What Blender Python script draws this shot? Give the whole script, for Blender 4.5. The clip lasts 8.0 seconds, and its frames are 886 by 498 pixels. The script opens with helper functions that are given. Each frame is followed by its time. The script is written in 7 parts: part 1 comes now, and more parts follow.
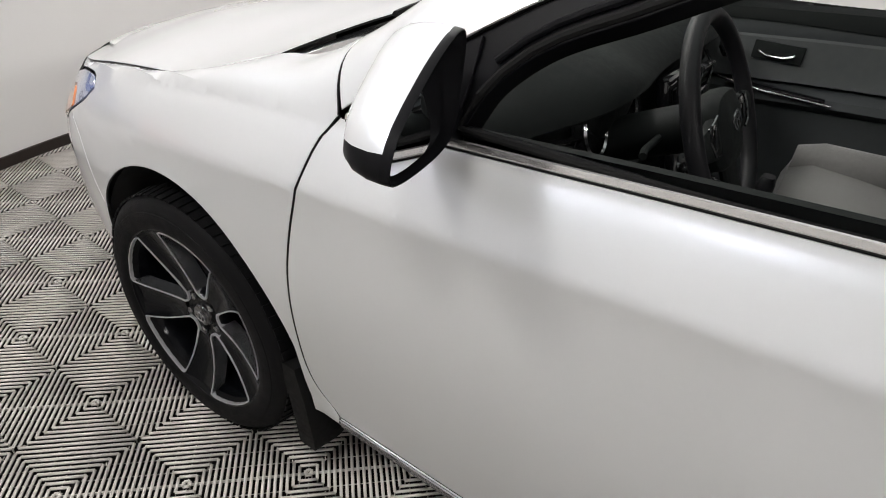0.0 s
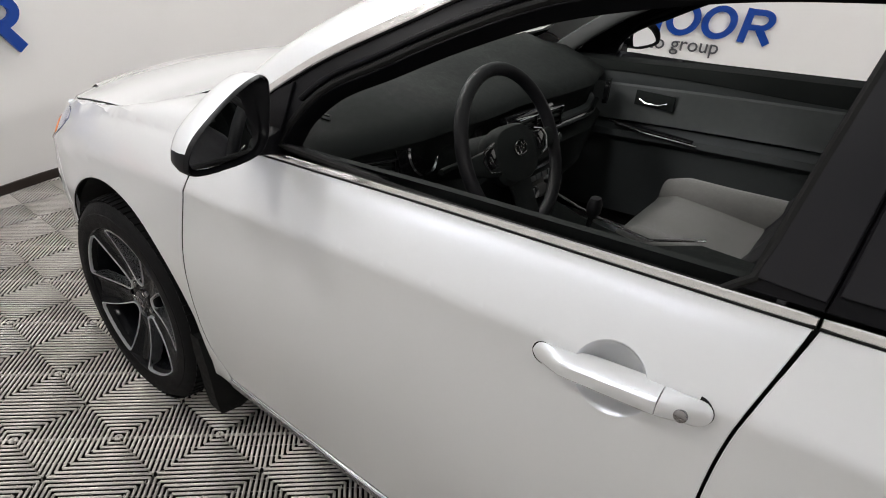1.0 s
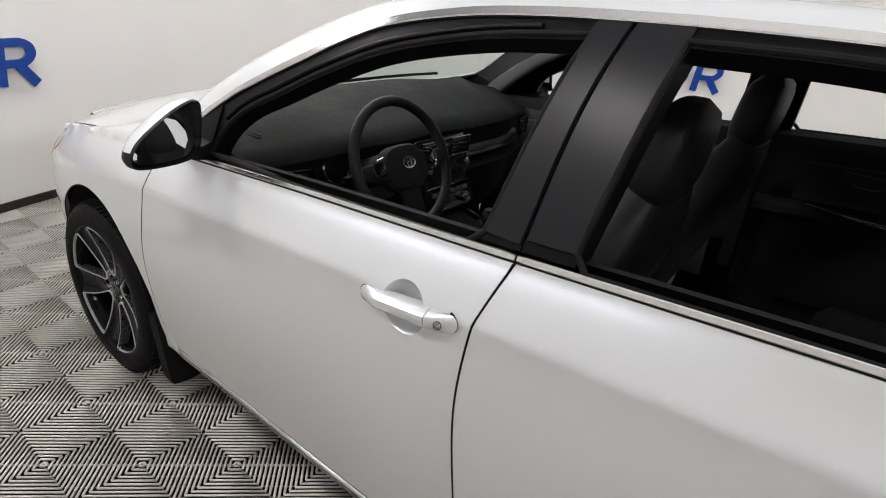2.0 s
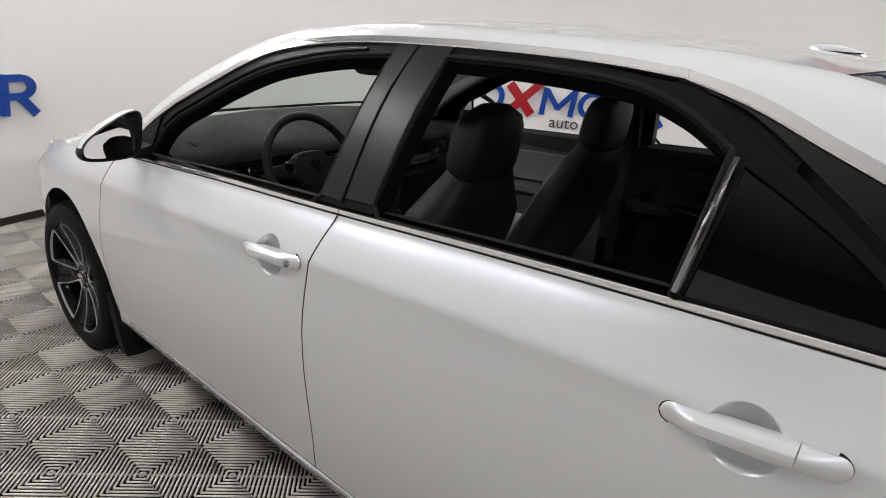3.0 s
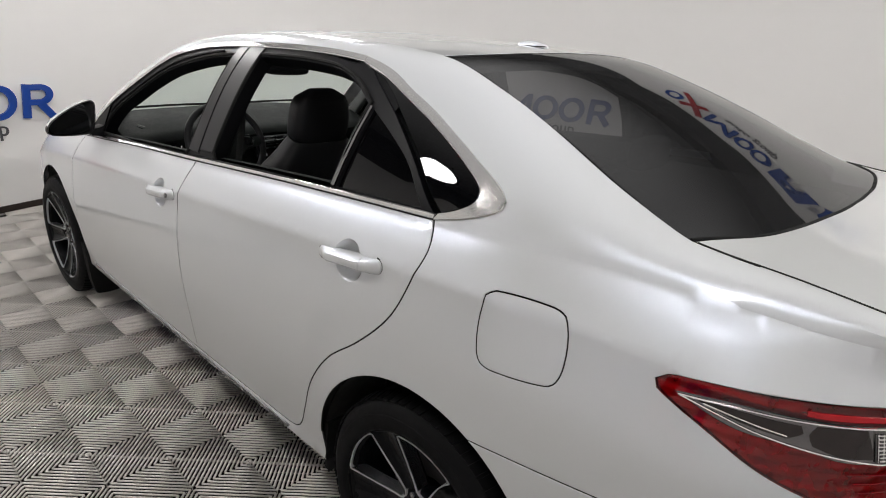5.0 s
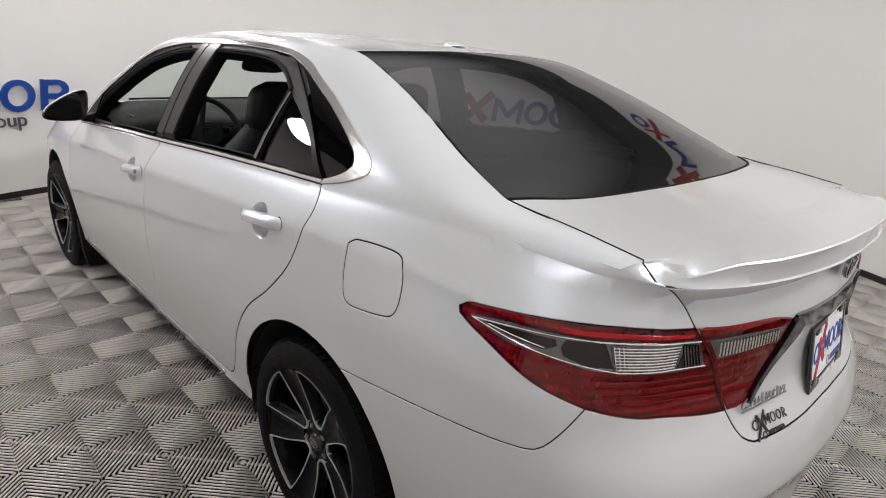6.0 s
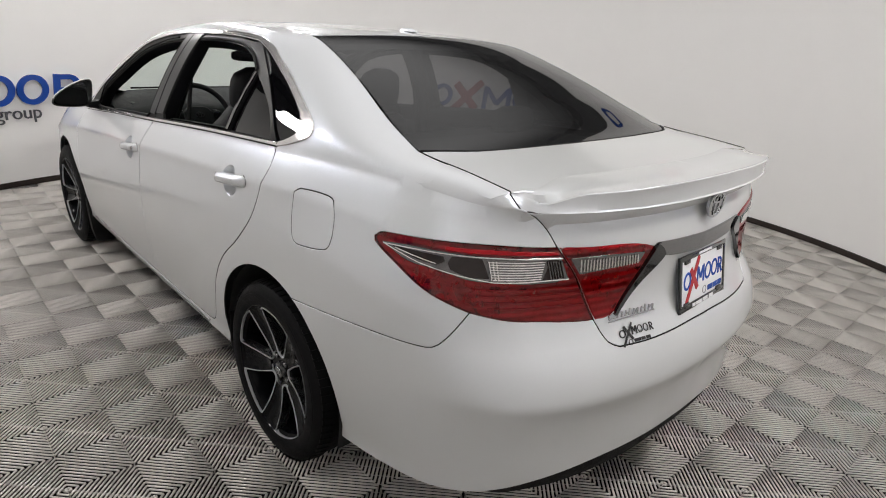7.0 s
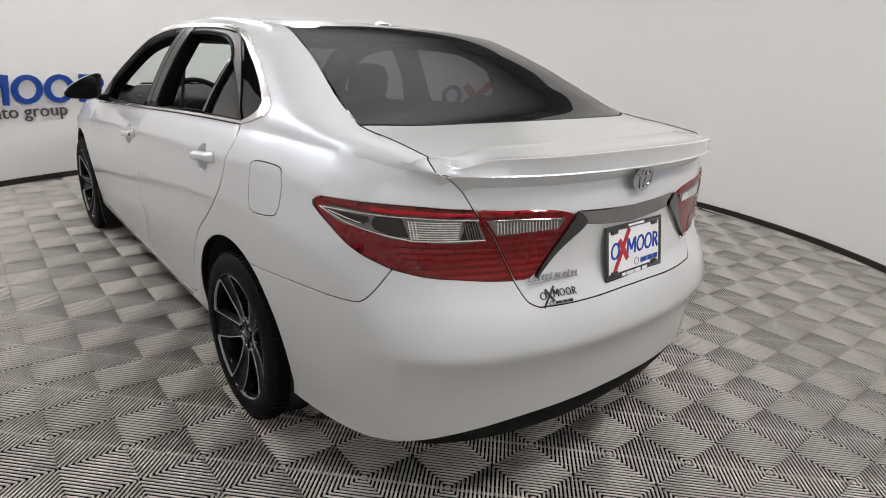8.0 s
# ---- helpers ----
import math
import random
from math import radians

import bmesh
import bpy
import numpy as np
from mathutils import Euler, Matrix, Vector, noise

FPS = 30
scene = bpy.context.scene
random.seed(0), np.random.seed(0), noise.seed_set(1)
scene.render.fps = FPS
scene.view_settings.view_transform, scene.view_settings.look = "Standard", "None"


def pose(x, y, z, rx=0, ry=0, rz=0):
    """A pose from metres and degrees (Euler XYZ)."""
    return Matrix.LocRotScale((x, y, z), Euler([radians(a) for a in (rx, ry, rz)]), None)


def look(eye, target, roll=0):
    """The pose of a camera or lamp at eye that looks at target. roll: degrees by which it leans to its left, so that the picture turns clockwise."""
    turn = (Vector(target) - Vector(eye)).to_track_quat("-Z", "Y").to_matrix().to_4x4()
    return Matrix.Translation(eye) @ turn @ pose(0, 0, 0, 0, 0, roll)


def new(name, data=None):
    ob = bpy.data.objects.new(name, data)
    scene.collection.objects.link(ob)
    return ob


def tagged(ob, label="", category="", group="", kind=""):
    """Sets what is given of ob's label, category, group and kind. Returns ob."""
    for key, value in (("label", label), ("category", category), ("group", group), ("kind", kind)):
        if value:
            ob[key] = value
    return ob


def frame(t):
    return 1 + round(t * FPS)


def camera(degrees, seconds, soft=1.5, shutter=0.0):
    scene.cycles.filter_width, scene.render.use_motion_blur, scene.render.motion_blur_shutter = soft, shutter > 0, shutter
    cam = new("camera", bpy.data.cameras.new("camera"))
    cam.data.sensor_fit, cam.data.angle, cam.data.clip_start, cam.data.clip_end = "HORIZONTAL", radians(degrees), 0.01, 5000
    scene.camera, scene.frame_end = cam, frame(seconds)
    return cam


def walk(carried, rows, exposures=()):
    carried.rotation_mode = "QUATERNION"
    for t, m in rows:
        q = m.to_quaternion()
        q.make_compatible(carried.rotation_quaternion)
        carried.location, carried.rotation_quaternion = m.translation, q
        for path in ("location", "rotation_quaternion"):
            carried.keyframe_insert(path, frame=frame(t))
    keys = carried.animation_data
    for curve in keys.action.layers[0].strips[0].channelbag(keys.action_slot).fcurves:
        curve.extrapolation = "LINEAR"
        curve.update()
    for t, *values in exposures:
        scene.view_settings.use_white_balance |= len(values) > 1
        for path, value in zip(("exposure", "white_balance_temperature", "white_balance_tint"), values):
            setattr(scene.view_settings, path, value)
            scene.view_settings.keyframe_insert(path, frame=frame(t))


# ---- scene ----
from mathutils.geometry import delaunay_2d_cdt

cam = camera(73.3, 8.0, soft=1.0)
PATH = [
    (0, (1.071, -1.486, 1.287), (0.175, -0.07, 0.195), 4.6),
    (0.5, (1.333, -1.456, 1.356), (0.352, -0.06, 0.312), 4.7),
    (1, (1.582, -1.519, 1.389), (0.556, -0.104, 0.418), 4.4),
    (1.5, (1.821, -1.591, 1.435), (0.765, -0.157, 0.524), 4.6),
    (1.7, (1.904, -1.608, 1.445), (0.834, -0.171, 0.556), 4.8),
    (2.8, (2.498, -1.661, 1.458), (1.336, -0.206, 0.727), 5.2),
    (3, (2.608, -1.701, 1.459), (1.447, -0.238, 0.743), 4.8),
    (3.5, (2.843, -1.738, 1.49), (1.672, -0.277, 0.787), 4.4),
    (4, (3.101, -1.683, 1.495), (1.886, -0.258, 0.795), 4.7),
    (4.5, (3.347, -1.699, 1.508), (2.096, -0.304, 0.807), 4.1),
    (4.7, (3.454, -1.733, 1.496), (2.196, -0.341, 0.803), 3.6),
    (5.8, (3.967, -1.709, 1.478), (2.652, -0.352, 0.822), 4.5),
    (6, (4.057, -1.67, 1.476), (2.721, -0.334, 0.819), 4.5),
    (6.5, (4.264, -1.669, 1.48), (2.898, -0.368, 0.814), 4.1),
    (7, (4.463, -1.713, 1.456), (3.099, -0.416, 0.782), 3.5),
    (7.5, (4.605, -1.69, 1.429), (3.22, -0.408, 0.766), 3.8),
    (8, (4.765, -1.607, 1.398), (3.325, -0.382, 0.745), 3.3),
]
walk(cam, [(t, look(eye, target, roll)) for t, eye, target, roll in PATH], exposures=((0.0, 0.36), (1.5, 0.36), (3.0, 0.24), (5.0, 0.16), (8.0, 0.18)))

# ---- light ----
CX, CY, RADIUS, HEIGHT, WALL_TOP = 1.74, 0.344, 3.725, 3.35, 2.8   # the round booth
world = bpy.data.worlds.new("world")
scene.world = world
world.use_nodes = True
world.node_tree.nodes["Background"].inputs[0].default_value = (0.9, 0.95, 1.0, 1)
world.node_tree.nodes["Background"].inputs[1].default_value = 0.05
LAMP_WARM = (1.0, 0.973, 0.952)
# an unseen panel added as overhead fill under the dark ceiling, and round lamps hung in a ring above the wall, turned
# to the car: angle, ring, height, glow
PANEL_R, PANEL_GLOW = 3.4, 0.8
LAMP_R = 0.2
# the 306 lamp is an added fill, brightening tiles and the near side
LAMPS = [(160, 3.1, 2.9, 42.0), (180, 3.1, 2.9, 46.0), (203, 3.2, 2.75, 46.0), (226.5, 3.3, 2.65, 44.0), (247.6, 2.75, 2.95, 38.0), (306, 3.0, 2.95, 34.0), (354, 3.1, 2.9, 62.0), (15, 3.1, 2.9, 70.0)]

# ---- materials ----
def material(name, colour, rough=0.5, metal=0.0, coat=0.0, vary=0.06, scale=30.0, bump=0.0, bump_scale=200.0, coat_rough=0.03, sheen=0.0, trans=0.0, ior=1.5, spec=0.5):
    """A surface with variation at two scales and fine relief."""
    m = bpy.data.materials.new(name)
    m.use_nodes = True
    nt = m.node_tree
    b = nt.nodes["Principled BSDF"]
    b.inputs["Roughness"].default_value = rough
    b.inputs["Metallic"].default_value = metal
    b.inputs["Coat Weight"].default_value = coat
    b.inputs["Coat Roughness"].default_value = coat_rough
    b.inputs["Transmission Weight"].default_value = trans
    b.inputs["IOR"].default_value = ior
    b.inputs["Specular IOR Level"].default_value = spec
    b.inputs["Sheen Weight"].default_value = sheen
    b.inputs["Base Color"].default_value = (*colour, 1)
    tc = nt.nodes.new("ShaderNodeTexCoord")
    if vary:
        big = nt.nodes.new("ShaderNodeTexNoise")
        big.inputs["Scale"].default_value = scale * 0.12
        big.inputs["Detail"].default_value = 4
        small = nt.nodes.new("ShaderNodeTexNoise")
        small.inputs["Scale"].default_value = scale
        small.inputs["Detail"].default_value = 5
        for n in (big, small):
            nt.links.new(tc.outputs["Object"], n.inputs["Vector"])
        add = nt.nodes.new("ShaderNodeMath")
        add.operation = "ADD"
        nt.links.new(big.outputs["Fac"], add.inputs[0])
        nt.links.new(small.outputs["Fac"], add.inputs[1])
        ramp = nt.nodes.new("ShaderNodeMapRange")
        ramp.inputs["From Min"].default_value, ramp.inputs["From Max"].default_value = 0.6, 1.4
        ramp.inputs["To Min"].default_value, ramp.inputs["To Max"].default_value = 1 - vary, 1 + vary
        nt.links.new(add.outputs[0], ramp.inputs["Value"])
        mul = nt.nodes.new("ShaderNodeVectorMath")
        mul.operation = "SCALE"
        mul.inputs[0].default_value = colour
        nt.links.new(ramp.outputs["Result"], mul.inputs["Scale"])
        nt.links.new(mul.outputs["Vector"], b.inputs["Base Color"])
        rr = nt.nodes.new("ShaderNodeMapRange")
        rr.inputs["From Min"].default_value, rr.inputs["From Max"].default_value = 0.6, 1.4
        rr.inputs["To Min"].default_value, rr.inputs["To Max"].default_value = rough * (1 - vary), min(1, rough * (1 + 2 * vary))
        nt.links.new(add.outputs[0], rr.inputs["Value"])
        nt.links.new(rr.outputs["Result"], b.inputs["Roughness"])
    if bump:
        fine = nt.nodes.new("ShaderNodeTexNoise")
        fine.inputs["Scale"].default_value = bump_scale
        fine.inputs["Detail"].default_value = 3
        nt.links.new(tc.outputs["Object"], fine.inputs["Vector"])
        bm = nt.nodes.new("ShaderNodeBump")
        bm.inputs["Strength"].default_value = bump
        bm.inputs["Distance"].default_value = 0.002
        nt.links.new(fine.outputs["Fac"], bm.inputs["Height"])
        nt.links.new(bm.outputs["Normal"], b.inputs["Normal"])
    return m


def pearl(name, body, flake):
    """Pearl paint: a warm white body, a cool broad shine of fine flakes, a clear coat over both."""
    m = material(name, body, rough=0.5, coat=1.0, vary=0.012, scale=900, coat_rough=0.022)
    nt = m.node_tree
    base = nt.nodes["Principled BSDF"]
    metal = nt.nodes.new("ShaderNodeBsdfPrincipled")
    metal.inputs["Base Color"].default_value = (*flake, 1)
    metal.inputs["Metallic"].default_value = 1.0
    metal.inputs["Roughness"].default_value = 0.34
    metal.inputs["Coat Weight"].default_value = 1.0
    metal.inputs["Coat Roughness"].default_value = 0.022
    mix = nt.nodes.new("ShaderNodeMixShader")
    mix.inputs[0].default_value = 0.33
    nt.links.new(base.outputs[0], mix.inputs[1])
    nt.links.new(metal.outputs[0], mix.inputs[2])
    nt.links.new(mix.outputs[0], nt.nodes["Material Output"].inputs[0])
    return m


PAINT = pearl("pearl_white_paint", (0.68, 0.68, 0.656), (0.60, 0.66, 0.80))
# near-black for the panels' turned-in edges: shade of the gaps put into colour
SHUT_SHADE = material("shut_line_shade", (0.02, 0.02, 0.02), rough=0.8, vary=0.1)
BLACK_GAP = material("underseal", (0.012, 0.012, 0.012), rough=0.9, vary=0.2)
TRIM_BLACK = material("satin_black_trim", (0.005, 0.005, 0.006), rough=0.4, vary=0.03, scale=60, spec=0.5, ior=1.18)
RUBBER = material("black_rubber", (0.010, 0.010, 0.010), rough=0.62, spec=0.5, ior=1.2, vary=0.2, scale=80, bump=0.15, bump_scale=600)
TYRE = material("tyre_rubber", (0.0045, 0.0045, 0.005), rough=0.55, spec=0.1, vary=0.12, scale=50, bump=0.25, bump_scale=500)
CHROME = material("chrome", (0.78, 0.78, 0.79), rough=0.1, metal=1.0, vary=0.04, scale=50)
SATIN_CHROME = material("satin_chrome", (0.40, 0.40, 0.41), rough=0.16, metal=1.0, vary=0.06, scale=60)
BRIGHT_SATIN = material("bright_satin_chrome", (0.66, 0.65, 0.64), rough=0.2, metal=1.0, vary=0.05, scale=60)
DARK_CHROME = material("dark_chrome", (0.26, 0.255, 0.26), rough=0.09, metal=1.0, vary=0.06, scale=60)
PILLAR_BLACK = material("pillar_film", (0.010, 0.010, 0.012), rough=0.32, vary=0.03, scale=25, spec=0.5, ior=1.3)
MACHINED = material("machined_alloy", (0.62, 0.63, 0.65), rough=0.3, metal=0.6, vary=0.05, scale=120)
WHEEL_DARK = material("gunmetal_wheel_paint", (0.004, 0.0044, 0.0056), rough=0.12, metal=0.0, coat=0.0, spec=0.13, vary=0.1)
DARK_METAL = material("dark_brake_metal", (0.08, 0.08, 0.08), rough=0.5, metal=0.8, vary=0.2)
TINT = material("tinted_glass", (0.002, 0.002, 0.0025), rough=0.015, vary=0.0, spec=0.4)
MIRROR = material("mirror_glass", (0.85, 0.86, 0.88), rough=0.01, metal=1.0, vary=0.0)
VINYL = material("dark_dashboard_vinyl", (0.014, 0.0165, 0.0158), rough=0.7, spec=0.2, vary=0.12, scale=60, bump=0.3, bump_scale=900)
VINYL_GREY = material("grey_trim_vinyl", (0.095, 0.102, 0.104), rough=0.65, spec=0.3, vary=0.1, scale=40, bump=0.3, bump_scale=900)
CARD = material("grey_door_trim", (0.055, 0.061, 0.063), rough=0.65, spec=0.3, vary=0.1, scale=40, bump=0.3, bump_scale=900)
LEATHER = material("black_leather", (0.012, 0.012, 0.014), rough=0.5, spec=0.35, vary=0.15, scale=40, bump=0.3, bump_scale=350)
SUEDE = material("grey_suede_fabric", (0.17, 0.167, 0.16), rough=0.95, vary=0.12, scale=90, bump=0.5, bump_scale=700, sheen=0.3)
HEADLINER = material("grey_headliner_cloth", (0.16, 0.165, 0.165), rough=0.95, vary=0.05, scale=60, bump=0.3, bump_scale=900)
CARPET = material("black_carpet", (0.012, 0.012, 0.012), rough=1.0, vary=0.3, scale=200, bump=0.6, bump_scale=900)
GLOSS_BLACK = material("gloss_black_plastic", (0.008, 0.008, 0.009), rough=0.08, vary=0.05, coat=0.5)
WALL = material("white_wall_paint", (0.89, 0.878, 0.866), rough=0.55, vary=0.012, scale=6, bump=0.05, bump_scale=90)
CEILING = material("dark_ceiling_paint", (0.03, 0.03, 0.032), rough=0.8, vary=0.02, scale=8)
BASE = material("dark_brown_baseboard", (0.022, 0.014, 0.011), rough=0.4, vary=0.2, scale=20)
TILE = material("grey_rib_tile", (0.60, 0.57, 0.53), rough=0.33, spec=0.6, vary=0.10, scale=14, bump=0.1, bump_scale=400)
tile_nodes = TILE.node_tree
tile_info = tile_nodes.nodes.new("ShaderNodeObjectInfo")
tile_range = tile_nodes.nodes.new("ShaderNodeMapRange")
tile_range.inputs["To Min"].default_value, tile_range.inputs["To Max"].default_value = 0.86, 1.08
tile_scale = tile_nodes.nodes.new("ShaderNodeVectorMath")
tile_scale.operation = "SCALE"
tile_base = tile_nodes.nodes["Principled BSDF"].inputs["Base Color"]
tile_nodes.links.new(tile_base.links[0].from_socket, tile_scale.inputs[0])
tile_nodes.links.new(tile_info.outputs["Random"], tile_range.inputs["Value"])
tile_nodes.links.new(tile_range.outputs["Result"], tile_scale.inputs["Scale"])
tile_nodes.links.new(tile_scale.outputs["Vector"], tile_base)
# near-black of the bed, also put on the ribs' necks as groove shade
BED_AND_SHADE = material("tile_bed_and_shade", (0.016, 0.0145, 0.013), rough=0.9, vary=0.3, scale=14)
BLUE = material("blue_sign_acrylic", (0.006, 0.055, 0.33), rough=0.25, vary=0.05, scale=10)
RED = material("red_sign_acrylic", (0.42, 0.012, 0.02), rough=0.25, vary=0.05, scale=10)
GREY_SIGN = material("grey_sign_acrylic", (0.075, 0.075, 0.085), rough=0.35, vary=0.05, scale=10)
SIGN_BACK = material("sign_backing_white", (0.75, 0.75, 0.77), rough=0.4, vary=0.02)
PLATE_WHITE = material("plate_white", (0.75, 0.76, 0.78), rough=0.35, vary=0.03)
INK = material("black_ink", (0.01, 0.01, 0.012), rough=0.4, vary=0.1)
LAMP_RED = material("red_lamp_lens", (0.165, 0.0008, 0.006), rough=0.25, spec=0.2, coat=0.3, vary=0.04, scale=160, coat_rough=0.01)
LAMP_RED_BRIGHT = material("red_lamp_reflector", (0.40, 0.003, 0.009), rough=0.2, spec=0.25, coat=0.15, vary=0.3, scale=60, coat_rough=0.01)
LAMP_CLEAR = material("clear_lamp_reflector", (0.85, 0.82, 0.81), rough=0.10, metal=0.9, coat=0.5, vary=0.3, scale=70, coat_rough=0.01)
LAMP_SMOKE = material("smoked_lamp_bezel", (0.020, 0.014, 0.013), rough=0.12, metal=0.0, spec=0.3, coat=0.2, vary=0.2, scale=50, coat_rough=0.01)
LAMP_GREY = material("fluted_lamp_lens", (0.15, 0.142, 0.142), rough=0.16, metal=0.9, coat=0.4, vary=0.3, scale=70, coat_rough=0.01)
LAMP_AMBER = material("amber_marker", (0.62, 0.20, 0.06), rough=0.2, coat=1.0, vary=0.1)
HEAD_CLEAR = material("headlight_lens", (0.36, 0.40, 0.55), rough=0.12, metal=0.3, coat=1.0, vary=0.3, scale=60, coat_rough=0.01)


def glass(name, colour, rough=0.0):
    """Thin glass: see-through with the pane's own reflection."""
    m = bpy.data.materials.new(name)
    m.use_nodes = True
    nt = m.node_tree
    nt.nodes.remove(nt.nodes["Principled BSDF"])
    clear = nt.nodes.new("ShaderNodeBsdfTransparent")
    clear.inputs["Color"].default_value = (*colour, 1)
    gloss = nt.nodes.new("ShaderNodeBsdfGlossy")
    gloss.inputs["Roughness"].default_value = rough
    gloss.inputs["Color"].default_value = (0.95, 0.95, 0.95, 1)
    edge_on = nt.nodes.new("ShaderNodeLayerWeight")
    edge_on.inputs["Blend"].default_value = 0.5
    steep = nt.nodes.new("ShaderNodeMath")
    steep.operation = "POWER"
    steep.inputs[1].default_value = 5.0
    gain = nt.nodes.new("ShaderNodeMath")
    gain.operation = "MULTIPLY_ADD"
    gain.inputs[1].default_value, gain.inputs[2].default_value = 0.75, 0.04
    mix = nt.nodes.new("ShaderNodeMixShader")
    nt.links.new(edge_on.outputs["Facing"], steep.inputs[0])
    nt.links.new(steep.outputs[0], gain.inputs[0])
    nt.links.new(gain.outputs[0], mix.inputs[0])
    nt.links.new(clear.outputs[0], mix.inputs[1])
    nt.links.new(gloss.outputs[0], mix.inputs[2])
    nt.links.new(mix.outputs[0], nt.nodes["Material Output"].inputs[0])
    return m


WINDSCREEN = glass("windscreen_glass", (0.80, 0.88, 0.84))
REAR_GLASS = glass("rear_tinted_glass", (0.105, 0.105, 0.108), 0.02)
# a thin film of dust over the rear glass
dust = REAR_GLASS.node_tree
dust_film = dust.nodes.new("ShaderNodeBsdfGlossy")
dust_film.inputs["Roughness"].default_value = 0.42
dust_film.inputs["Color"].default_value = (0.03, 0.03, 0.0305, 1)
dust_add = dust.nodes.new("ShaderNodeAddShader")
dust_out = dust.nodes["Material Output"].inputs[0]
dust.links.new(dust_out.links[0].from_socket, dust_add.inputs[0])
dust.links.new(dust_film.outputs[0], dust_add.inputs[1])
dust.links.new(dust_add.outputs[0], dust_out)


RED_LENS = glass("red_lamp_glass", (0.56, 0.006, 0.020), 0.02)


def reflector():
    """Pressed bright metal behind a lamp's lens: fine cross ribs over soft waves."""
    m = material("pressed_reflector", (0.60, 0.58, 0.58), rough=0.26, metal=0.85, vary=0.25, scale=45)
    nt = m.node_tree
    tc = nt.nodes.new("ShaderNodeTexCoord")
    ribs = nt.nodes.new("ShaderNodeTexWave")
    ribs.bands_direction = "Z"
    ribs.inputs["Scale"].default_value = 16.0
    ribs.inputs["Distortion"].default_value = 0.3
    soft = nt.nodes.new("ShaderNodeTexNoise")
    soft.inputs["Scale"].default_value = 22.0
    add = nt.nodes.new("ShaderNodeMath")
    add.operation = "MULTIPLY_ADD"
    add.inputs[1].default_value = 6.0
    bump = nt.nodes.new("ShaderNodeBump")
    bump.inputs["Strength"].default_value = 0.5
    bump.inputs["Distance"].default_value = 0.004
    for n in (ribs, soft):
        nt.links.new(tc.outputs["Object"], n.inputs["Vector"])
    nt.links.new(soft.outputs["Fac"], add.inputs[0])
    nt.links.new(ribs.outputs["Fac"], add.inputs[2])
    nt.links.new(add.outputs[0], bump.inputs["Height"])
    nt.links.new(bump.outputs["Normal"], nt.nodes["Principled BSDF"].inputs["Normal"])
    return m


REFLECTOR = reflector()


def glow(name, colour, strength):
    m = bpy.data.materials.new(name)
    m.use_nodes = True
    nt = m.node_tree
    nt.nodes.remove(nt.nodes["Principled BSDF"])
    e = nt.nodes.new("ShaderNodeEmission")
    e.inputs[0].default_value = (*colour, 1)
    e.inputs[1].default_value = strength
    nt.links.new(e.outputs[0], nt.nodes["Material Output"].inputs[0])
    return m


FILL_PANEL = glow("overhead_fill_glow", (1.0, 0.985, 0.978), PANEL_GLOW)
# the fill panel is brightest in its middle and fades towards its rim
cp = FILL_PANEL.node_tree
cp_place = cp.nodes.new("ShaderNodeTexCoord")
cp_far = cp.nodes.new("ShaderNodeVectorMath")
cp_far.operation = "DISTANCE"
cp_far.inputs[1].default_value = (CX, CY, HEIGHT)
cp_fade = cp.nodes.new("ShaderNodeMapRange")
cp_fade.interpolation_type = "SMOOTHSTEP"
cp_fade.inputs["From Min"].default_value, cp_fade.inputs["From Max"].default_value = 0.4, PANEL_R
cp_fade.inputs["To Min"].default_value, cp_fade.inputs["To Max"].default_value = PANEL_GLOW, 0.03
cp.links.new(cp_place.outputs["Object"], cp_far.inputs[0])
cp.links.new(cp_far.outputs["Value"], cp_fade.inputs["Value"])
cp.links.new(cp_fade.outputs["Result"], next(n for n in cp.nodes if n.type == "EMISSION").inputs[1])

# ---- mesh helpers ----
def finish(bm, name, mat, angle=35.0):
    me = bpy.data.meshes.new(name)
    bm.normal_update()
    bm.to_mesh(me)
    bm.free()
    me.materials.append(mat)
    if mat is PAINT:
        me.materials.append(SHUT_SHADE)
    for p in me.polygons:
        p.use_smooth = True
    me.set_sharp_from_angle(angle=radians(angle))
    return me


def part(name, bm, mat, parent=None, label="", angle=35.0):
    ob = new(name, finish(bm, name, mat, angle))
    if parent is not None:
        ob.parent = parent
        ob.matrix_parent_inverse = parent.matrix_world.inverted() if parent.parent is None else (parent.parent.matrix_world @ parent.matrix_parent_inverse @ parent.matrix_basis).inverted()
    if label:
        tagged(ob, label)
    return ob


def empty(name, x, y, z):
    ob = new(name)
    ob.empty_display_size = 0.1
    ob.location = (x, y, z)
    bpy.context.view_layer.update()
    return ob


def moved(bm, m):
    bm.transform(m)
    return bm


def joined(*bms):
    out = bm0 = bms[0]
    for b in bms[1:]:
        me = bpy.data.meshes.new("tmp")
        b.to_mesh(me)
        b.free()
        bm0.from_mesh(me)
        bpy.data.meshes.remove(me)
    return out


def box(x0, x1, y0, y1, z0, z1, bevel=0.0, seg=2):
    bm = bmesh.new()
    bmesh.ops.create_cube(bm, size=1.0)
    bm.transform(Matrix.Translation(((x0 + x1) / 2, (y0 + y1) / 2, (z0 + z1) / 2)) @ Matrix.Diagonal((x1 - x0, y1 - y0, z1 - z0, 1)))
    if bevel:
        bmesh.ops.bevel(bm, geom=bm.edges[:], offset=bevel, segments=seg, profile=0.5, affect="EDGES")
    return bm


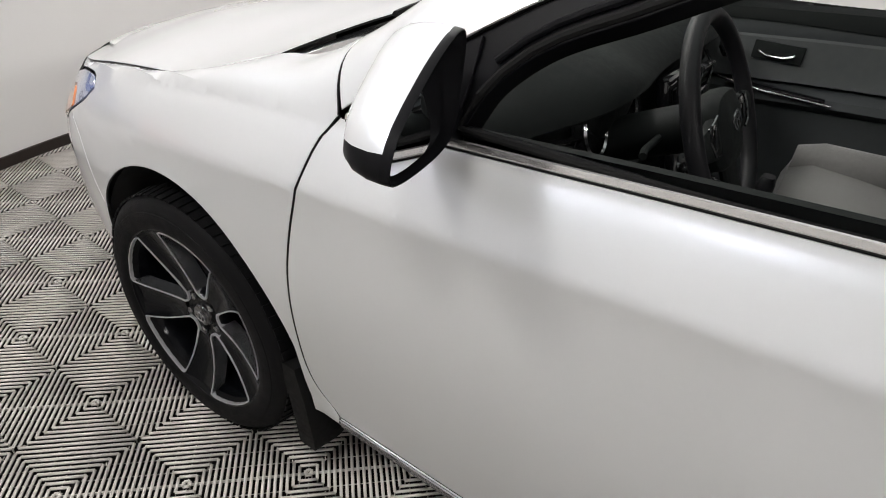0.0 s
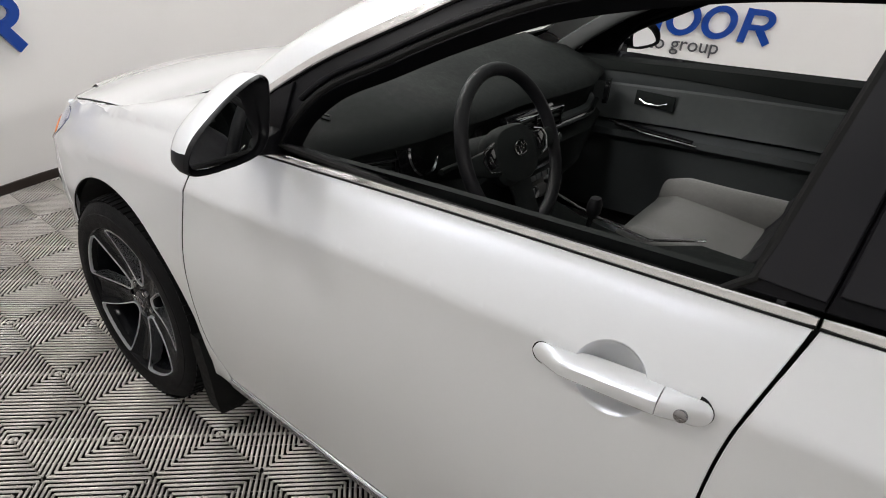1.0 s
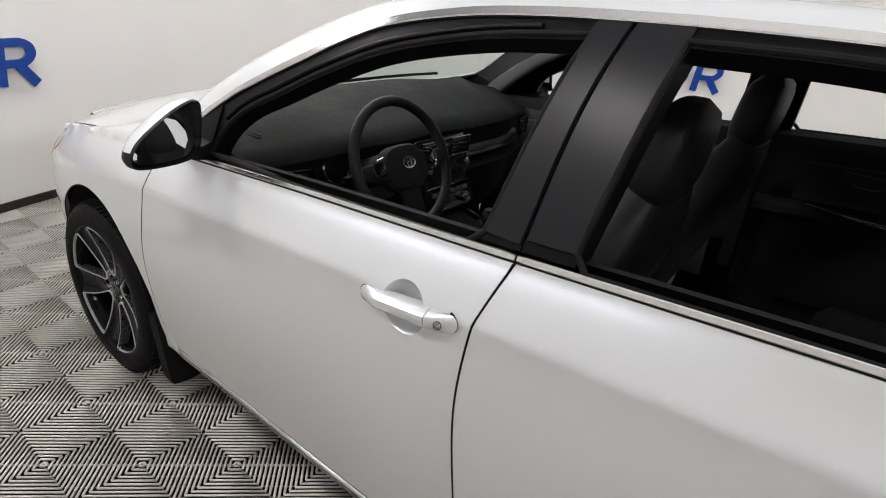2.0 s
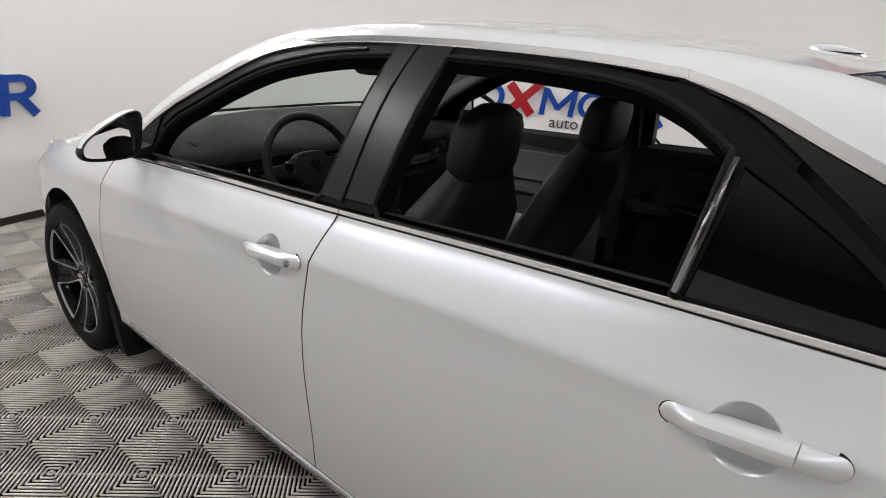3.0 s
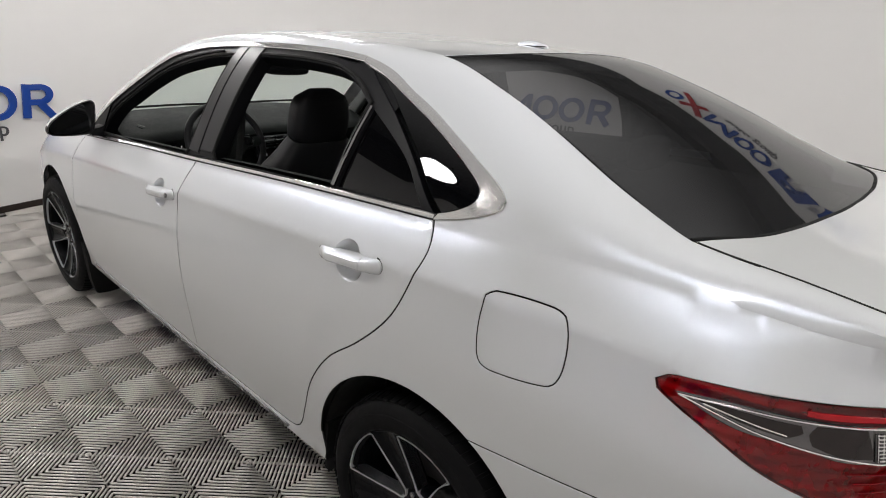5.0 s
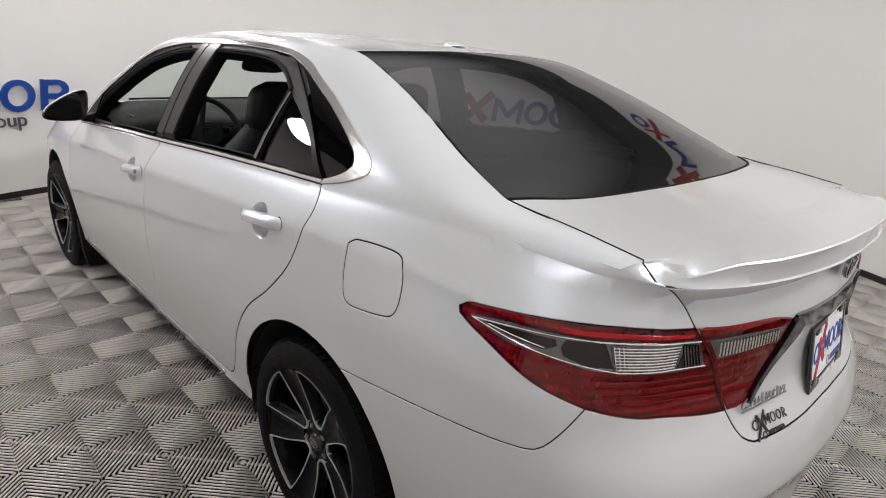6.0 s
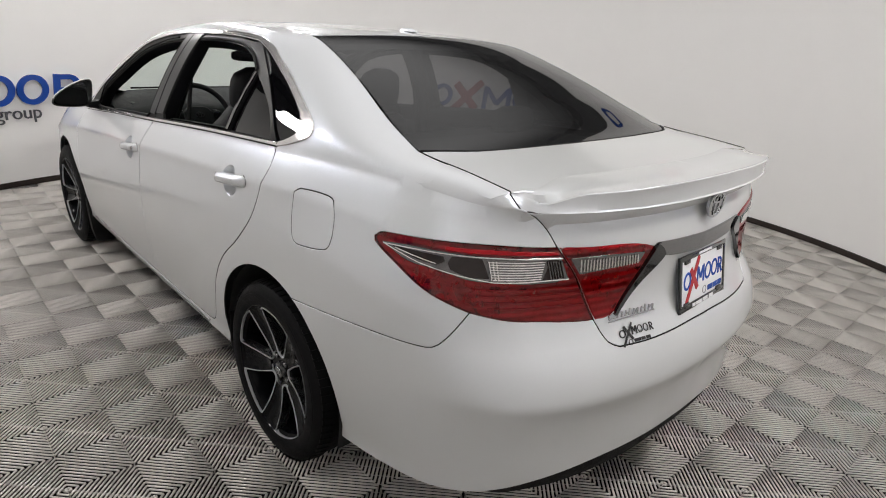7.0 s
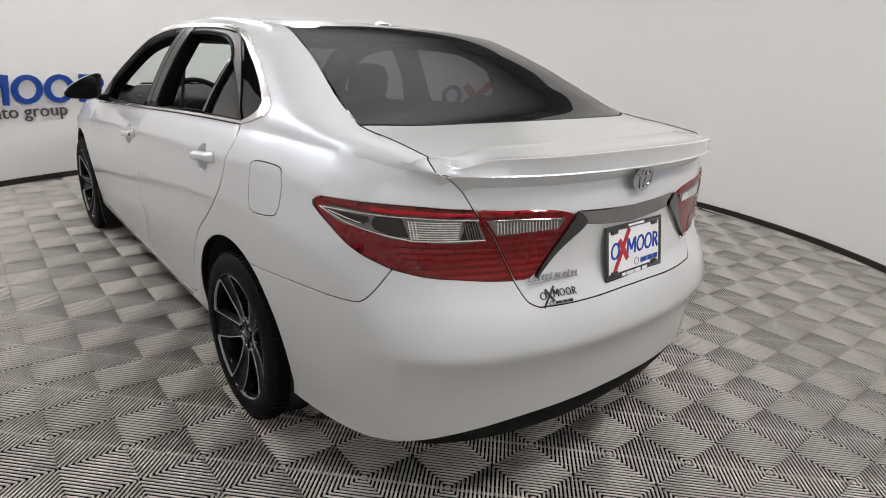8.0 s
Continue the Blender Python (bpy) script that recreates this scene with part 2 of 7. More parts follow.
def cylinder(r, depth, seg=32, r2=None, bevel=0.0):
    """Along z, centred."""
    bm = bmesh.new()
    bmesh.ops.create_cone(bm, cap_ends=True, segments=seg, radius1=r, radius2=r if r2 is None else r2, depth=depth)
    if bevel:
        bmesh.ops.bevel(bm, geom=[e for e in bm.edges if abs(e.verts[0].co.z - e.verts[1].co.z) < 1e-6], offset=bevel, segments=2, profile=0.5, affect="EDGES")
    return bm


def spun(profile, seg=64, closed=False):
    """Turns a profile of (radius, height) about z."""
    bm = bmesh.new()
    rings = []
    for i in range(seg):
        a = 2 * math.pi * i / seg
        rings.append([bm.verts.new((r * math.cos(a), r * math.sin(a), h)) for r, h in profile])
    n = len(profile)
    for i in range(seg):
        a, b = rings[i], rings[(i + 1) % seg]
        for j in range(n if closed else n - 1):
            k = (j + 1) % n
            bm.faces.new((a[j], b[j], b[k], a[k]))
    bmesh.ops.recalc_face_normals(bm, faces=bm.faces[:])
    return bm


def loft(rings, caps=True, loop=True):
    """Skin over rings of equal counts."""
    bm = bmesh.new()
    vs = [[bm.verts.new(p) for p in ring] for ring in rings]
    n = len(rings[0])
    for a, b in zip(vs, vs[1:]):
        for j in range(n if loop else n - 1):
            k = (j + 1) % n
            bm.faces.new((a[j], a[k], b[k], b[j]))
    if caps and loop:
        bm.faces.new(vs[0][::-1])
        bm.faces.new(vs[-1])
    bmesh.ops.recalc_face_normals(bm, faces=bm.faces[:])
    return bm


def ring(c, u, v, a, b, n=24, power=2.6):
    """A rounded ring about c in the plane of u and v."""
    out = []
    for i in range(n):
        t = 2 * math.pi * i / n
        k, s = math.cos(t), math.sin(t)
        p, q = a * math.copysign(abs(k) ** (2 / power), k), b * math.copysign(abs(s) ** (2 / power), s)
        out.append(Vector(c) + Vector(u) * p + Vector(v) * q)
    return out


def tube(points, r, n=10, closed=False):
    pts = [Vector(p) for p in points]
    rings = []
    m = len(pts)
    up = Vector((0, 0, 1))
    for i, p in enumerate(pts):
        d = (pts[(i + 1) % m] - pts[i - 1]) if closed else (pts[min(i + 1, m - 1)] - pts[max(i - 1, 0)])
        d.normalize()
        u = d.cross(up if abs(d.z) < 0.95 else Vector((1, 0, 0))).normalized()
        v = d.cross(u).normalized()
        rr = r[i] if isinstance(r, (list, tuple)) else r
        rings.append([p + u * math.cos(2 * math.pi * k / n) * rr + v * math.sin(2 * math.pi * k / n) * rr for k in range(n)])
    if closed:
        rings.append(rings[0])
    bm = loft(rings, caps=not closed)
    if closed:
        bmesh.ops.remove_doubles(bm, verts=bm.verts[:], dist=1e-5)
    return bm


def inside(p, poly):
    x, y = p
    c = False
    j = len(poly) - 1
    for i in range(len(poly)):
        xi, yi = poly[i]
        xj, yj = poly[j]
        if (yi > y) != (yj > y) and x < (xj - xi) * (y - yi) / (yj - yi) + xi:
            c = not c
        j = i
    return c


def shrunk(poly, d):
    """A closed outline moved inwards by d (outwards if d is minus)."""
    area = sum(a[0] * b[1] - b[0] * a[1] for a, b in zip(poly, poly[1:] + poly[:1]))
    sign = 1 if area > 0 else -1
    out = []
    n = len(poly)
    for i in range(n):
        a, b, c = poly[i - 1], poly[i], poly[(i + 1) % n]
        d1 = Vector((b[0] - a[0], b[1] - a[1]))
        d2 = Vector((c[0] - b[0], c[1] - b[1]))
        d1 = d1.normalized() if d1.length > 1e-9 else d2.normalized()
        d2 = d2.normalized() if d2.length > 1e-9 else d1
        n1, n2 = Vector((-d1.y, d1.x)), Vector((-d2.y, d2.x))
        m = (n1 + n2)
        m = m / max(0.35, m.length_squared / 2) if m.length > 1e-6 else n1
        out.append((b[0] + sign * m.x * d, b[1] + sign * m.y * d))
    return out


def outline(*runs, step=0.02):
    """A closed outline of smooth runs that meet in corners."""
    out = []
    for r in runs:
        c = catmull([tuple(p) for p in r], step)
        out += c if not out or math.dist(out[-1], c[0]) > 1e-4 else c[1:]
    if math.dist(out[0], out[-1]) < 1e-4:
        out.pop()
    return out


def panel(fn, outer, holes=(), step=0.035, gap=0.0026, lip=0.006, lift=0.0, flip=False, fine=(), chamfer=0.0012):
    """A skin over the surface fn inside an outline, with turned-in edges."""
    loops = [shrunk(list(outer), gap)] + [shrunk(list(h), -gap) for h in holes]
    verts, edges = [], []
    for lp in loops:
        k = len(verts)
        verts += [Vector(p) for p in lp]
        edges += [(k + i, k + (i + 1) % len(lp)) for i in range(len(lp))]
    xs, ys = [p[0] for p in loops[0]], [p[1] for p in loops[0]]
    near = {}
    for lp in loops:
        for p in lp:
            near.setdefault((int(p[0] // 0.05), int(p[1] // 0.05)), []).append(p)

    def clear(p, r):
        i, j = int(p[0] // 0.05), int(p[1] // 0.05)
        return all(math.dist(p, q) > r for a in (-1, 0, 1) for b in (-1, 0, 1) for q in near.get((i + a, j + b), ()))

    def grid(x0, x1, y0, y1, st, keep=None):
        nx, ny = max(1, int((x1 - x0) / st)), max(1, int((y1 - y0) / st))
        for i in range(nx + 1):
            for j in range(ny + 1):
                p = (x0 + (i + 0.37 * (j % 2)) * st, y0 + (j + 0.21) * st)
                if (keep is None or keep(p)) and inside(p, loops[0]) and not any(inside(p, h) for h in loops[1:]) and clear(p, 0.45 * st):
                    verts.append(Vector(p))

    grid(min(xs), max(xs), min(ys), max(ys), step, (lambda p: not any(a < p[0] < b and c < p[1] < d for a, b, c, d, _ in fine)) if fine else None)
    for a, b, c, d, st in fine:
        grid(a, b, c, d, st)
    vo, eo, fo, *_ = delaunay_2d_cdt(verts, edges, [], 0, 1e-7)
    bm = bmesh.new()
    e = 0.004

    def normal(p):
        n = (fn(p[0] + e, p[1]) - fn(p[0] - e, p[1])).cross(fn(p[0], p[1] + e) - fn(p[0], p[1] - e))
        n.normalize()
        return -n if flip else n

    bv = []
    for p in vo:
        q = fn(p[0], p[1])
        bv.append(bm.verts.new(q + normal(p) * lift if lift else q))
    for f in fo:
        c = (sum(vo[i][0] for i in f) / 3, sum(vo[i][1] for i in f) / 3)
        if inside(c, loops[0]) and not any(inside(c, h) for h in loops[1:]):
            try:
                face = bm.faces.new([bv[i] for i in (f[::-1] if flip else f)])
            except ValueError:
                pass
    bm.verts.index_update()
    lookup = {bv[i]: vo[i] for i in range(len(vo))}
    rim = [ed for ed in bm.edges if ed.is_boundary]
    ns = {}
    for ed in rim:
        for v in ed.verts:
            if v not in ns:
                ns[v] = normal(lookup[v])
    if lip:
        outs = {}
        for ed in rim:
            f = ed.link_faces[0]
            mid = f.calc_center_median()
            d = (ed.verts[1].co - ed.verts[0].co)
            n = ns[ed.verts[0]]
            o = d.cross(n).normalized()
            if o.dot((ed.verts[0].co + ed.verts[1].co) / 2 - mid) < 0:
                o = -o
            for v in ed.verts:
                outs[v] = outs.get(v, Vector((0, 0, 0))) + o
        mid_v, low_v = {}, {}
        for v, o in outs.items():
            o = o.normalized()
            mid_v[v] = bm.verts.new(v.co + o * chamfer - ns[v] * chamfer)
            low_v[v] = bm.verts.new(v.co + o * chamfer - ns[v] * lip)
        for ed in rim:
            a, b = ed.verts
            f = ed.link_faces[0]
            vs = list(f.verts)
            i = vs.index(a)
            if vs[(i + 1) % len(vs)] is b:
                a, b = b, a
            try:
                bm.faces.new((a, b, mid_v[b], mid_v[a]))
                # lower lip of a gapped panel carries the painted gap shade
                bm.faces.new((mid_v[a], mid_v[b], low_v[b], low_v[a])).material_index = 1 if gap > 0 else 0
            except ValueError:
                pass
    for v in [v for v in bm.verts if not v.link_faces]:
        bm.verts.remove(v)
    return bm


def mirrored(bm):
    bm.transform(Matrix.Diagonal((1, -1, 1, 1)))
    bmesh.ops.reverse_faces(bm, faces=bm.faces[:])
    return bm


def text_mesh(words, size, depth):
    """Letters as a mesh in the xy plane, its middle at the origin."""
    cu = bpy.data.curves.new("words", "FONT")
    cu.body, cu.size, cu.extrude, cu.align_x = words, size, depth, "CENTER"
    cu.resolution_u = 4
    ob = bpy.data.objects.new("words", cu)
    scene.collection.objects.link(ob)
    dg = bpy.context.evaluated_depsgraph_get()
    me = bpy.data.meshes.new_from_object(ob.evaluated_get(dg))
    bm = bmesh.new()
    bm.from_mesh(me)
    bpy.data.objects.remove(ob)
    bpy.data.curves.remove(cu)
    bpy.data.meshes.remove(me)
    return bm


# ---- the car's surfaces ----
def curve(x, pts):
    """Smooth, monotone-friendly curve through (x, value) pairs."""
    xs = [p[0] for p in pts]
    ys = [p[1] for p in pts]
    n = len(xs)
    if x <= xs[0]:
        return ys[0] + (x - xs[0]) * (ys[1] - ys[0]) / (xs[1] - xs[0])
    if x >= xs[-1]:
        return ys[-1] + (x - xs[-1]) * (ys[-1] - ys[-2]) / (xs[-1] - xs[-2])
    i = 0
    while x > xs[i + 1]:
        i += 1
    h = xs[i + 1] - xs[i]
    d = (ys[i + 1] - ys[i]) / h

    def slope(k):
        if k == 0:
            return (ys[1] - ys[0]) / (xs[1] - xs[0])
        if k == n - 1:
            return (ys[-1] - ys[-2]) / (xs[-1] - xs[-2])
        a = (ys[k] - ys[k - 1]) / (xs[k] - xs[k - 1])
        b = (ys[k + 1] - ys[k]) / (xs[k + 1] - xs[k])
        if a * b <= 0:
            return 0.0
        wa, wb = xs[k + 1] - xs[k], xs[k] - xs[k - 1]
        return (a * wa + b * wb) / (wa + wb) if abs(a) < 3 * abs(b) and abs(b) < 3 * abs(a) else 2 * a * b / (a + b)

    m0, m1 = slope(i), slope(i + 1)
    u = (x - xs[i]) / h
    return (ys[i] * (1 + 2 * u) * (1 - u) ** 2 + h * m0 * u * (1 - u) ** 2
            + ys[i + 1] * u * u * (3 - 2 * u) + h * m1 * u * u * (u - 1))


def smooth(a, b, x):
    u = min(1.0, max(0.0, (x - a) / (b - a)))
    return u * u * (3 - 2 * u)


def catmull(pts, step):
    """Even samples of an open curve through the points."""
    out = []
    n = len(pts)
    for i in range(n - 1):
        a, b = pts[i], pts[i + 1]
        p = pts[i - 1] if i else [2 * u - v for u, v in zip(a, b)]
        q = pts[i + 2] if i + 2 < n else [2 * v - u for u, v in zip(a, b)]
        length = sum((u - v) ** 2 for u, v in zip(a, b)) ** 0.5
        k = max(1, round(length / step))
        la = max(1e-6, sum((u - v) ** 2 for u, v in zip(a, p)) ** 0.5)
        lb = max(1e-6, sum((u - v) ** 2 for u, v in zip(q, b)) ** 0.5)
        ma = [((v - w) / (length + la)) * length for v, w in zip(b, p)]
        mb = [((w - v) / (length + lb)) * length for v, w in zip(a, q)]
        for j in range(k):
            u = j / k
            h0, h1, h2, h3 = (1 + 2 * u) * (1 - u) ** 2, u * (1 - u) ** 2, u * u * (3 - 2 * u), u * u * (u - 1)
            out.append(tuple(h0 * c + h1 * d + h2 * e + h3 * f for c, d, e, f in zip(a, ma, b, mb)))
    out.append(tuple(pts[-1][:2]) if len(pts[-1]) == 2 else tuple(pts[-1]))
    return out


# Half plan of the body at its widest, front to rear (left half turned to positive y).
PLAN = [(-0.985, 0.0), (-0.975, 0.25), (-0.93, 0.48), (-0.82, 0.67), (-0.62, 0.79), (-0.35, 0.865), (0.0, 0.897), (0.5, 0.905),
        (1.4, 0.908), (2.3, 0.906), (2.8, 0.902), (3.15, 0.888), (3.4, 0.856), (3.58, 0.80), (3.70, 0.70), (3.775, 0.56), (3.825, 0.38), (3.852, 0.2), (3.86, 0.0)]
PLAN_FINE = catmull(PLAN, 0.01)
PLAN_S = [0.0]
for _a, _b in zip(PLAN_FINE, PLAN_FINE[1:]):
    PLAN_S.append(PLAN_S[-1] + math.hypot(_b[0] - _a[0], _b[1] - _a[1]))
_zero = min(range(len(PLAN_FINE)), key=lambda i: abs(PLAN_FINE[i][0]))
_off = PLAN_S[_zero]
PLAN_S = [s - _off for s in PLAN_S]
S_FRONT, S_REAR = PLAN_S[0], PLAN_S[-1]
_PX, _PY, _PS = np.array([p[0] for p in PLAN_FINE]), np.array([p[1] for p in PLAN_FINE]), np.array(PLAN_S)


def plan(s):
    x, y = float(np.interp(s, _PS, _PX)), float(np.interp(s, _PS, _PY))
    e = 0.02
    dx = float(np.interp(s + e, _PS, _PX) - np.interp(s - e, _PS, _PX))
    dy = float(np.interp(s + e, _PS, _PY) - np.interp(s - e, _PS, _PY))
    k = math.hypot(dx, dy) or 1.0
    return x, y, -dy / k, dx / k


def s_of_x(x):
    return float(np.interp(x, _PX, _PS))


def s_of_y_rear(y):
    i = len(_PS) // 2
    return float(np.interp(-y, -_PY[i:], _PS[i:]))


# Height of the shoulder (belt) along the side.
BELT = [(-1.0, 0.66), (-0.8, 0.72), (-0.5, 0.80), (-0.2, 0.86), (0.1, 0.90), (0.45, 0.935), (0.7, 0.955), (1.0, 0.98), (1.6, 1.022), (2.1, 1.06),
        (2.75, 1.10), (3.0, 1.112), (3.3, 1.105), (3.6, 1.09), (3.9, 1.09), (5.2, 1.09)]
UNDER = [(-0.05, 0.098), (0.0, 0.0775), (0.011, 0.0735), (0.0155, 0.0705), (0.03, 0.060), (0.06, 0.041), (0.085, 0.0275), (0.101, 0.0194), (0.109, 0.0158), (0.114, 0.0150), (0.13, 0.0149), (0.16, 0.0135), (0.2, 0.0100), (0.3, 0.0020), (0.42, 0.0), (1.5, 0.0)]
LOWER = [(0.0, 0.16), (0.17, 0.115), (0.2, 0.092), (0.24, 0.060), (0.265, 0.036), (0.275, 0.031), (0.30, 0.032), (0.34, 0.026), (0.42, 0.015), (0.52, 0.005), (0.62, 0.0), (1.5, 0.0)]
REAR = [(0.0, 0.2), (0.22, 0.12), (0.28, 0.066), (0.34, 0.046), (0.40, 0.041), (0.46, 0.036), (0.52, 0.025), (0.570, 0.0065), (0.583, 0.001), (0.59, 0.0), (0.60, 0.0015), (0.64, 0.011), (0.70, 0.034), (0.745, 0.065), (0.78, 0.080),
        (0.86, 0.092), (0.93, 0.090), (0.985, 0.090), (1.02, 0.096), (1.045, 0.099), (1.062, 0.094), (1.078, 0.078), (1.09, 0.068), (1.3, 0.06)]
FRONT = [(0.0, 0.1), (0.25, 0.03), (0.4, 0.0), (0.55, 0.0), (0.66, 0.03), (0.75, 0.09), (0.9, 0.2)]


def wrap(s, z):
    """The body's lower skin: s runs along the plan, z is the height."""
    x, y, nx, ny = plan(s)
    h = curve(x, BELT) - z
    side = curve(max(h, -0.05), UNDER) + curve(z, LOWER)
    side += 0.035 * smooth(2.85, 3.3, x) * smooth(0.3, 0.0, h)
    rear = curve(z, REAR)
    front = curve(z, FRONT)
    w = smooth(3.42, 3.80, x + 0.5 * max(0, 0.7 - y) * (x > 3))
    f = smooth(-0.45, -0.9, x)
    d = side * (1 - w) * (1 - f) + rear * w + front * f * (1 - w)
    return Vector((x - nx * d, -(y - ny * d), z))


def belt_point(x, below=0.0):
    s = s_of_x(x)
    return wrap(s, curve(x, BELT) - below)


# Edge of the top surfaces (hood, windscreen, roof, rear window, deck): x -> y and z, and the centre line's z.
EDGE_Y = [(-0.9, 0.56), (-0.6, 0.68), (-0.39, 0.722), (-0.1, 0.728), (0.04, 0.69), (0.14, 0.665), (0.26, 0.672), (0.4, 0.685), (0.55, 0.662), (0.8, 0.616), (1.0, 0.586), (1.1, 0.575), (1.28, 0.562), (1.5, 0.553),
          (1.8, 0.545), (2.2, 0.537), (2.47, 0.53), (2.7, 0.562), (2.9, 0.60), (3.1, 0.64), (3.24, 0.66), (3.45, 0.664), (3.6, 0.668), (3.7, 0.672), (3.9, 0.67)]
EDGE_Z = [(-0.9, 0.71), (-0.6, 0.775), (-0.39, 0.822), (-0.1, 0.866), (0.04, 0.912), (0.14, 0.945), (0.26, 0.972), (0.4, 1.042), (0.55, 1.148), (0.8, 1.284), (1.0, 1.366), (1.1, 1.394), (1.28, 1.420), (1.5, 1.442),
          (1.8, 1.453), (2.2, 1.448), (2.47, 1.428), (2.7, 1.365), (2.9, 1.29), (3.1, 1.205), (3.24, 1.155), (3.45, 1.135), (3.6, 1.118), (3.7, 1.108), (3.9, 1.09)]
MID_Z = [(-1.0, 0.68), (-0.9, 0.76), (-0.6, 0.86), (-0.3, 0.915), (0.0, 0.955), (0.18, 0.985), (0.3, 1.045), (0.5, 1.160), (0.8, 1.310), (1.05, 1.415), (1.2, 1.447),
         (1.5, 1.468), (1.8, 1.474), (2.2, 1.468), (2.5, 1.452), (2.8, 1.375), (3.1, 1.265), (3.33, 1.178), (3.45, 1.160), (3.7, 1.138), (3.9, 1.12)]


def top(x, y):
    """Hood, windscreen, roof, rear window and deck, as a height over the plan."""
    e, ze, zc = max(0.2, curve(x, EDGE_Y)), curve(x, EDGE_Z), curve(x, MID_Z)
    u = min(1.3, abs(y) / e)
    return Vector((x, y, ze + (zc - ze) * (1 - u ** 2.2)))


def flank(x, v):
    """From the shoulder (v = 0) up to the edge of the top surfaces (v = 1)."""
    a = belt_point(x)
    ye, ze, zc = curve(x, EDGE_Y), curve(x, EDGE_Z), curve(x, MID_Z)
    b = Vector((x, -ye, ze))
    dy, dz = b.y - a.y, b.z - a.z
    k = math.hypot(dy, dz)
    below = belt_point(x, 0.012)
    t0 = Vector((0, a.y - below.y, a.z - below.z)).normalized() * k * 0.33
    sl = 2.2 * (zc - ze) / ye
    t1 = Vector((0, 1.0, sl)).normalized() * min(0.10, k * 0.4)
    p1, p2 = Vector((x, a.y, a.z)) + t0, b - t1
    w = 1 - v
    p = Vector((x, a.y, a.z)) * w ** 3 + p1 * 3 * w * w * v + p2 * 3 * w * v * v + b * v ** 3
    return Vector((x + (a.x - x) * w * w, p.y, p.z))


def flank_v(x, z):
    """The v at which flank(x, v) has the height z."""
    lo, hi = -0.1, 1.15
    for _ in range(22):
        m = (lo + hi) / 2
        if flank(x, m).z < z:
            lo = m
        else:
            hi = m
    return (lo + hi) / 2


def chord(x):
    a = belt_point(x)
    return math.hypot(a.y + curve(x, EDGE_Y), a.z - curve(x, EDGE_Z))




def skin(s, w):
    """One skin for the side: below the shoulder w is the height, above it the way up to the roof's edge."""
    if s > S_REAR:
        p = skin(2 * S_REAR - s, w)
        return Vector((p.x, -p.y, p.z))
    x = plan(s)[0]
    zb = curve(x, BELT)
    if w > zb and -0.9 < x < 3.42:
        return flank(x, (w - zb) / chord(x))
    return wrap(s, w)


def at(x, z):
    """(x, height) on the side, as the skin's own (s, w)."""
    zb = curve(x, BELT)
    if z > zb:
        return s_of_x(x), zb + flank_v(x, z) * chord(x)
    return s_of_x(x), z


def roof_edge(x, v=1.0):
    return s_of_x(x), curve(x, BELT) + v * chord(x)

# ---- the booth ----
def arc_wall(r0, r1, z0, z1, a0=0.0, a1=360.0, n=180):
    """An upright shell between two radii."""
    bm = bmesh.new()
    full = a1 - a0 >= 360
    rows = []
    for i in range(n if full else n + 1):
        a = radians(a0 + (a1 - a0) * i / n)
        c, s = math.cos(a), math.sin(a)
        rows.append([bm.verts.new((CX + r * c, CY + r * s, z)) for r, z in ((r0, z0), (r0, z1), (r1, z1), (r1, z0))])
    for i in range(n):
        a, b = rows[i], rows[(i + 1) % len(rows)]
        for j in range(4):
            k = (j + 1) % 4
            bm.faces.new((a[j], b[j], b[k], a[k]))
    bmesh.ops.recalc_face_normals(bm, faces=bm.faces[:])
    return bm


wall = part("wall_round", arc_wall(RADIUS, RADIUS + 0.15, -0.02, WALL_TOP), WALL)
tagged(wall, "smooth curved off-white wall of the round photo booth", "wall", kind="structure")
upper = part("wall_upper", arc_wall(RADIUS + 0.08, RADIUS + 0.15, WALL_TOP, HEIGHT), CEILING)
tagged(upper, "dark band above the curved white wall", "wall", kind="structure")
base = part("baseboard", arc_wall(RADIUS - 0.014, RADIUS - 0.001, 0.0, 0.048), BASE)
tagged(base, "low dark brown baseboard along the curved wall", "baseboard", kind="structure")
bm = cylinder(RADIUS + 0.15, 0.1, 96)
ceiling = part("ceiling", moved(bm, Matrix.Translation((CX, CY, HEIGHT + 0.05))), CEILING)
tagged(ceiling, "plain dark ceiling over the round booth", "ceiling", kind="structure")
bm = cylinder(RADIUS + 0.15, 0.1, 96)
floor = part("floor", moved(bm, Matrix.Translation((CX, CY, -0.0685))), BED_AND_SHADE)
tagged(floor, "grey ribbed plastic tile floor in a checker of diagonal ribs", "floor", kind="structure")


# unseen overhead panel, added to give the booth soft fill light
big = part("fill_light_panel", moved(spun([(0.0, -0.03), (PANEL_R - 0.01, -0.03), (PANEL_R, -0.025), (PANEL_R, 0.0)], 96), Matrix.Translation((CX, CY, HEIGHT))), FILL_PANEL)
tagged(big, "unseen luminous white fill panel added under the dark ceiling", "light")


def on_wall(angle, z, out=0.0):
    """A pose on the wall: x along it (to the reader's right), y up, z into the room."""
    a = radians(angle)
    c, s = math.cos(a), math.sin(a)
    r = RADIUS - out
    m = Matrix(((s, 0, -c), (-c, 0, -s), (0, 1, 0))).to_4x4()
    return Matrix.Translation((CX + r * c, CY + r * s, z)) @ m


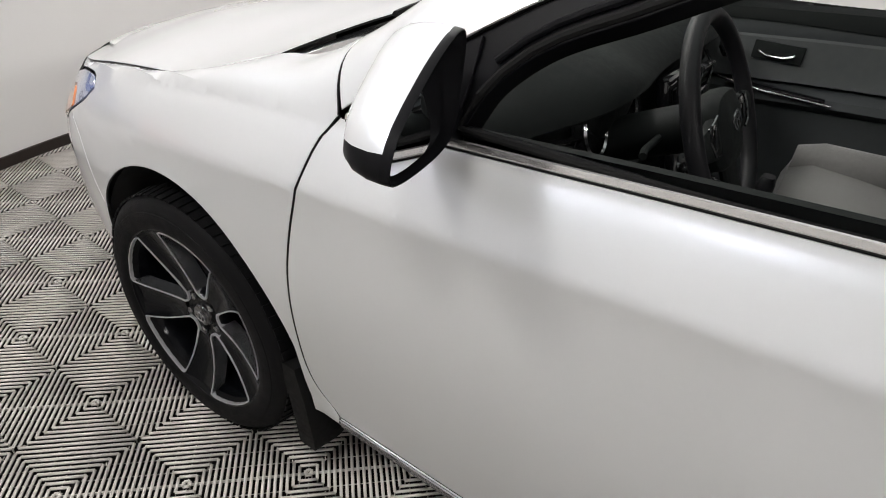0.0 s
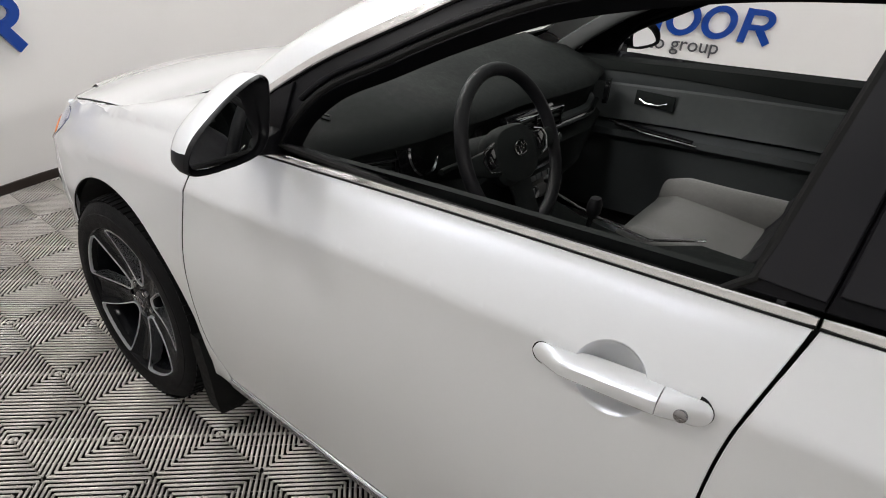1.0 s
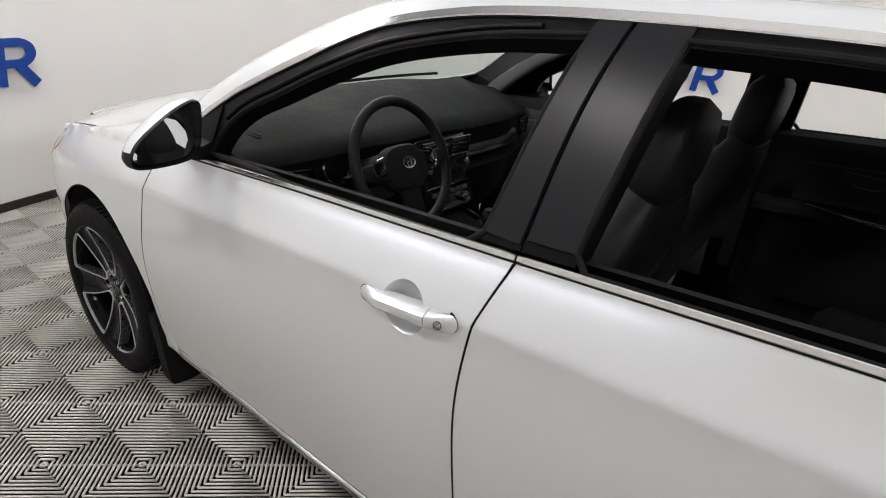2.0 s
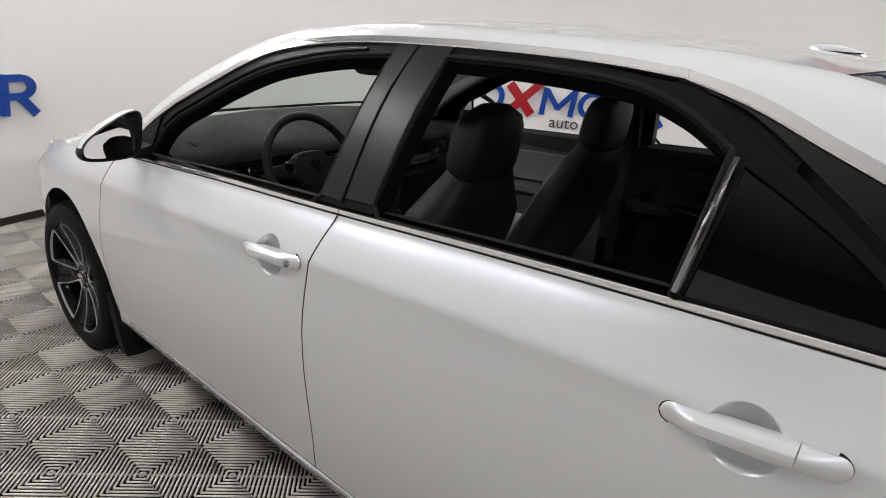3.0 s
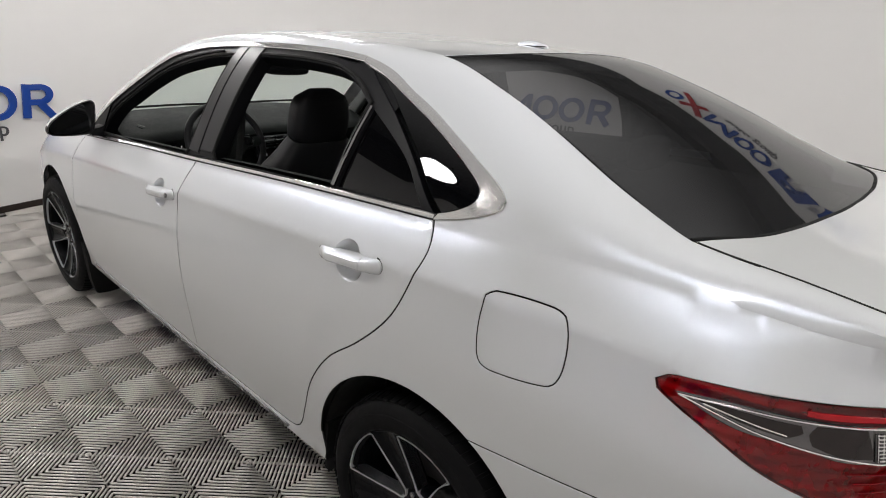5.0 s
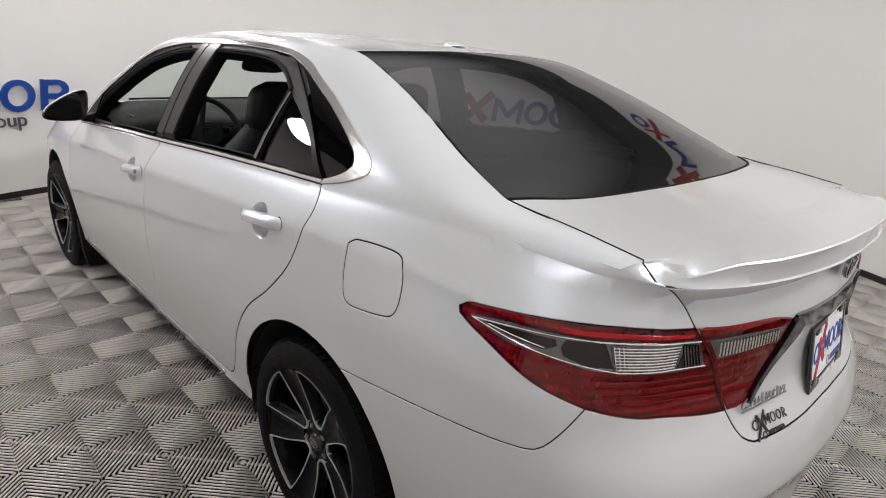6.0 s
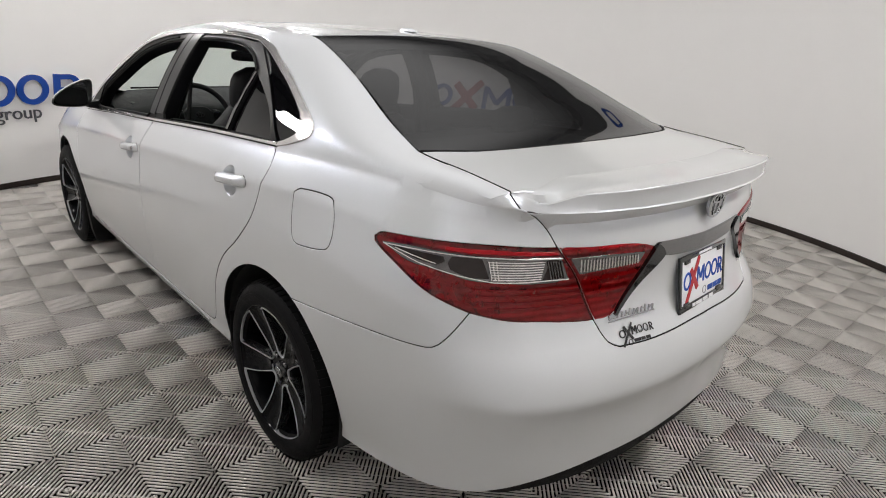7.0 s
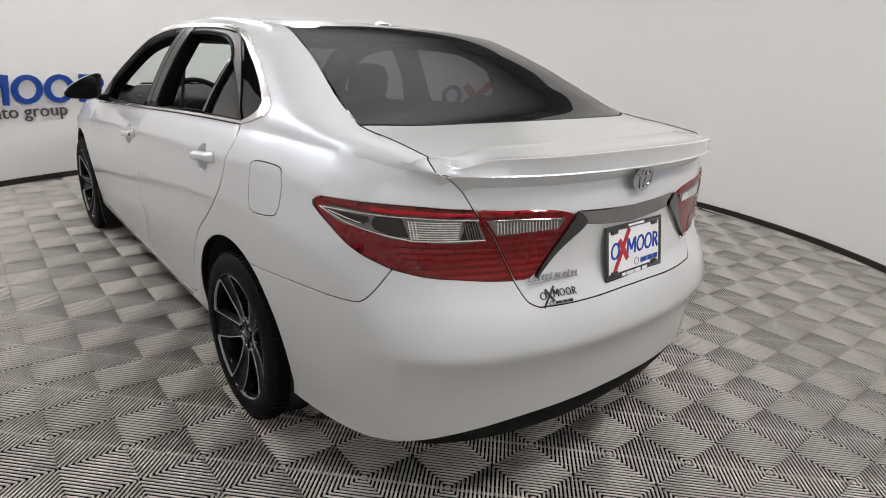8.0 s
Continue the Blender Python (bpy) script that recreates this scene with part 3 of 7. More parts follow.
def hung_lamp(angle, reach, height, strength):
    """A round flat lamp on a thin rod: dark housing, glowing diffuser."""
    x, y = CX + reach * math.cos(radians(angle)), CY + reach * math.sin(radians(angle))
    lamp = empty("hanging_lamp", x, y, height)
    aim = Vector((CX, CY, 0.6)) - Vector((x, y, height))
    m = Matrix.Translation((x, y, height)) @ (-aim).to_track_quat("Z", "Y").to_matrix().to_4x4()
    part("housing", moved(spun([(0.0, 0.05), (LAMP_R - 0.02, 0.05), (LAMP_R + 0.01, 0.035), (LAMP_R + 0.012, 0.0), (LAMP_R, -0.004), (LAMP_R, 0.004)], 48), m), RUBBER, lamp, "black lamp housing")
    part("diffuser", moved(cylinder(LAMP_R - 0.002, 0.008, 48), m @ Matrix.Translation((0, 0, 0.002))), glow("lamp_diffuser", LAMP_WARM, strength), lamp, "glowing white diffuser")
    part("rod", tube([m @ Vector((0, 0, 0.045)), m @ Vector((0, 0, 0.09)), (x, y, height + 0.16), (x, y, HEIGHT)], 0.012, 8), RUBBER, lamp)
    tagged(lamp, "round white lamp on a thin rod under the ceiling", "light", group="hanging lamps")
    return lamp


for lamp_spec in LAMPS:
    hung_lamp(*lamp_spec)
DEG = RADIUS * math.pi / 180  # metres of wall per degree


def bar(x0, y0, x1, y1, w, d):
    """A flat bar between two points of a sign."""
    k = Vector((x1 - x0, y1 - y0))
    n = Vector((-k.y, k.x)).normalized() * w / 2
    bm = bmesh.new()
    q = [(x0 + n.x, y0 + n.y), (x0 - n.x, y0 - n.y), (x1 - n.x, y1 - n.y), (x1 + n.x, y1 + n.y)]
    lo = [bm.verts.new((*p, 0)) for p in q]
    hi = [bm.verts.new((*p, d)) for p in q]
    bm.faces.new(hi)
    bm.faces.new(lo[::-1])
    for i in range(4):
        j = (i + 1) % 4
        bm.faces.new((lo[i], lo[j], hi[j], hi[i]))
    bmesh.ops.recalc_face_normals(bm, faces=bm.faces[:])
    return bm


def ring_shape(a, b, w, d, n=36, lean=0.1, a0=0.0, a1=360.0):
    """A flat oval ring, or a part of one."""
    bm = bmesh.new()
    rows = []
    full = a1 - a0 >= 360
    for i in range(n if full else n + 1):
        t = radians(a0 + (a1 - a0) * i / n)
        row = []
        for k, z in ((0, 0), (0, d), (w, d), (w, 0)):
            x, y = (a - k) * math.cos(t), (b - k * 0.85) * math.sin(t)
            row.append(bm.verts.new((x + lean * y, y, z)))
        rows.append(row)
    for i in range(n):
        p, q = rows[i], rows[(i + 1) % len(rows)]
        for j in range(4):
            k = (j + 1) % 4
            bm.faces.new((p[j], q[j], q[k], p[k]))
    bmesh.ops.recalc_face_normals(bm, faces=bm.faces[:])
    return bm


def bent(bm, a_mid, z0, out):
    """Lays a flat sign shape on the curved wall."""
    for v in bm.verts:
        m = on_wall(a_mid - v.co.x / DEG, z0 + v.co.y, out + v.co.z)
        v.co = m.translation
    return bm


def wall_sign(a_left, lift=0.0):
    """Raised shapes: blue rings and bars round a red cross, with a grey line of words below."""
    a0 = a_left
    sign = empty("wall_sign", *on_wall(a0 - 13.5, 0.8 + lift, 0).translation)
    h, z = 0.125, 0.815 + lift
    d = 0.018

    def put(name, bms, mat, dx):
        bmx = joined(*bms)
        back = bmx.copy()
        bent(bmx, a0 - dx, z, 0.022)
        for v in back.verts:
            v.co.x, v.co.y, v.co.z = v.co.x * 1.03 + 0.004, v.co.y * 1.04 - 0.006, v.co.z * 0.4
        bent(back, a0 - dx, z, 0.008)
        ob = part(name, bmx, mat, sign)
        part("backing", back, SIGN_BACK, ob)

    ob_w = 0.052
    put("blue_ring", [ring_shape(0.118, h, ob_w, d)], BLUE, 1.95)
    put("red_cross", [bar(-0.30, -0.30, 0.17, 0.17, 0.075, d), bar(-0.13, 0.135, 0.10, -0.135, 0.085, d + 0.003)], RED, 6.4)
    put("blue_block", [bar(-0.16, -h, -0.135, h, 0.05, d), bar(0.115, -h, 0.14, h, 0.05, d), bar(-0.125, h - 0.02, -0.01, -0.06, 0.05, d + 0.001), bar(-0.015, -0.06, 0.13, h - 0.02, 0.05, d + 0.002)], BLUE, 11.9)
    put("blue_ring", [ring_shape(0.130, h, ob_w, d)], BLUE, 16.6)
    put("blue_ring", [ring_shape(0.130, h, ob_w, d)], BLUE, 20.8)
    put("blue_block", [bar(-0.105, -h, -0.08, h, 0.055, d), moved(ring_shape(0.10, 0.078, 0.05, d + 0.001, a0=-92, a1=92), Matrix.Translation((0.005, 0.045, 0))), bar(-0.075, h - 0.024, 0.012, h - 0.024, 0.044, d + 0.002),
                       bar(-0.085, -0.01, 0.005, -0.01, 0.042, d + 0.002), bar(0.005, -0.02, 0.085, -h, 0.055, d + 0.002)], BLUE, 25.3)
    words = text_mesh("auto group", 0.155, 0.006)
    for v in words.verts:
        v.co.x, v.co.y = v.co.x * 1.02 + 0.0, v.co.y
    bent(words, a0 - 16.2, 0.575 + lift, 0.014)
    part("words", words, GREY_SIGN, sign, "dark grey raised words auto group")
    tagged(sign, "raised blue and red sign over grey words on curved wall", "sign", group="wall signs")


for a_left, lift in ((134.2, 0.0), (217.8, 0.0), (302.0, 0.0), (50.6, 0.0), (92.5, 1.72)):
    wall_sign(a_left, lift)

# ---- the car: body ----
car = empty("car", 1.44, 0.0, 0.0)
tagged(car, "pearl white sedan with open side windows on ribbed tile floor", "car")
REARMID = 2 * S_REAR


def xz(pts):
    return [at(x, z) for x, z in pts]


def arch(x, z0, r, a0, a1, n=24):
    return [(s_of_x(x + r * math.cos(radians(a0 + (a1 - a0) * i / n))), z0 + r * math.sin(radians(a0 + (a1 - a0) * i / n))) for i in range(n + 1)]


def flip_s(pts):
    return [(REARMID - s, z) for s, z in pts][::-1]


FDOOR_FRONT = [(0.462, 0.296), (0.40, 0.375), (0.378, 0.50), (0.372, 0.64), (0.38, 0.74), (0.40, 0.835), (0.415, 0.90), (0.44, 0.937)]
BGAP = [(1.575, 0.300), (1.583, 0.42), (1.575, 0.56), (1.56, 0.70), (1.558, 0.80), (1.566, 0.89), (1.583, 0.96), (1.600, 1.020)]
RDOOR_REAR = [(2.19, 0.303), (2.25, 0.312), (2.285, 0.345), (2.32, 0.42), (2.37, 0.54), (2.455, 0.655), (2.58, 0.755), (2.68, 0.855), (2.735, 0.955), (2.765, 1.04), (2.745, 1.098)]
CHROME_OUT = [(0.44, 0.945), (0.50, 0.995), (0.575, 1.062), (0.69, 1.142), (0.77, 1.187), (0.90, 1.254), (1.0, 1.306), (1.115, 1.352), (1.29, 1.388), (1.45, 1.405), (1.635, 1.415), (1.92, 1.421), (2.10, 1.419), (2.25, 1.410)]
CHROME_REAR = [(2.25, 1.410), (2.373, 1.384), (2.49, 1.343), (2.60, 1.305), (2.70, 1.265), (2.79, 1.228), (2.875, 1.192), (2.905, 1.170), (2.905, 1.155), (2.885, 1.142), (2.82, 1.118), (2.745, 1.1)]
FUEL = [[(2.945, 1.005), (2.965, 1.018), (3.08, 1.022), (3.115, 1.013), (3.128, 0.985), (3.133, 0.925), (3.125, 0.890), (3.105, 0.874), (2.985, 0.856), (2.955, 0.862), (2.942, 0.885), (2.937, 0.945), (2.945, 1.005)]]
LAMP_TOP = [(3.295, 0.963), (3.312, 0.975), (3.342, 0.980), (3.48, 0.991), (3.64, 0.996), (3.847, 0.990)]
LAMP_LOW = [(3.295, 0.963), (3.30, 0.950), (3.39, 0.910), (3.49, 0.866), (3.601, 0.829)]
LAMP_LOW2 = [(3.601, 0.829), (3.70, 0.810), (3.80, 0.800), (3.90, 0.791), (3.995, 0.785)]
LAMP_SPLIT = [(3.847, 0.990), (3.915, 0.912), (3.958, 0.846), (3.995, 0.785)]
BUMPER_TOP = [(2.935, 0.665), (3.08, 0.685), (3.28, 0.706), (3.46, 0.720), (3.515, 0.727), (3.545, 0.752), (3.601, 0.829)]
ARCH_R, ARCH_Z = 0.382, 0.322


def chrome_line(pts):
    return xz(pts)


def CREASE(x0, x1):
    """Finer patches along the crease under the shoulder."""
    out = []
    n = round((x1 - x0) / 0.1)
    for k in range(n):
        xa, xb = x0 + (x1 - x0) * k / n, x0 + (x1 - x0) * (k + 1) / n
        z = curve((xa + xb) / 2, BELT) - 0.11
        out.append((s_of_x(xa), s_of_x(xb), z - 0.024, z + 0.022, 0.011))
        out.append((s_of_x(xa), s_of_x(xb), z + 0.083, z + 0.105, 0.006))
    return out


# fender
fender = outline(arch(0.0, ARCH_Z, ARCH_R, 20, 152),
                 [(s_of_x(-0.337), 0.501), (-0.42, 0.62), (-0.482, 0.712)],
                 [(-0.482, 0.712), (-0.402, 0.755), (-0.362, 0.789)],
                 [(-0.362, 0.789), (-0.382, 0.806), (-0.43, 0.808), (-0.49, 0.799)],
                 [(-0.49, 0.799), roof_edge(-0.48)],
                 [roof_edge(x, 1.0) for x in (-0.48, -0.4, -0.25, -0.1, 0.04, 0.14, 0.26, 0.37)],
                 [roof_edge(0.37), roof_edge(0.40, 0.5), at(0.44, 0.937)],
                 [(s_of_x(x), z) for x, z in FDOOR_FRONT[::-1]],
                 [(s_of_x(0.462), 0.296), (s_of_x(0.455), 0.24), (s_of_x(0.43), 0.205)],
                 [(s_of_x(0.43), 0.205), (s_of_x(0.385), 0.27), (s_of_x(ARCH_R * math.cos(radians(20))), ARCH_Z + ARCH_R * math.sin(radians(20)))])
for side in (0, 1):
    b = panel(skin, fender, step=0.03, gap=0.0042, fine=CREASE(-0.1, 0.4))
    part("fender", mirrored(b) if side else b, PAINT, car)

# outer side: pillar, roof rail, rear quarter and sill in one pressing
quarter = outline([roof_edge(0.37), roof_edge(0.40, 0.5), at(0.44, 0.945)], chrome_line(CHROME_OUT), chrome_line(CHROME_REAR),
                  [(s_of_x(x), z) for x, z in RDOOR_REAR[::-1]],
                  [(s_of_x(2.19), 0.303), (s_of_x(1.575), 0.30), (s_of_x(1.0), 0.298), (s_of_x(0.462), 0.296)],
                  [(s_of_x(0.462), 0.296), (s_of_x(0.455), 0.24), (s_of_x(0.43), 0.205)],
                  [(s_of_x(0.43), 0.205), (s_of_x(1.2), 0.205), (s_of_x(2.30), 0.205)],
                  [(s_of_x(2.30), 0.205), (s_of_x(2.39), 0.26), (s_of_x(2.775 + ARCH_R * math.cos(radians(172))), ARCH_Z + ARCH_R * math.sin(radians(172)))],
                  arch(2.775, ARCH_Z, ARCH_R + 0.004, 172, 64),
                  [(s_of_x(2.775 + (ARCH_R + 0.004) * math.cos(radians(64))), ARCH_Z + (ARCH_R + 0.004) * math.sin(radians(64)))] + [(s, z) for s, z in BUMPER_TOP[1:]],
                  LAMP_LOW[::-1], LAMP_TOP,
                  [(3.847, 0.990), (3.81, 1.035), (3.765, 1.066), (3.72, 1.086)],
                  [(3.72, 1.086), (3.66, 1.0885), (3.56, 1.0895), (s_of_x(3.40), curve(3.40, BELT) - 0.0005)], [(s_of_x(3.40), curve(3.40, BELT) - 0.0005), roof_edge(3.395)], [roof_edge(3.395), roof_edge(3.3), roof_edge(3.24)],
                  [roof_edge(x) for x in (3.24, 3.1, 2.9, 2.7, 2.47, 2.2, 1.8, 1.5, 1.28, 1.1, 0.95, 0.8, 0.65, 0.55, 0.45, 0.37)])
fuel_line = outline([(s_of_x(x), z) for x, z in FUEL[0]], step=0.01)
for side in (0, 1):
    b = panel(skin, quarter, holes=[fuel_line] if not side else [], step=0.03, fine=CREASE(2.7, 3.3))
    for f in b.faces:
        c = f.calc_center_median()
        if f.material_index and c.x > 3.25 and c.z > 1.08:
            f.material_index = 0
    part("body_side", mirrored(b) if side else b, PAINT, car)
part("fuel_door", panel(skin, fuel_line, step=0.02, gap=0.0025), PAINT, car, "rounded square fuel door")

# doors
front_door = outline([(s_of_x(x), z) for x, z in FDOOR_FRONT], [at(0.44, 0.937)] + [at(x, curve(x, BELT) - 0.0005) for x in (0.6, 0.8, 1.0, 1.3, 1.45, 1.600)], [(s_of_x(x), z) for x, z in BGAP[::-1]], [(s_of_x(1.575), 0.30), (s_of_x(1.0), 0.298), (s_of_x(0.462), 0.296)])
rear_door = outline([(s_of_x(x), z) for x, z in BGAP], [at(x, curve(x, BELT) - 0.0005) for x in (1.600, 1.75, 1.9, 2.2, 2.5, 2.745)], [(s_of_x(x), z) for x, z in RDOOR_REAR[::-1]], [(s_of_x(2.19), 0.303), (s_of_x(1.9), 0.301), (s_of_x(1.575), 0.30)])
F_OPEN = [[(0.668, 0.985), (0.69, 1.035), (0.75, 1.094), (0.855, 1.150), (0.975, 1.215), (1.125, 1.283), (1.26, 1.322), (1.40, 1.350), (1.565, 1.368)],
          [(1.565, 1.368), (1.537, 1.20), (1.512, 1.029)], [(1.512, 1.029), (1.25, 1.012), (1.0, 0.996), (0.668, 0.985)]]
R_OPEN = [[(1.742, 1.378), (1.95, 1.383), (2.12, 1.378), (2.20, 1.368)], [(2.20, 1.368), (2.28, 1.342), (2.362, 1.300)],
          [(2.362, 1.300), (2.36, 1.20), (2.355, 1.090)], [(2.355, 1.090), (2.06, 1.073), (1.702, 1.047)], [(1.702, 1.047), (1.722, 1.21), (1.742, 1.378)]]
R_PANE = [[(2.395, 1.288), (2.388, 1.19), (2.380, 1.098)], [(2.380, 1.098), (2.52, 1.106), (2.69, 1.114)], [(2.69, 1.114), (2.60, 1.19), (2.49, 1.247), (2.395, 1.288)]]
DOOR_REAR_TOP = [(2.245, 1.409), (2.36, 1.352), (2.50, 1.275), (2.62, 1.197), (2.70, 1.135), (2.742, 1.098)]
chrome_in = [(x + 0.0045, z - 0.0145) for x, z in CHROME_OUT[1:-1]]
front_frame = outline([(x, z) for x, z in xz([(0.455, 0.958), (0.7, 0.972), (1.0, 0.996), (1.3, 1.017), (1.600, 1.038)])], xz([(1.600, 1.038), (1.616, 1.255), (1.639, 1.404)]), xz([(1.639, 1.404)] + [p for p in chrome_in[::-1] if p[0] < 1.6 and p[0] > 0.48]), xz([(0.474, 0.978), (0.455, 0.958)]))
rear_frame = outline(xz([(1.600, 1.038), (1.9, 1.060), (2.2, 1.081), (2.5, 1.098), (2.735, 1.112)]), xz([(2.735, 1.112)] + DOOR_REAR_TOP[-2::-1]), xz([(2.245, 1.409), (2.235, 1.395), (2.10, 1.405), (1.92, 1.408), (1.639, 1.404)]), xz([(1.639, 1.404), (1.616, 1.255), (1.600, 1.038)]))
f_open = outline(*[xz(r) for r in F_OPEN])
r_open = outline(*[xz(r) for r in R_OPEN])
r_pane = outline(*[xz(r) for r in R_PANE])
Q_GLASS = [[(2.275, 1.391), (2.375, 1.362), (2.49, 1.320), (2.60, 1.281), (2.70, 1.240), (2.785, 1.200), (2.825, 1.178)], [(2.825, 1.178), (2.836, 1.165), (2.825, 1.150), (2.79, 1.135), (2.758, 1.122)],
           [(2.758, 1.122), (2.705, 1.155), (2.625, 1.217), (2.505, 1.292), (2.365, 1.368), (2.275, 1.391)]]
q_glass = outline(*[xz(r) for r in Q_GLASS])
belt_lo = lambda a, b: [at(x, curve(x, BELT) - 0.001) for x in np.linspace(a, b, 8)]
belt_hi = lambda a, b, h: [at(x, curve(x, BELT) + h) for x in np.linspace(b, a, 8)]


def strip(surface, low, high, lift=0.0):
    return panel(surface, outline(low, [low[-1], high[0]], high, [high[-1], low[0]], step=0.015), step=0.02, gap=0.0, lip=0.012, lift=lift, chamfer=0.002)


def door_skin(lower, cup, fine):
    """A door's outer skin with a tight hole for the handle cup."""
    return panel(skin, lower, holes=[shrunk(cup, 0.0034)], step=0.028, gap=0.0034, fine=fine)


def handle_line(x0, x1, z0, z1, half, grow):
    """Outline of the handle's footprint on the door: a long bar with round ends."""
    out = []
    n = 14
    for end, (x, z, h, sg) in enumerate(((x0 + half, z0, half, -1), (x1 - half - grow, z1, half + grow, 1))):
        for k in range(n + 1):
            a = radians(90 + 180 * k / n) if end == 0 else radians(-90 + 180 * k / n)
            out.append((s_of_x(x + h * math.cos(a)), z + h * math.sin(a)))
    return out


def door_handle(x0, x1, z0, z1):
    """A broad flat pull with round ends, flush at its ends and bowed out over the cup; then its fixed end piece."""
    n = 30
    rings = []
    for i in range(n + 1):
        u = i / n
        x = x0 + (x1 - x0) * (0.5 - 0.5 * math.cos(math.pi * u))
        v = (x - x0) / (x1 - x0)
        z = z0 + (z1 - z0) * v
        h = 0.0165 + 0.0025 * v
        d = min(x - x0, x1 - x)
        h *= max(0.10, math.sqrt(max(0.0, 1 - (1 - min(1.0, d / 0.017)) ** 2)))
        bow = 0.004 + 0.021 * smooth(0.0, 0.24, v) * smooth(1.06, 0.70, v)
        under = 0.004 + 0.011 * smooth(0.20, 0.34, v) * smooth(0.82, 0.70, v)
        y = lambda zz: wrap(s_of_x(x), zz).y
        low, top_ = z - h, z + h
        prof = [(low, 0.004 - under), (low - 0.0005, bow * 0.45), (low + 0.18 * h, bow * 0.8), (low + 0.45 * h, bow * 0.96), (z + 0.10 * h, bow), (z + 0.42 * h, bow * 0.97), (z + 0.58 * h, bow * 0.86), (z + 0.88 * h, bow * 0.55), (top_, bow * 0.32), (top_ - 0.001, 0.004 - under), (z, 0.006 - under)]
        rings.append([Vector((x, y(z) + (y(zz) - y(z)) * 0.5 - out, zz)) for zz, out in prof])
    split = next(i for i in range(n + 1) if rings[i][0].x > x0 + 0.745 * (x1 - x0))
    first, last = rings[:split], rings[split:]
    first.append([p.lerp(q, 0.86) for p, q in zip(rings[split - 1], rings[split])])
    return loft(first), loft(last)


for side in (0, 1):
    put = mirrored if side else (lambda b: b)
    for name, lower, frame_line, opens, (hx0, hx1, hz0, hz1), (hx, hz), key in (("front_door", front_door, front_frame, [f_open], (1.300, 1.541, 0.868, 0.894), (1.413, 0.876), True), ("rear_door", rear_door, rear_frame, [r_open, r_pane], (2.406, 2.648, 0.944, 0.970), (2.523, 0.950), False)):
        cup = [(s_of_x(hx) + 0.0545 * math.cos(2 * math.pi * i / 40), hz + 0.053 * math.sin(2 * math.pi * i / 40)) for i in range(40)]
        door = part(name, put(door_skin(lower, cup, CREASE(0.4, 1.6) if key else CREASE(1.6, 2.7))), PAINT, car)
        rows = []
        for k, dep in ((1.0, 0.0), (0.985, 0.0004), (0.955, 0.0022), (0.91, 0.0055), (0.84, 0.0115), (0.74, 0.018), (0.58, 0.024), (0.3, 0.028), (0.002, 0.029)):
            rows.append([skin(s_of_x(hx) + 0.0545 * k * math.cos(2 * math.pi * i / 40), hz + 0.053 * k * math.sin(2 * math.pi * i / 40)) + Vector((0, dep, 0)) for i in range(40)])
        cb = loft(rows, caps=False)
        if sum(f.normal.y for f in cb.faces) > 0:
            bmesh.ops.reverse_faces(cb, faces=cb.faces[:])
        part("handle_cup", put(cb), PAINT, door)
        seat_line = handle_line(hx0 - 0.0022, hx1 + 0.0006, hz0 - 0.0005, hz1 - 0.0008, 0.0180, 0.0022)
        for a_, b_ in ((hx0 - 0.01, hx - 0.060), (hx + 0.058, hx1 + 0.01)):
            piece = [p for p in seat_line if s_of_x(a_) <= p[0] <= s_of_x(b_)]
            part("handle_seal", put(panel(skin, outline(piece + [piece[0]], step=0.004), step=0.01, gap=0.0, lip=0.001, lift=0.0008, chamfer=0.0003)), RUBBER, door, "thin black handle seal")
        part("window_frame", put(panel(skin, frame_line, holes=opens, step=0.03, gap=0.0018, lip=0.045, lift=-0.004)), TRIM_BLACK, door, "satin black window frame")
        for op in opens[:1]:
            ring_pts = [skin(*p) + Vector((0, 0.004, 0)) for p in shrunk(op, -0.008)[::2]]
            part("window_seal", put(tube(ring_pts, 0.0065, 8, True)), RUBBER, door, "ridged black window seal")
            if not key:
                continue
            way = shrunk(op, -0.024)[::2]
            low_k = min(range(len(way)), key=lambda k: way[k][1] - curve(plan(way[k][0])[0], BELT))
            x0_, x1_ = (0.0, 1.49) if name == "front_door" else (1.77, 2.33)
            way = [p for p in way[low_k:] + way[:low_k] if p[1] - curve(plan(p[0])[0], BELT) > 0.10 and x0_ < plan(p[0])[0] < x1_]
            part("frame_ridge", put(tube([skin(*p) + Vector((0, 0.001, 0)) for p in way], 0.0055, 8)), TRIM_BLACK, door)
        pull, end = door_handle(hx0, hx1, hz0, hz1)
        part("door_handle", put(pull), PAINT, door)
        part("handle_end", put(end), PAINT, door)
        if key:
            kx, kz = hx1 - 0.032, hz1 - 0.005
            ky = wrap(s_of_x(kx), kz).y - 0.0175
            part("lock", put(moved(cylinder(0.0085, 0.006, 20, bevel=0.0015), Matrix.Translation((kx, ky, kz)) @ Matrix.Rotation(radians(78), 4, "X"))), DARK_CHROME, door, "round key lock")
    for a_, b_ in ((0.455, 1.597), (1.603, 2.742)):
        part("belt_seal", put(strip(skin, belt_lo(a_, b_), belt_hi(a_, b_, 0.003), 0.0022)), RUBBER, car, "thin black strip under the chrome")
    belt_up = lambda a, b: [at(x, curve(x, BELT) + 0.0022) for x in np.linspace(a, b, 8)]
    lo, hi = belt_up(0.455, 1.597), belt_hi(0.455, 1.597, 0.0095)
    part("belt_moulding", put(strip(skin, lo, hi, 0.004)), BRIGHT_SATIN, car, "chrome strip under the front window")
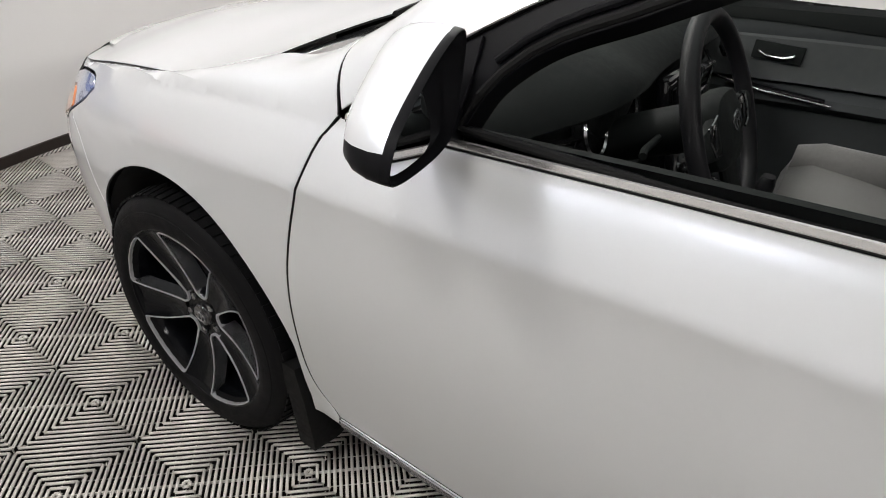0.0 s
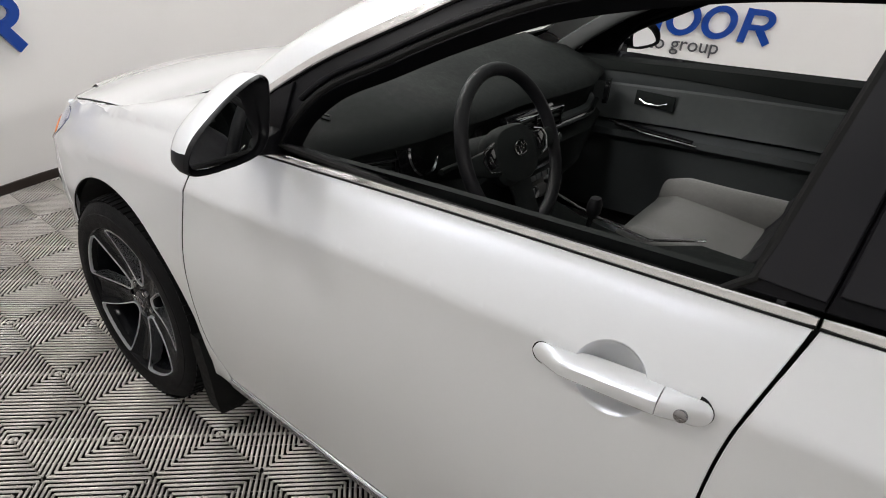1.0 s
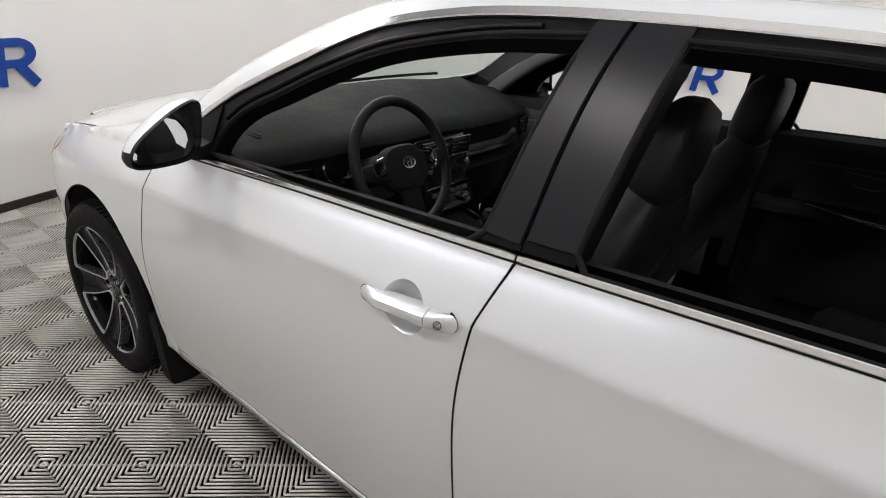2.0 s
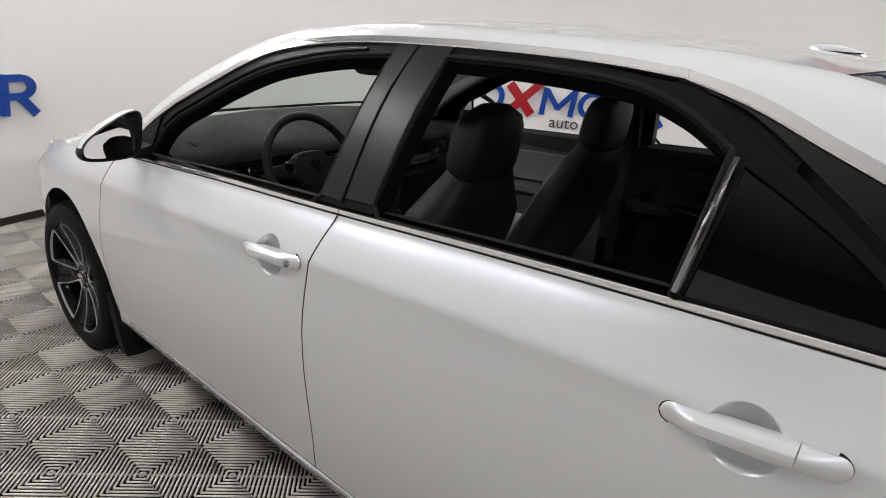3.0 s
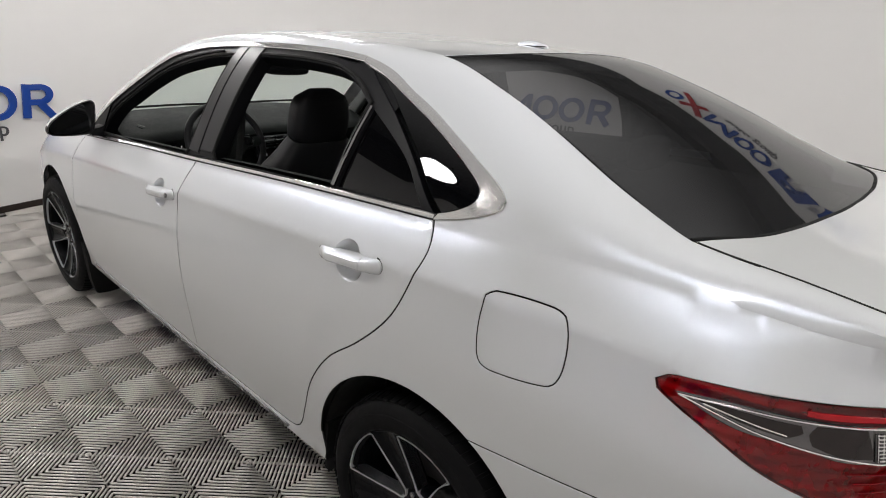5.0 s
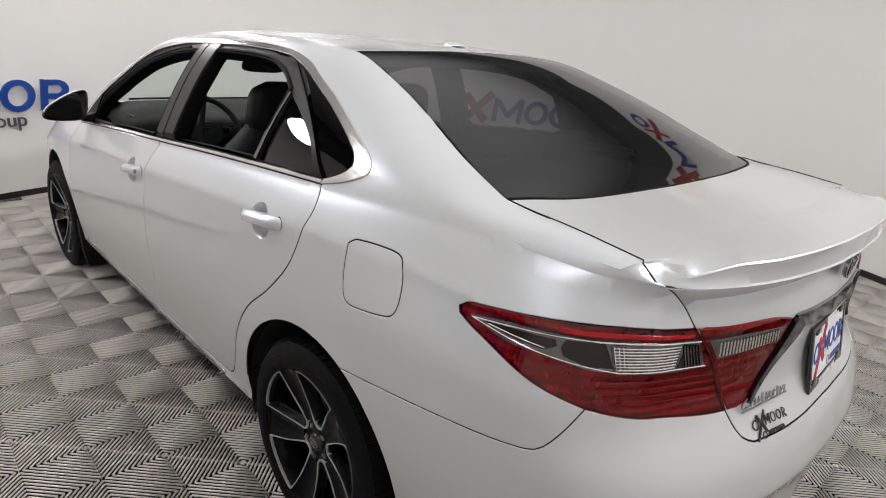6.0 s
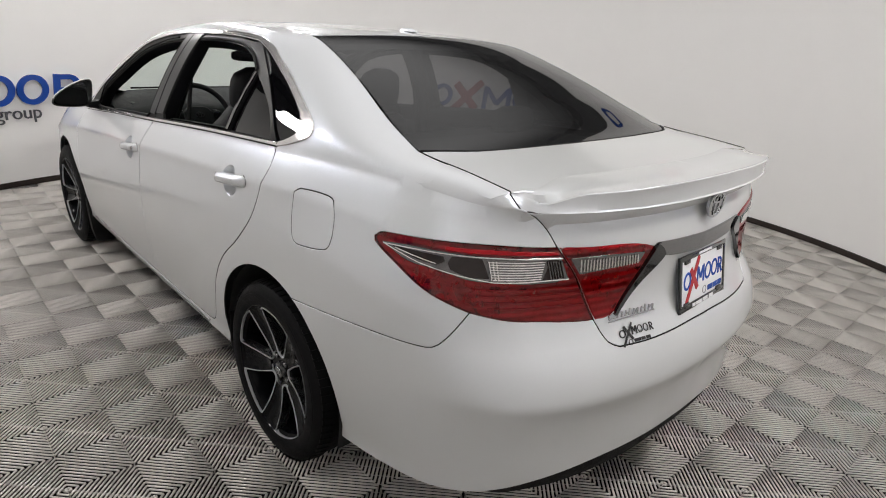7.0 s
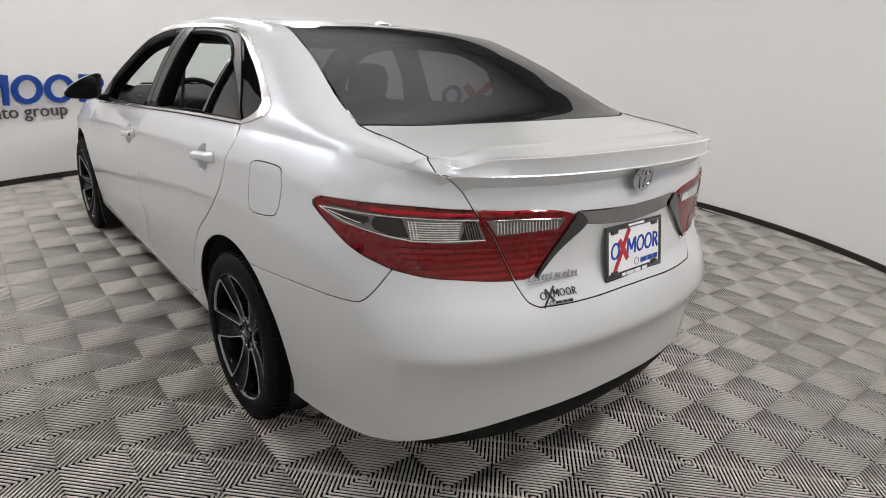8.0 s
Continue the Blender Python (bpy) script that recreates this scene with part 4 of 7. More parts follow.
    lo, hi = belt_up(1.603, 2.742), belt_hi(1.603, 2.742, 0.0095)
    part("belt_moulding", put(strip(skin, lo, hi, 0.004)), BRIGHT_SATIN, car, "chrome strip under the rear window")
    part("top_moulding", put(strip(skin, xz(CHROME_OUT[1:]), xz([(x + 0.004, z - 0.013) for x, z in CHROME_OUT[1:]][::-1]), 0.005)), BRIGHT_SATIN, car, "chrome strip over the side windows")
    inner = [(2.252, 1.397)] + [p for r in Q_GLASS[:2] for p in r][1:]
    part("rear_moulding", put(strip(skin, xz(CHROME_REAR), xz([(x, z) for x, z in [(2.752, 1.113), (2.79, 1.126), (2.828, 1.146), (2.842, 1.166), (2.83, 1.184), (2.79, 1.206), (2.70, 1.247), (2.60, 1.287), (2.49, 1.326), (2.37, 1.368), (2.252, 1.397)]]), 0.004)), BRIGHT_SATIN, car, "wide chrome surround of the quarter window")
    for f_edge, r_edge in (([(1.522, 1.05), (1.546, 1.2), (1.578, 1.400)], [(1.597, 1.05), (1.611, 1.255), (1.636, 1.402)]), ([(1.608, 1.06), (1.621, 1.255), (1.647, 1.404)], [(1.694, 1.066), (1.714, 1.21), (1.738, 1.404)])):
        part("pillar_cover", put(panel(skin, outline(xz(f_edge), xz([f_edge[-1], r_edge[-1]]), xz(r_edge[::-1]), xz([r_edge[0], f_edge[0]])), step=0.03, gap=0.0, lip=0.004, lift=0.0015)), PILLAR_BLACK, car, "glossy black door pillar cover")
    part("door_pane", put(panel(skin, r_pane, step=0.02, gap=0.0, lip=0.003, lift=-0.012)), TINT, car, "dark tinted fixed rear door pane")
    part("quarter_window", put(panel(skin, q_glass, step=0.02, gap=-0.004, lip=0.004, lift=-0.001)), TINT, car, "dark tinted rear quarter window")
    corner = outline(xz([(2.19, 1.386), (2.25, 1.406), (2.375, 1.368), (2.47, 1.334)]), xz([(2.47, 1.334), (2.46, 1.29)]), xz([(2.46, 1.29), (2.36, 1.338), (2.29, 1.362), (2.19, 1.386)]))
    part("frame_corner", put(panel(skin, corner, step=0.03, gap=0.0, lip=0.004, lift=-0.009)), TRIM_BLACK, car, "black corner behind the rear door frame")
    bar_pts = [skin(*at(x, z)) + Vector((0, -0.001, 0)) for x, z in ((2.381, 1.296), (2.378, 1.23), (2.373, 1.16), (2.368, 1.098))]
    part("division_bar", put(tube(bar_pts, 0.0065, 8)), DARK_CHROME, car, "slim bright window division bar")
    part("sill_strip", put(strip(skin, [(s_of_x(x), 0.277) for x in (0.47, 0.9, 1.4, 1.9, 2.19)], [(s_of_x(x), 0.2905) for x in (2.21, 1.9, 1.4, 0.9, 0.462)], 0.004)), SATIN_CHROME, car, "bright strip along the sill")

# inner dark shell behind the gaps
shell_l = outline([(s_of_x(-0.9), 0.25), (s_of_x(-0.39), 0.25)], arch(0, ARCH_Z, ARCH_R + 0.012, 190, -10), [(s_of_x(0.40), 0.25), (s_of_x(2.36), 0.25)], arch(2.775, ARCH_Z, ARCH_R + 0.012, 190, -10),
                  [(s_of_x(3.18), 0.30), (S_REAR, 0.32)], [(S_REAR, 0.32), (S_REAR, 1.06)], [(S_REAR, 1.06), (3.75, 1.06), (s_of_x(3.3), 1.085), (s_of_x(2.6), 1.07), (s_of_x(1.6), 1.0), (s_of_x(0.45), 0.91), (s_of_x(-0.3), 0.80), (s_of_x(-0.9), 0.66)], [(s_of_x(-0.9), 0.66), (s_of_x(-0.9), 0.25)], step=0.04)
for side in (0, 1):
    b = panel(wrap, shell_l, step=0.06, gap=0.0, lip=0.0, lift=-0.034)
    part("inner_shell", mirrored(b) if side else b, BLACK_GAP, car)

# hood, windscreen, roof, rear window, deck
edge = lambda x, k=1.0: (x, -k * curve(x, EDGE_Y))


def both(run):
    return [(x, -y) for x, y in run[::-1]]


hood_l = [edge(x) for x in (0.13, 0.04, -0.03, -0.1, -0.25, -0.4, -0.6, -0.72)]
hood = outline([(0.10, 0.0), (0.105, -0.3), (0.115, -0.5), hood_l[0]], hood_l, [edge(-0.72), (-0.80, -0.45), (-0.86, -0.2), (-0.87, 0.0), (-0.86, 0.2), (-0.80, 0.45), (-0.72, curve(-0.72, EDGE_Y))], both(hood_l), [(0.13, -hood_l[0][1]), (0.115, 0.5), (0.105, 0.3), (0.10, 0.0)])
part("hood", panel(top, hood, step=0.05, gap=0.0045), PAINT, car)
ws_l = [edge(x, 0.985) for x in (0.42, 0.6, 0.8, 1.0, 1.12)]
screen = outline([(0.20, 0.0), (0.24, -0.3), (0.33, -0.55), ws_l[0]], ws_l, [ws_l[-1], (1.16, -0.4), (1.19, 0.0), (1.16, 0.4), (ws_l[-1][0], -ws_l[-1][1])], both(ws_l), [(ws_l[0][0], -ws_l[0][1]), (0.33, 0.55), (0.24, 0.3), (0.20, 0.0)])
ws = part("windscreen", panel(top, screen, step=0.06, gap=0.001, lip=0.004, lift=-0.003), WINDSCREEN, car, "clear windscreen")
ws.visible_shadow = False
side_c = [edge(x) for x in (0.135, 0.2, 0.26, 0.33, 0.40)]
cowl = outline([(0.105, 0.0), (0.11, -0.3), (0.12, -0.5), side_c[0]], side_c + [ws_l[0]], [ws_l[0], (0.33, -0.55), (0.24, -0.3), (0.20, 0.0), (0.24, 0.3), (0.33, 0.55), (ws_l[0][0], -ws_l[0][1])], [(ws_l[0][0], -ws_l[0][1])] + both(side_c), [(0.135, -side_c[0][1]), (0.12, 0.5), (0.11, 0.3), (0.105, 0.0)])
part("cowl", panel(top, cowl, step=0.04, lift=-0.012), GLOSS_BLACK, car, "black cowl under the windscreen")
roof_l = [edge(x) for x in (1.12, 1.4, 1.7, 2.0, 2.3, 2.465)]
moon = outline([(1.36, -0.40), (1.36, 0.40)], [(1.36, 0.40), (1.79, 0.40)], [(1.79, 0.40), (1.79, -0.40)], [(1.79, -0.40), (1.36, -0.40)])
roof = outline([(1.19, 0.0), (1.16, -0.4), roof_l[0]], roof_l, [roof_l[-1], (2.508, -0.35), (2.53, 0.0), (2.508, 0.35), (roof_l[-1][0], -roof_l[-1][1])], both(roof_l), [(roof_l[0][0], -roof_l[0][1]), (1.16, 0.4), (1.19, 0.0)])
part("roof", panel(top, roof, step=0.05, gap=0.0015), PAINT, car)
rw_l = [edge(x, 0.992) for x in (2.475, 2.6, 2.75, 2.9, 3.05, 3.15, 3.232)]
rear_win = outline([(2.535, 0.0), (2.512, -0.35), rw_l[0]], rw_l, [rw_l[-1], (3.325, -0.50), (3.375, -0.22), (3.385, 0.0), (3.375, 0.22), (3.325, 0.50), (rw_l[-1][0], -rw_l[-1][1])], both(rw_l), [(rw_l[0][0], -rw_l[0][1]), (2.512, 0.35), (2.535, 0.0)])
rw = part("rear_window", panel(top, rear_win, step=0.028, gap=0.001, lip=0.004, lift=-0.002), REAR_GLASS, car, "dark tinted rear window")
rw.visible_shadow = False
low_run = catmull([rw_l[-1], (3.325, -0.50), (3.375, -0.22), (3.385, 0.0), (3.375, 0.22), (3.325, 0.50), (rw_l[-1][0], -rw_l[-1][1])], 0.04)
part("window_seal", tube([top(x + 0.003, y) - Vector((0, 0, 0.003)) for x, y in low_run], 0.0045, 8), RUBBER, car, "thin black seal below the rear window")


def deck(x, y):
    return top(x, y)


S0 = 3.722


def reach_of(s):
    s = min(s, REARMID - s)
    return 0.045 + 0.10 * smooth(S0, S0 + 0.22, s)


def rear_way(s):
    """A point under the deck's rear edge and the way out of it."""
    p = skin(s, 1.078)
    x, y, nx, ny = plan(s if s <= S_REAR else REARMID - s)
    return p, Vector((nx, -ny if s <= S_REAR else ny, 0)).normalized()


rear_edge = []
for s in np.linspace(S0, REARMID - S0, 41):
    p, n = rear_way(s)
    q = p - n * (reach_of(s) - 0.012)
    rear_edge.append((q.x, q.y))
deck_l = [(3.24, -0.661), (3.40, -0.664), (3.52, -0.667), (3.585, -0.669)]
deck_line = outline([(3.39, 0.0), (3.38, -0.22), (3.33, -0.50), deck_l[0]], deck_l + [rear_edge[0]], rear_edge, [rear_edge[-1]] + both(deck_l), [(3.24, 0.661), (3.33, 0.50), (3.38, 0.22), (3.39, 0.0)])
b = panel(deck, deck_line, step=0.04, gap=0.004)
bmesh.ops.delete(b, geom=[f for f in b.faces if f.material_index and f.calc_center_median().x > 3.575], context="FACES")
trunk = part("trunk_lid", b, PAINT, car)
face_line = outline([(s, 1.080) for s in np.linspace(3.733, REARMID - 3.733, 32)], [(REARMID - 3.733, 1.080), (REARMID - 3.765, 1.066), (REARMID - 3.81, 1.035), (REARMID - 3.847, 0.990)], flip_s(LAMP_SPLIT)[::-1], [(REARMID - 3.995, 0.785), (REARMID - 4.035, 0.726), (REARMID - 4.07, 0.711)],
                    [(REARMID - 4.07, 0.711), (REARMID - 4.2, 0.708), (S_REAR, 0.712), (4.2, 0.708), (4.07, 0.711)], [(4.07, 0.711), (4.035, 0.726), (3.995, 0.785)], LAMP_SPLIT[::-1], [(3.847, 0.990), (3.81, 1.035), (3.765, 1.066), (3.733, 1.080)])
part("lid_face", panel(skin, face_line, step=0.03), PAINT, trunk)

# spoiler lip along the deck's rear edge
rings = []
NS = 100
for i in range(NS + 1):
    s = S0 + (REARMID - 2 * S0) * i / NS
    p, n = rear_way(s)
    d = min(s, REARMID - s) - S0
    r, reach = smooth(0.0, 0.36, d), reach_of(s)
    lip = smooth(0.005, 0.07, d)
    z_at = lambda k: top(p.x - n.x * k, p.y - n.y * k).z
    ze = z_at(0.0)
    top_z = 1.094 + (max(ze, 1.094) + 0.011 - 1.094) * smooth(0.0, 0.2, d)
    prof = [(-reach, z_at(reach) - 0.0006), (-reach * 0.92, z_at(reach * 0.92) + 0.0008), (-reach * 0.62, z_at(reach * 0.62) + 0.001 + 0.002 * r), (-reach * 0.34, z_at(reach * 0.34) - 0.002 * (1 - r) + 0.005 * r),
            (-0.012 + 0.014 * r, top_z - 0.004 - 0.001 * r), (-0.006 + 0.024 * r, top_z - 0.0012), (-0.003 + 0.0245 * r, top_z - 0.0035), (-0.003 + 0.019 * r, 0.55 * top_z + 0.45 * 1.083), (0.003 * lip + 0.011 * r, 1.0865), (0.006 * lip + 0.011 * r, 1.0825), (0.0055 * lip + 0.009 * r, 1.0795), (-0.002, 1.0775), (-0.014, 1.070)]
    # the ends run out flush with the body
    z0, f = prof[0][1], smooth(0.0, 0.085, d)
    for k in range(1, 11):
        u = k / 11
        a = -reach + (reach - 0.002) * u
        z = z0 + (1.0775 - z0) * (0.35 * u + 0.65 * u * u)
        prof[k] = (a + (prof[k][0] - a) * f, z + (prof[k][1] - z) * f)
    rings.append([Vector((p.x, p.y, 0)) + n * a + Vector((0, 0, z)) for a, z in prof])
corner = Vector((3.575, -0.002 - curve(3.575, EDGE_Y), 0.0))
corner.z = top(corner.x, corner.y).z
foot = rings[0][11].copy()
end = []
for k in range(13):
    u = min(1.0, k / 11)
    p = corner.lerp(foot, u) + Vector((0.0, -0.004 * math.sin(math.pi * u), 0.004 * math.sin(math.pi * u)))
    end.append(p if k < 12 else rings[0][12].copy())
rings = [end] + rings + [[Vector((p.x, -p.y, p.z)) for p in end]]
part("spoiler", loft(rings, caps=False, loop=False), PAINT, trunk, "low body-coloured lip spoiler")
# shoulder of the body beside the lid, up to its shut line
for side in (0, 1):
    z_on = lambda x, y: Vector((x, y, top(x, y).z))
    low_way = [(s_of_x(x), curve(x, BELT)) for x in (3.36, 3.375, 3.392, 3.42, 3.46, 3.50, 3.54, 3.58)] + [(s_of_x(3.58) + (3.735 - s_of_x(3.58)) * u, w) for u, w in ((0.25, 1.0900), (0.45, 1.0893), (0.65, 1.0880), (0.85, 1.0855), (1.0, 1.0815))]
    high_way = [z_on(x, -0.002 - curve(x, EDGE_Y)) for x in (3.36, 3.375, 3.392, 3.42, 3.46, 3.50, 3.54, 3.575)] + [end[k] - Vector((0.001, 0.001, 0.0)) for k in (2, 4, 6, 9, 11)]
    rows = []
    for k, ((s_, w_), b) in enumerate(zip(low_way, high_way)):
        up = 0.0009 * min(1.0, 0.4 + k / 4)
        c, a = skin(s_, w_ - 0.006), skin(s_, w_ - 0.0002)
        x, y, nx, ny = plan(s_)
        n = Vector((nx, -ny, 0.4)).normalized()
        d = (b - a).length
        p1, p2 = a + (a - skin(s_, w_ - 0.012)).normalized() * 0.33 * d, b - Vector((0.0, 1.0, 0.12)).normalized() * 0.38 * d
        row = [c + n * up] + [a * (1 - v) ** 3 + p1 * 3 * v * (1 - v) ** 2 + p2 * 3 * v * v * (1 - v) + b * v ** 3 + n * up for v in (0.0, 0.3, 0.55, 0.8, 1.0)] + [b - Vector((0, -0.001, 0.012))]
        if k < 8:
            x = (3.36, 3.375, 3.392, 3.42, 3.46, 3.50, 3.54, 3.58)[k]
            row[1:6] = [flank(x, v) + n * up for v in (0.0, 0.3, 0.55, 0.8, 1.0)]
        rows.append(row)
    b = loft(rows, caps=False, loop=False)
    if sum(f.normal.z for f in b.faces) < 0:
        bmesh.ops.reverse_faces(b, faces=b.faces[:])
    part("shoulder_piece", mirrored(b) if side else b, PAINT, car)
    # dark bead laid on the surface, drawing the lid gap's shade
    line = [z_on(x, -0.002 - curve(x, EDGE_Y)) + Vector((0.0, 0.0015, 0.001)) for x in (3.25, 3.28, 3.31, 3.34)] + [r[5] + Vector((0.0, 0.0015, 0.0006)) for r in rows]
    b = tube(line, 0.0019, 6)
    part("lid_line_shade", mirrored(b) if side else b, BLACK_GAP, car, "thin dark bead drawn as the shut line's shade beside the boot lid")

# rear bumper
bump_l = [(s_of_x(2.775 + (ARCH_R + 0.004) * math.cos(radians(64))), ARCH_Z + (ARCH_R + 0.004) * math.sin(radians(64)))] + BUMPER_TOP[1:]
lid_low = [(3.995, 0.785), (4.035, 0.726), (4.07, 0.711)]
lid_mid = [(4.07, 0.711), (4.2, 0.708), (S_REAR, 0.712), (REARMID - 4.2, 0.708), (REARMID - 4.07, 0.711)]
low = [(s_of_x(3.15), 0.27), (s_of_x(3.3), 0.275), (3.62, 0.292), (3.8, 0.325), (4.0, 0.352), (4.2, 0.362), (S_REAR, 0.366)]
arch_b = arch(2.775, ARCH_Z, ARCH_R + 0.004, 64, -8)
bumper_line = outline(bump_l, LAMP_LOW2, lid_low, lid_mid, [(REARMID - s, z) for s, z in lid_low[::-1]], [(REARMID - s, z) for s, z in LAMP_LOW2[::-1]], [(REARMID - s, z) for s, z in bump_l[::-1]], [(REARMID - s, z) for s, z in arch_b],
                      [(REARMID - arch_b[-1][0], arch_b[-1][1])] + [(REARMID - s, z) for s, z in low], [(s, z) for s, z in low[::-1]] + [arch_b[-1]], arch_b[::-1])
bumper = part("rear_bumper", panel(skin, bumper_line, step=0.035, fine=[(3.42, REARMID - 3.42, 0.53, 0.645, 0.014)]), PAINT, car)
diff_top = [(3.66, 0.295), (3.72, 0.305), (3.8, 0.322), (4.0, 0.349), (4.2, 0.359), (S_REAR, 0.363)]
diff = outline(diff_top + [(REARMID - s, z) for s, z in diff_top[-2::-1]], [(REARMID - 3.66, 0.295), (REARMID - 3.74, 0.27), (REARMID - 3.9, 0.26)], [(REARMID - 3.9, 0.26), (S_REAR, 0.25), (3.9, 0.26)], [(3.9, 0.26), (3.74, 0.27), (3.66, 0.295)])
part("lower_valance", panel(skin, diff, step=0.05, lift=-0.012), RUBBER, bumper, "matt black lower rear valance")

# front bumper and grille corner
fb_top = [(-0.482, 0.710), (-0.623, 0.640), (-0.80, 0.622), (S_FRONT, 0.60)]
fb = outline([(s_of_x(-0.337), 0.501), (-0.42, 0.62), (-0.482, 0.710)], fb_top, [(S_FRONT, 0.60), (S_FRONT, 0.22)], [(S_FRONT, 0.22), (s_of_x(-0.7), 0.21), (s_of_x(-0.39), 0.24)], arch(0, ARCH_Z, ARCH_R, 192, 152))
hl = outline([(-0.362, 0.789), (-0.382, 0.804), (-0.43, 0.805), (-0.52, 0.790), (-0.62, 0.764), (-0.75, 0.728)], [(-0.75, 0.728), (-0.80, 0.63)], [(-0.80, 0.63), (-0.623, 0.644), (-0.482, 0.714), (-0.402, 0.757), (-0.362, 0.789)], step=0.015)
hl_amber = outline([(-0.485, 0.716), (-0.53, 0.738), (-0.60, 0.736)], [(-0.60, 0.736), (-0.625, 0.650)], [(-0.625, 0.650), (-0.55, 0.684), (-0.485, 0.716)], step=0.01)
fbm = joined(panel(skin, fb, step=0.04), mirrored(panel(skin, fb, step=0.04)))
part("front_bumper", fbm, PAINT, car)
nose = outline([(S_FRONT, 0.60), (s_of_x(-0.80), 0.62), (s_of_x(-0.805), 0.74)], [(s_of_x(-0.805), 0.74), (S_FRONT, 0.76)], [(S_FRONT, 0.76), (S_FRONT, 0.60)])
part("grille", joined(panel(wrap, nose, step=0.05), mirrored(panel(wrap, nose, step=0.05))), GLOSS_BLACK, car, "dark front grille")
rows = []
for y in np.linspace(-0.58, 0.58, 25):
    k = len(_PS) // 2
    s_ = float(np.interp(abs(y), _PY[:k], _PS[:k]))
    x_h = -0.868 + 0.26 * (abs(y) / 0.62) ** 2.6
    f0, f1 = wrap(s_, 0.70), wrap(s_, 0.745)
    sg = 1 if y <= 0 else -1
    f0.y, f1.y = f0.y * sg, f1.y * sg
    h0 = top(x_h + 0.03, y) - Vector((0, 0, 0.010))
    rows.append([f0, f1, (f1 + h0) / 2 + Vector((-0.01, 0, 0.012)), h0])
part("nose_panel", loft(rows, caps=False, loop=False), PAINT, car)
for side in (0, 1):
    put = mirrored if side else (lambda b: b)
    rows = []
    for x in (-0.45, -0.49, -0.54, -0.60, -0.66, -0.72):
        z_lamp = curve(x, [(-0.75, 0.728), (-0.62, 0.764), (-0.52, 0.790), (-0.43, 0.805)])
        a, b = Vector((x, 0.004 - curve(x, EDGE_Y), top(x, curve(x, EDGE_Y)).z - 0.004)), skin(s_of_x(x), z_lamp + 0.003) + Vector((0.004, 0.004, 0))
        rows.append([a + Vector((0, 0.02, -0.004)), a, (a + b) / 2 + Vector((0, 0, 0.003)), b, b + Vector((0.006, 0.008, -0.01))])
    part("lamp_brow", put(loft(rows, caps=False, loop=False)), PAINT, car)
    h = part("headlight", put(panel(skin, hl, step=0.02)), HEAD_CLEAR, car, "clear headlight")
    part("marker", put(panel(skin, hl_amber, step=0.01, lift=0.003, gap=0.0)), LAMP_AMBER, h, "amber side marker")

# tail lamps
lamp_out = outline(LAMP_TOP, LAMP_SPLIT, LAMP_LOW2[::-1], LAMP_LOW[::-1])
IN_TOP = [(3.855, 0.990), (3.95, 0.985), (4.05, 0.982), (4.13, 0.975), (4.20, 0.960)]
IN_LOW = [(4.20, 0.960), (4.13, 0.870), (4.065, 0.792)]
lamp_in = outline(IN_TOP, IN_LOW, [(4.065, 0.792), (4.03, 0.785), (4.002, 0.786)], [(s + 0.006, z) for s, z in LAMP_SPLIT[::-1]])
CLEAR1 = outline([(3.330, 0.956), (3.42, 0.966), (3.50, 0.969), (3.62, 0.970), (3.858, 0.966)], [(3.858, 0.966), (3.888, 0.911)], [(3.888, 0.911), (3.838, 0.902), (3.66, 0.908), (3.58, 0.912), (3.52, 0.925), (3.42, 0.930), (3.330, 0.956)], step=0.012)
TIP_DARK = outline([(3.362, 0.9545), (3.43, 0.957), (3.515, 0.9585)], [(3.515, 0.9585), (3.520, 0.948), (3.500, 0.936)], [(3.500, 0.936), (3.43, 0.942), (3.362, 0.9545)], step=0.008)
POCKET = outline([(3.538, 0.962), (3.58, 0.964), (3.618, 0.9645)], [(3.618, 0.9645), (3.630, 0.942), (3.642, 0.9175)], [(3.642, 0.9175), (3.585, 0.9195), (3.538, 0.931)], [(3.538, 0.931), (3.530, 0.947), (3.538, 0.962)], step=0.008)
POCKET_IN = outline([(3.818, 0.9625), (3.852, 0.961)], [(3.852, 0.961), (3.880, 0.9145)], [(3.880, 0.9145), (3.806, 0.9105)], [(3.806, 0.9105), (3.818, 0.94), (3.818, 0.9625)], step=0.008)
LENS = outline([(3.628, 0.964), (3.70, 0.965), (3.81, 0.964)], [(3.81, 0.964), (3.815, 0.94), (3.800, 0.909)], [(3.800, 0.909), (3.70, 0.912), (3.650, 0.917)], [(3.650, 0.917), (3.640, 0.94), (3.628, 0.964)], step=0.01)
CLEAR2 = outline([(3.890, 0.962), (4.0, 0.961), (4.158, 0.951)], [(4.158, 0.951), (4.140, 0.927)], [(4.140, 0.927), (4.0, 0.922), (3.925, 0.919)], [(3.925, 0.919), (3.890, 0.962)], step=0.01)
TOP_GLOW = outline([(3.52, 0.982), (3.65, 0.985), (3.842, 0.981)], [(3.842, 0.981), (3.846, 0.974)], [(3.846, 0.974), (3.65, 0.978), (3.52, 0.976), (3.52, 0.982)], step=0.012)


def lens_rib(s0, s1, z0, z1, r):
    """A slim rib of the moulded lens, laid on the lamp's skin."""
    pts = []
    for u in np.linspace(0, 1, 8):
        s_, z_ = s0 + (s1 - s0) * u, z0 + (z1 - z0) * u
        x, y, nx, ny = plan(s_)
        pts.append(skin(s_, z_) + Vector((nx, -ny, 0)) * 0.0078)
    return tube(pts, r, 6)


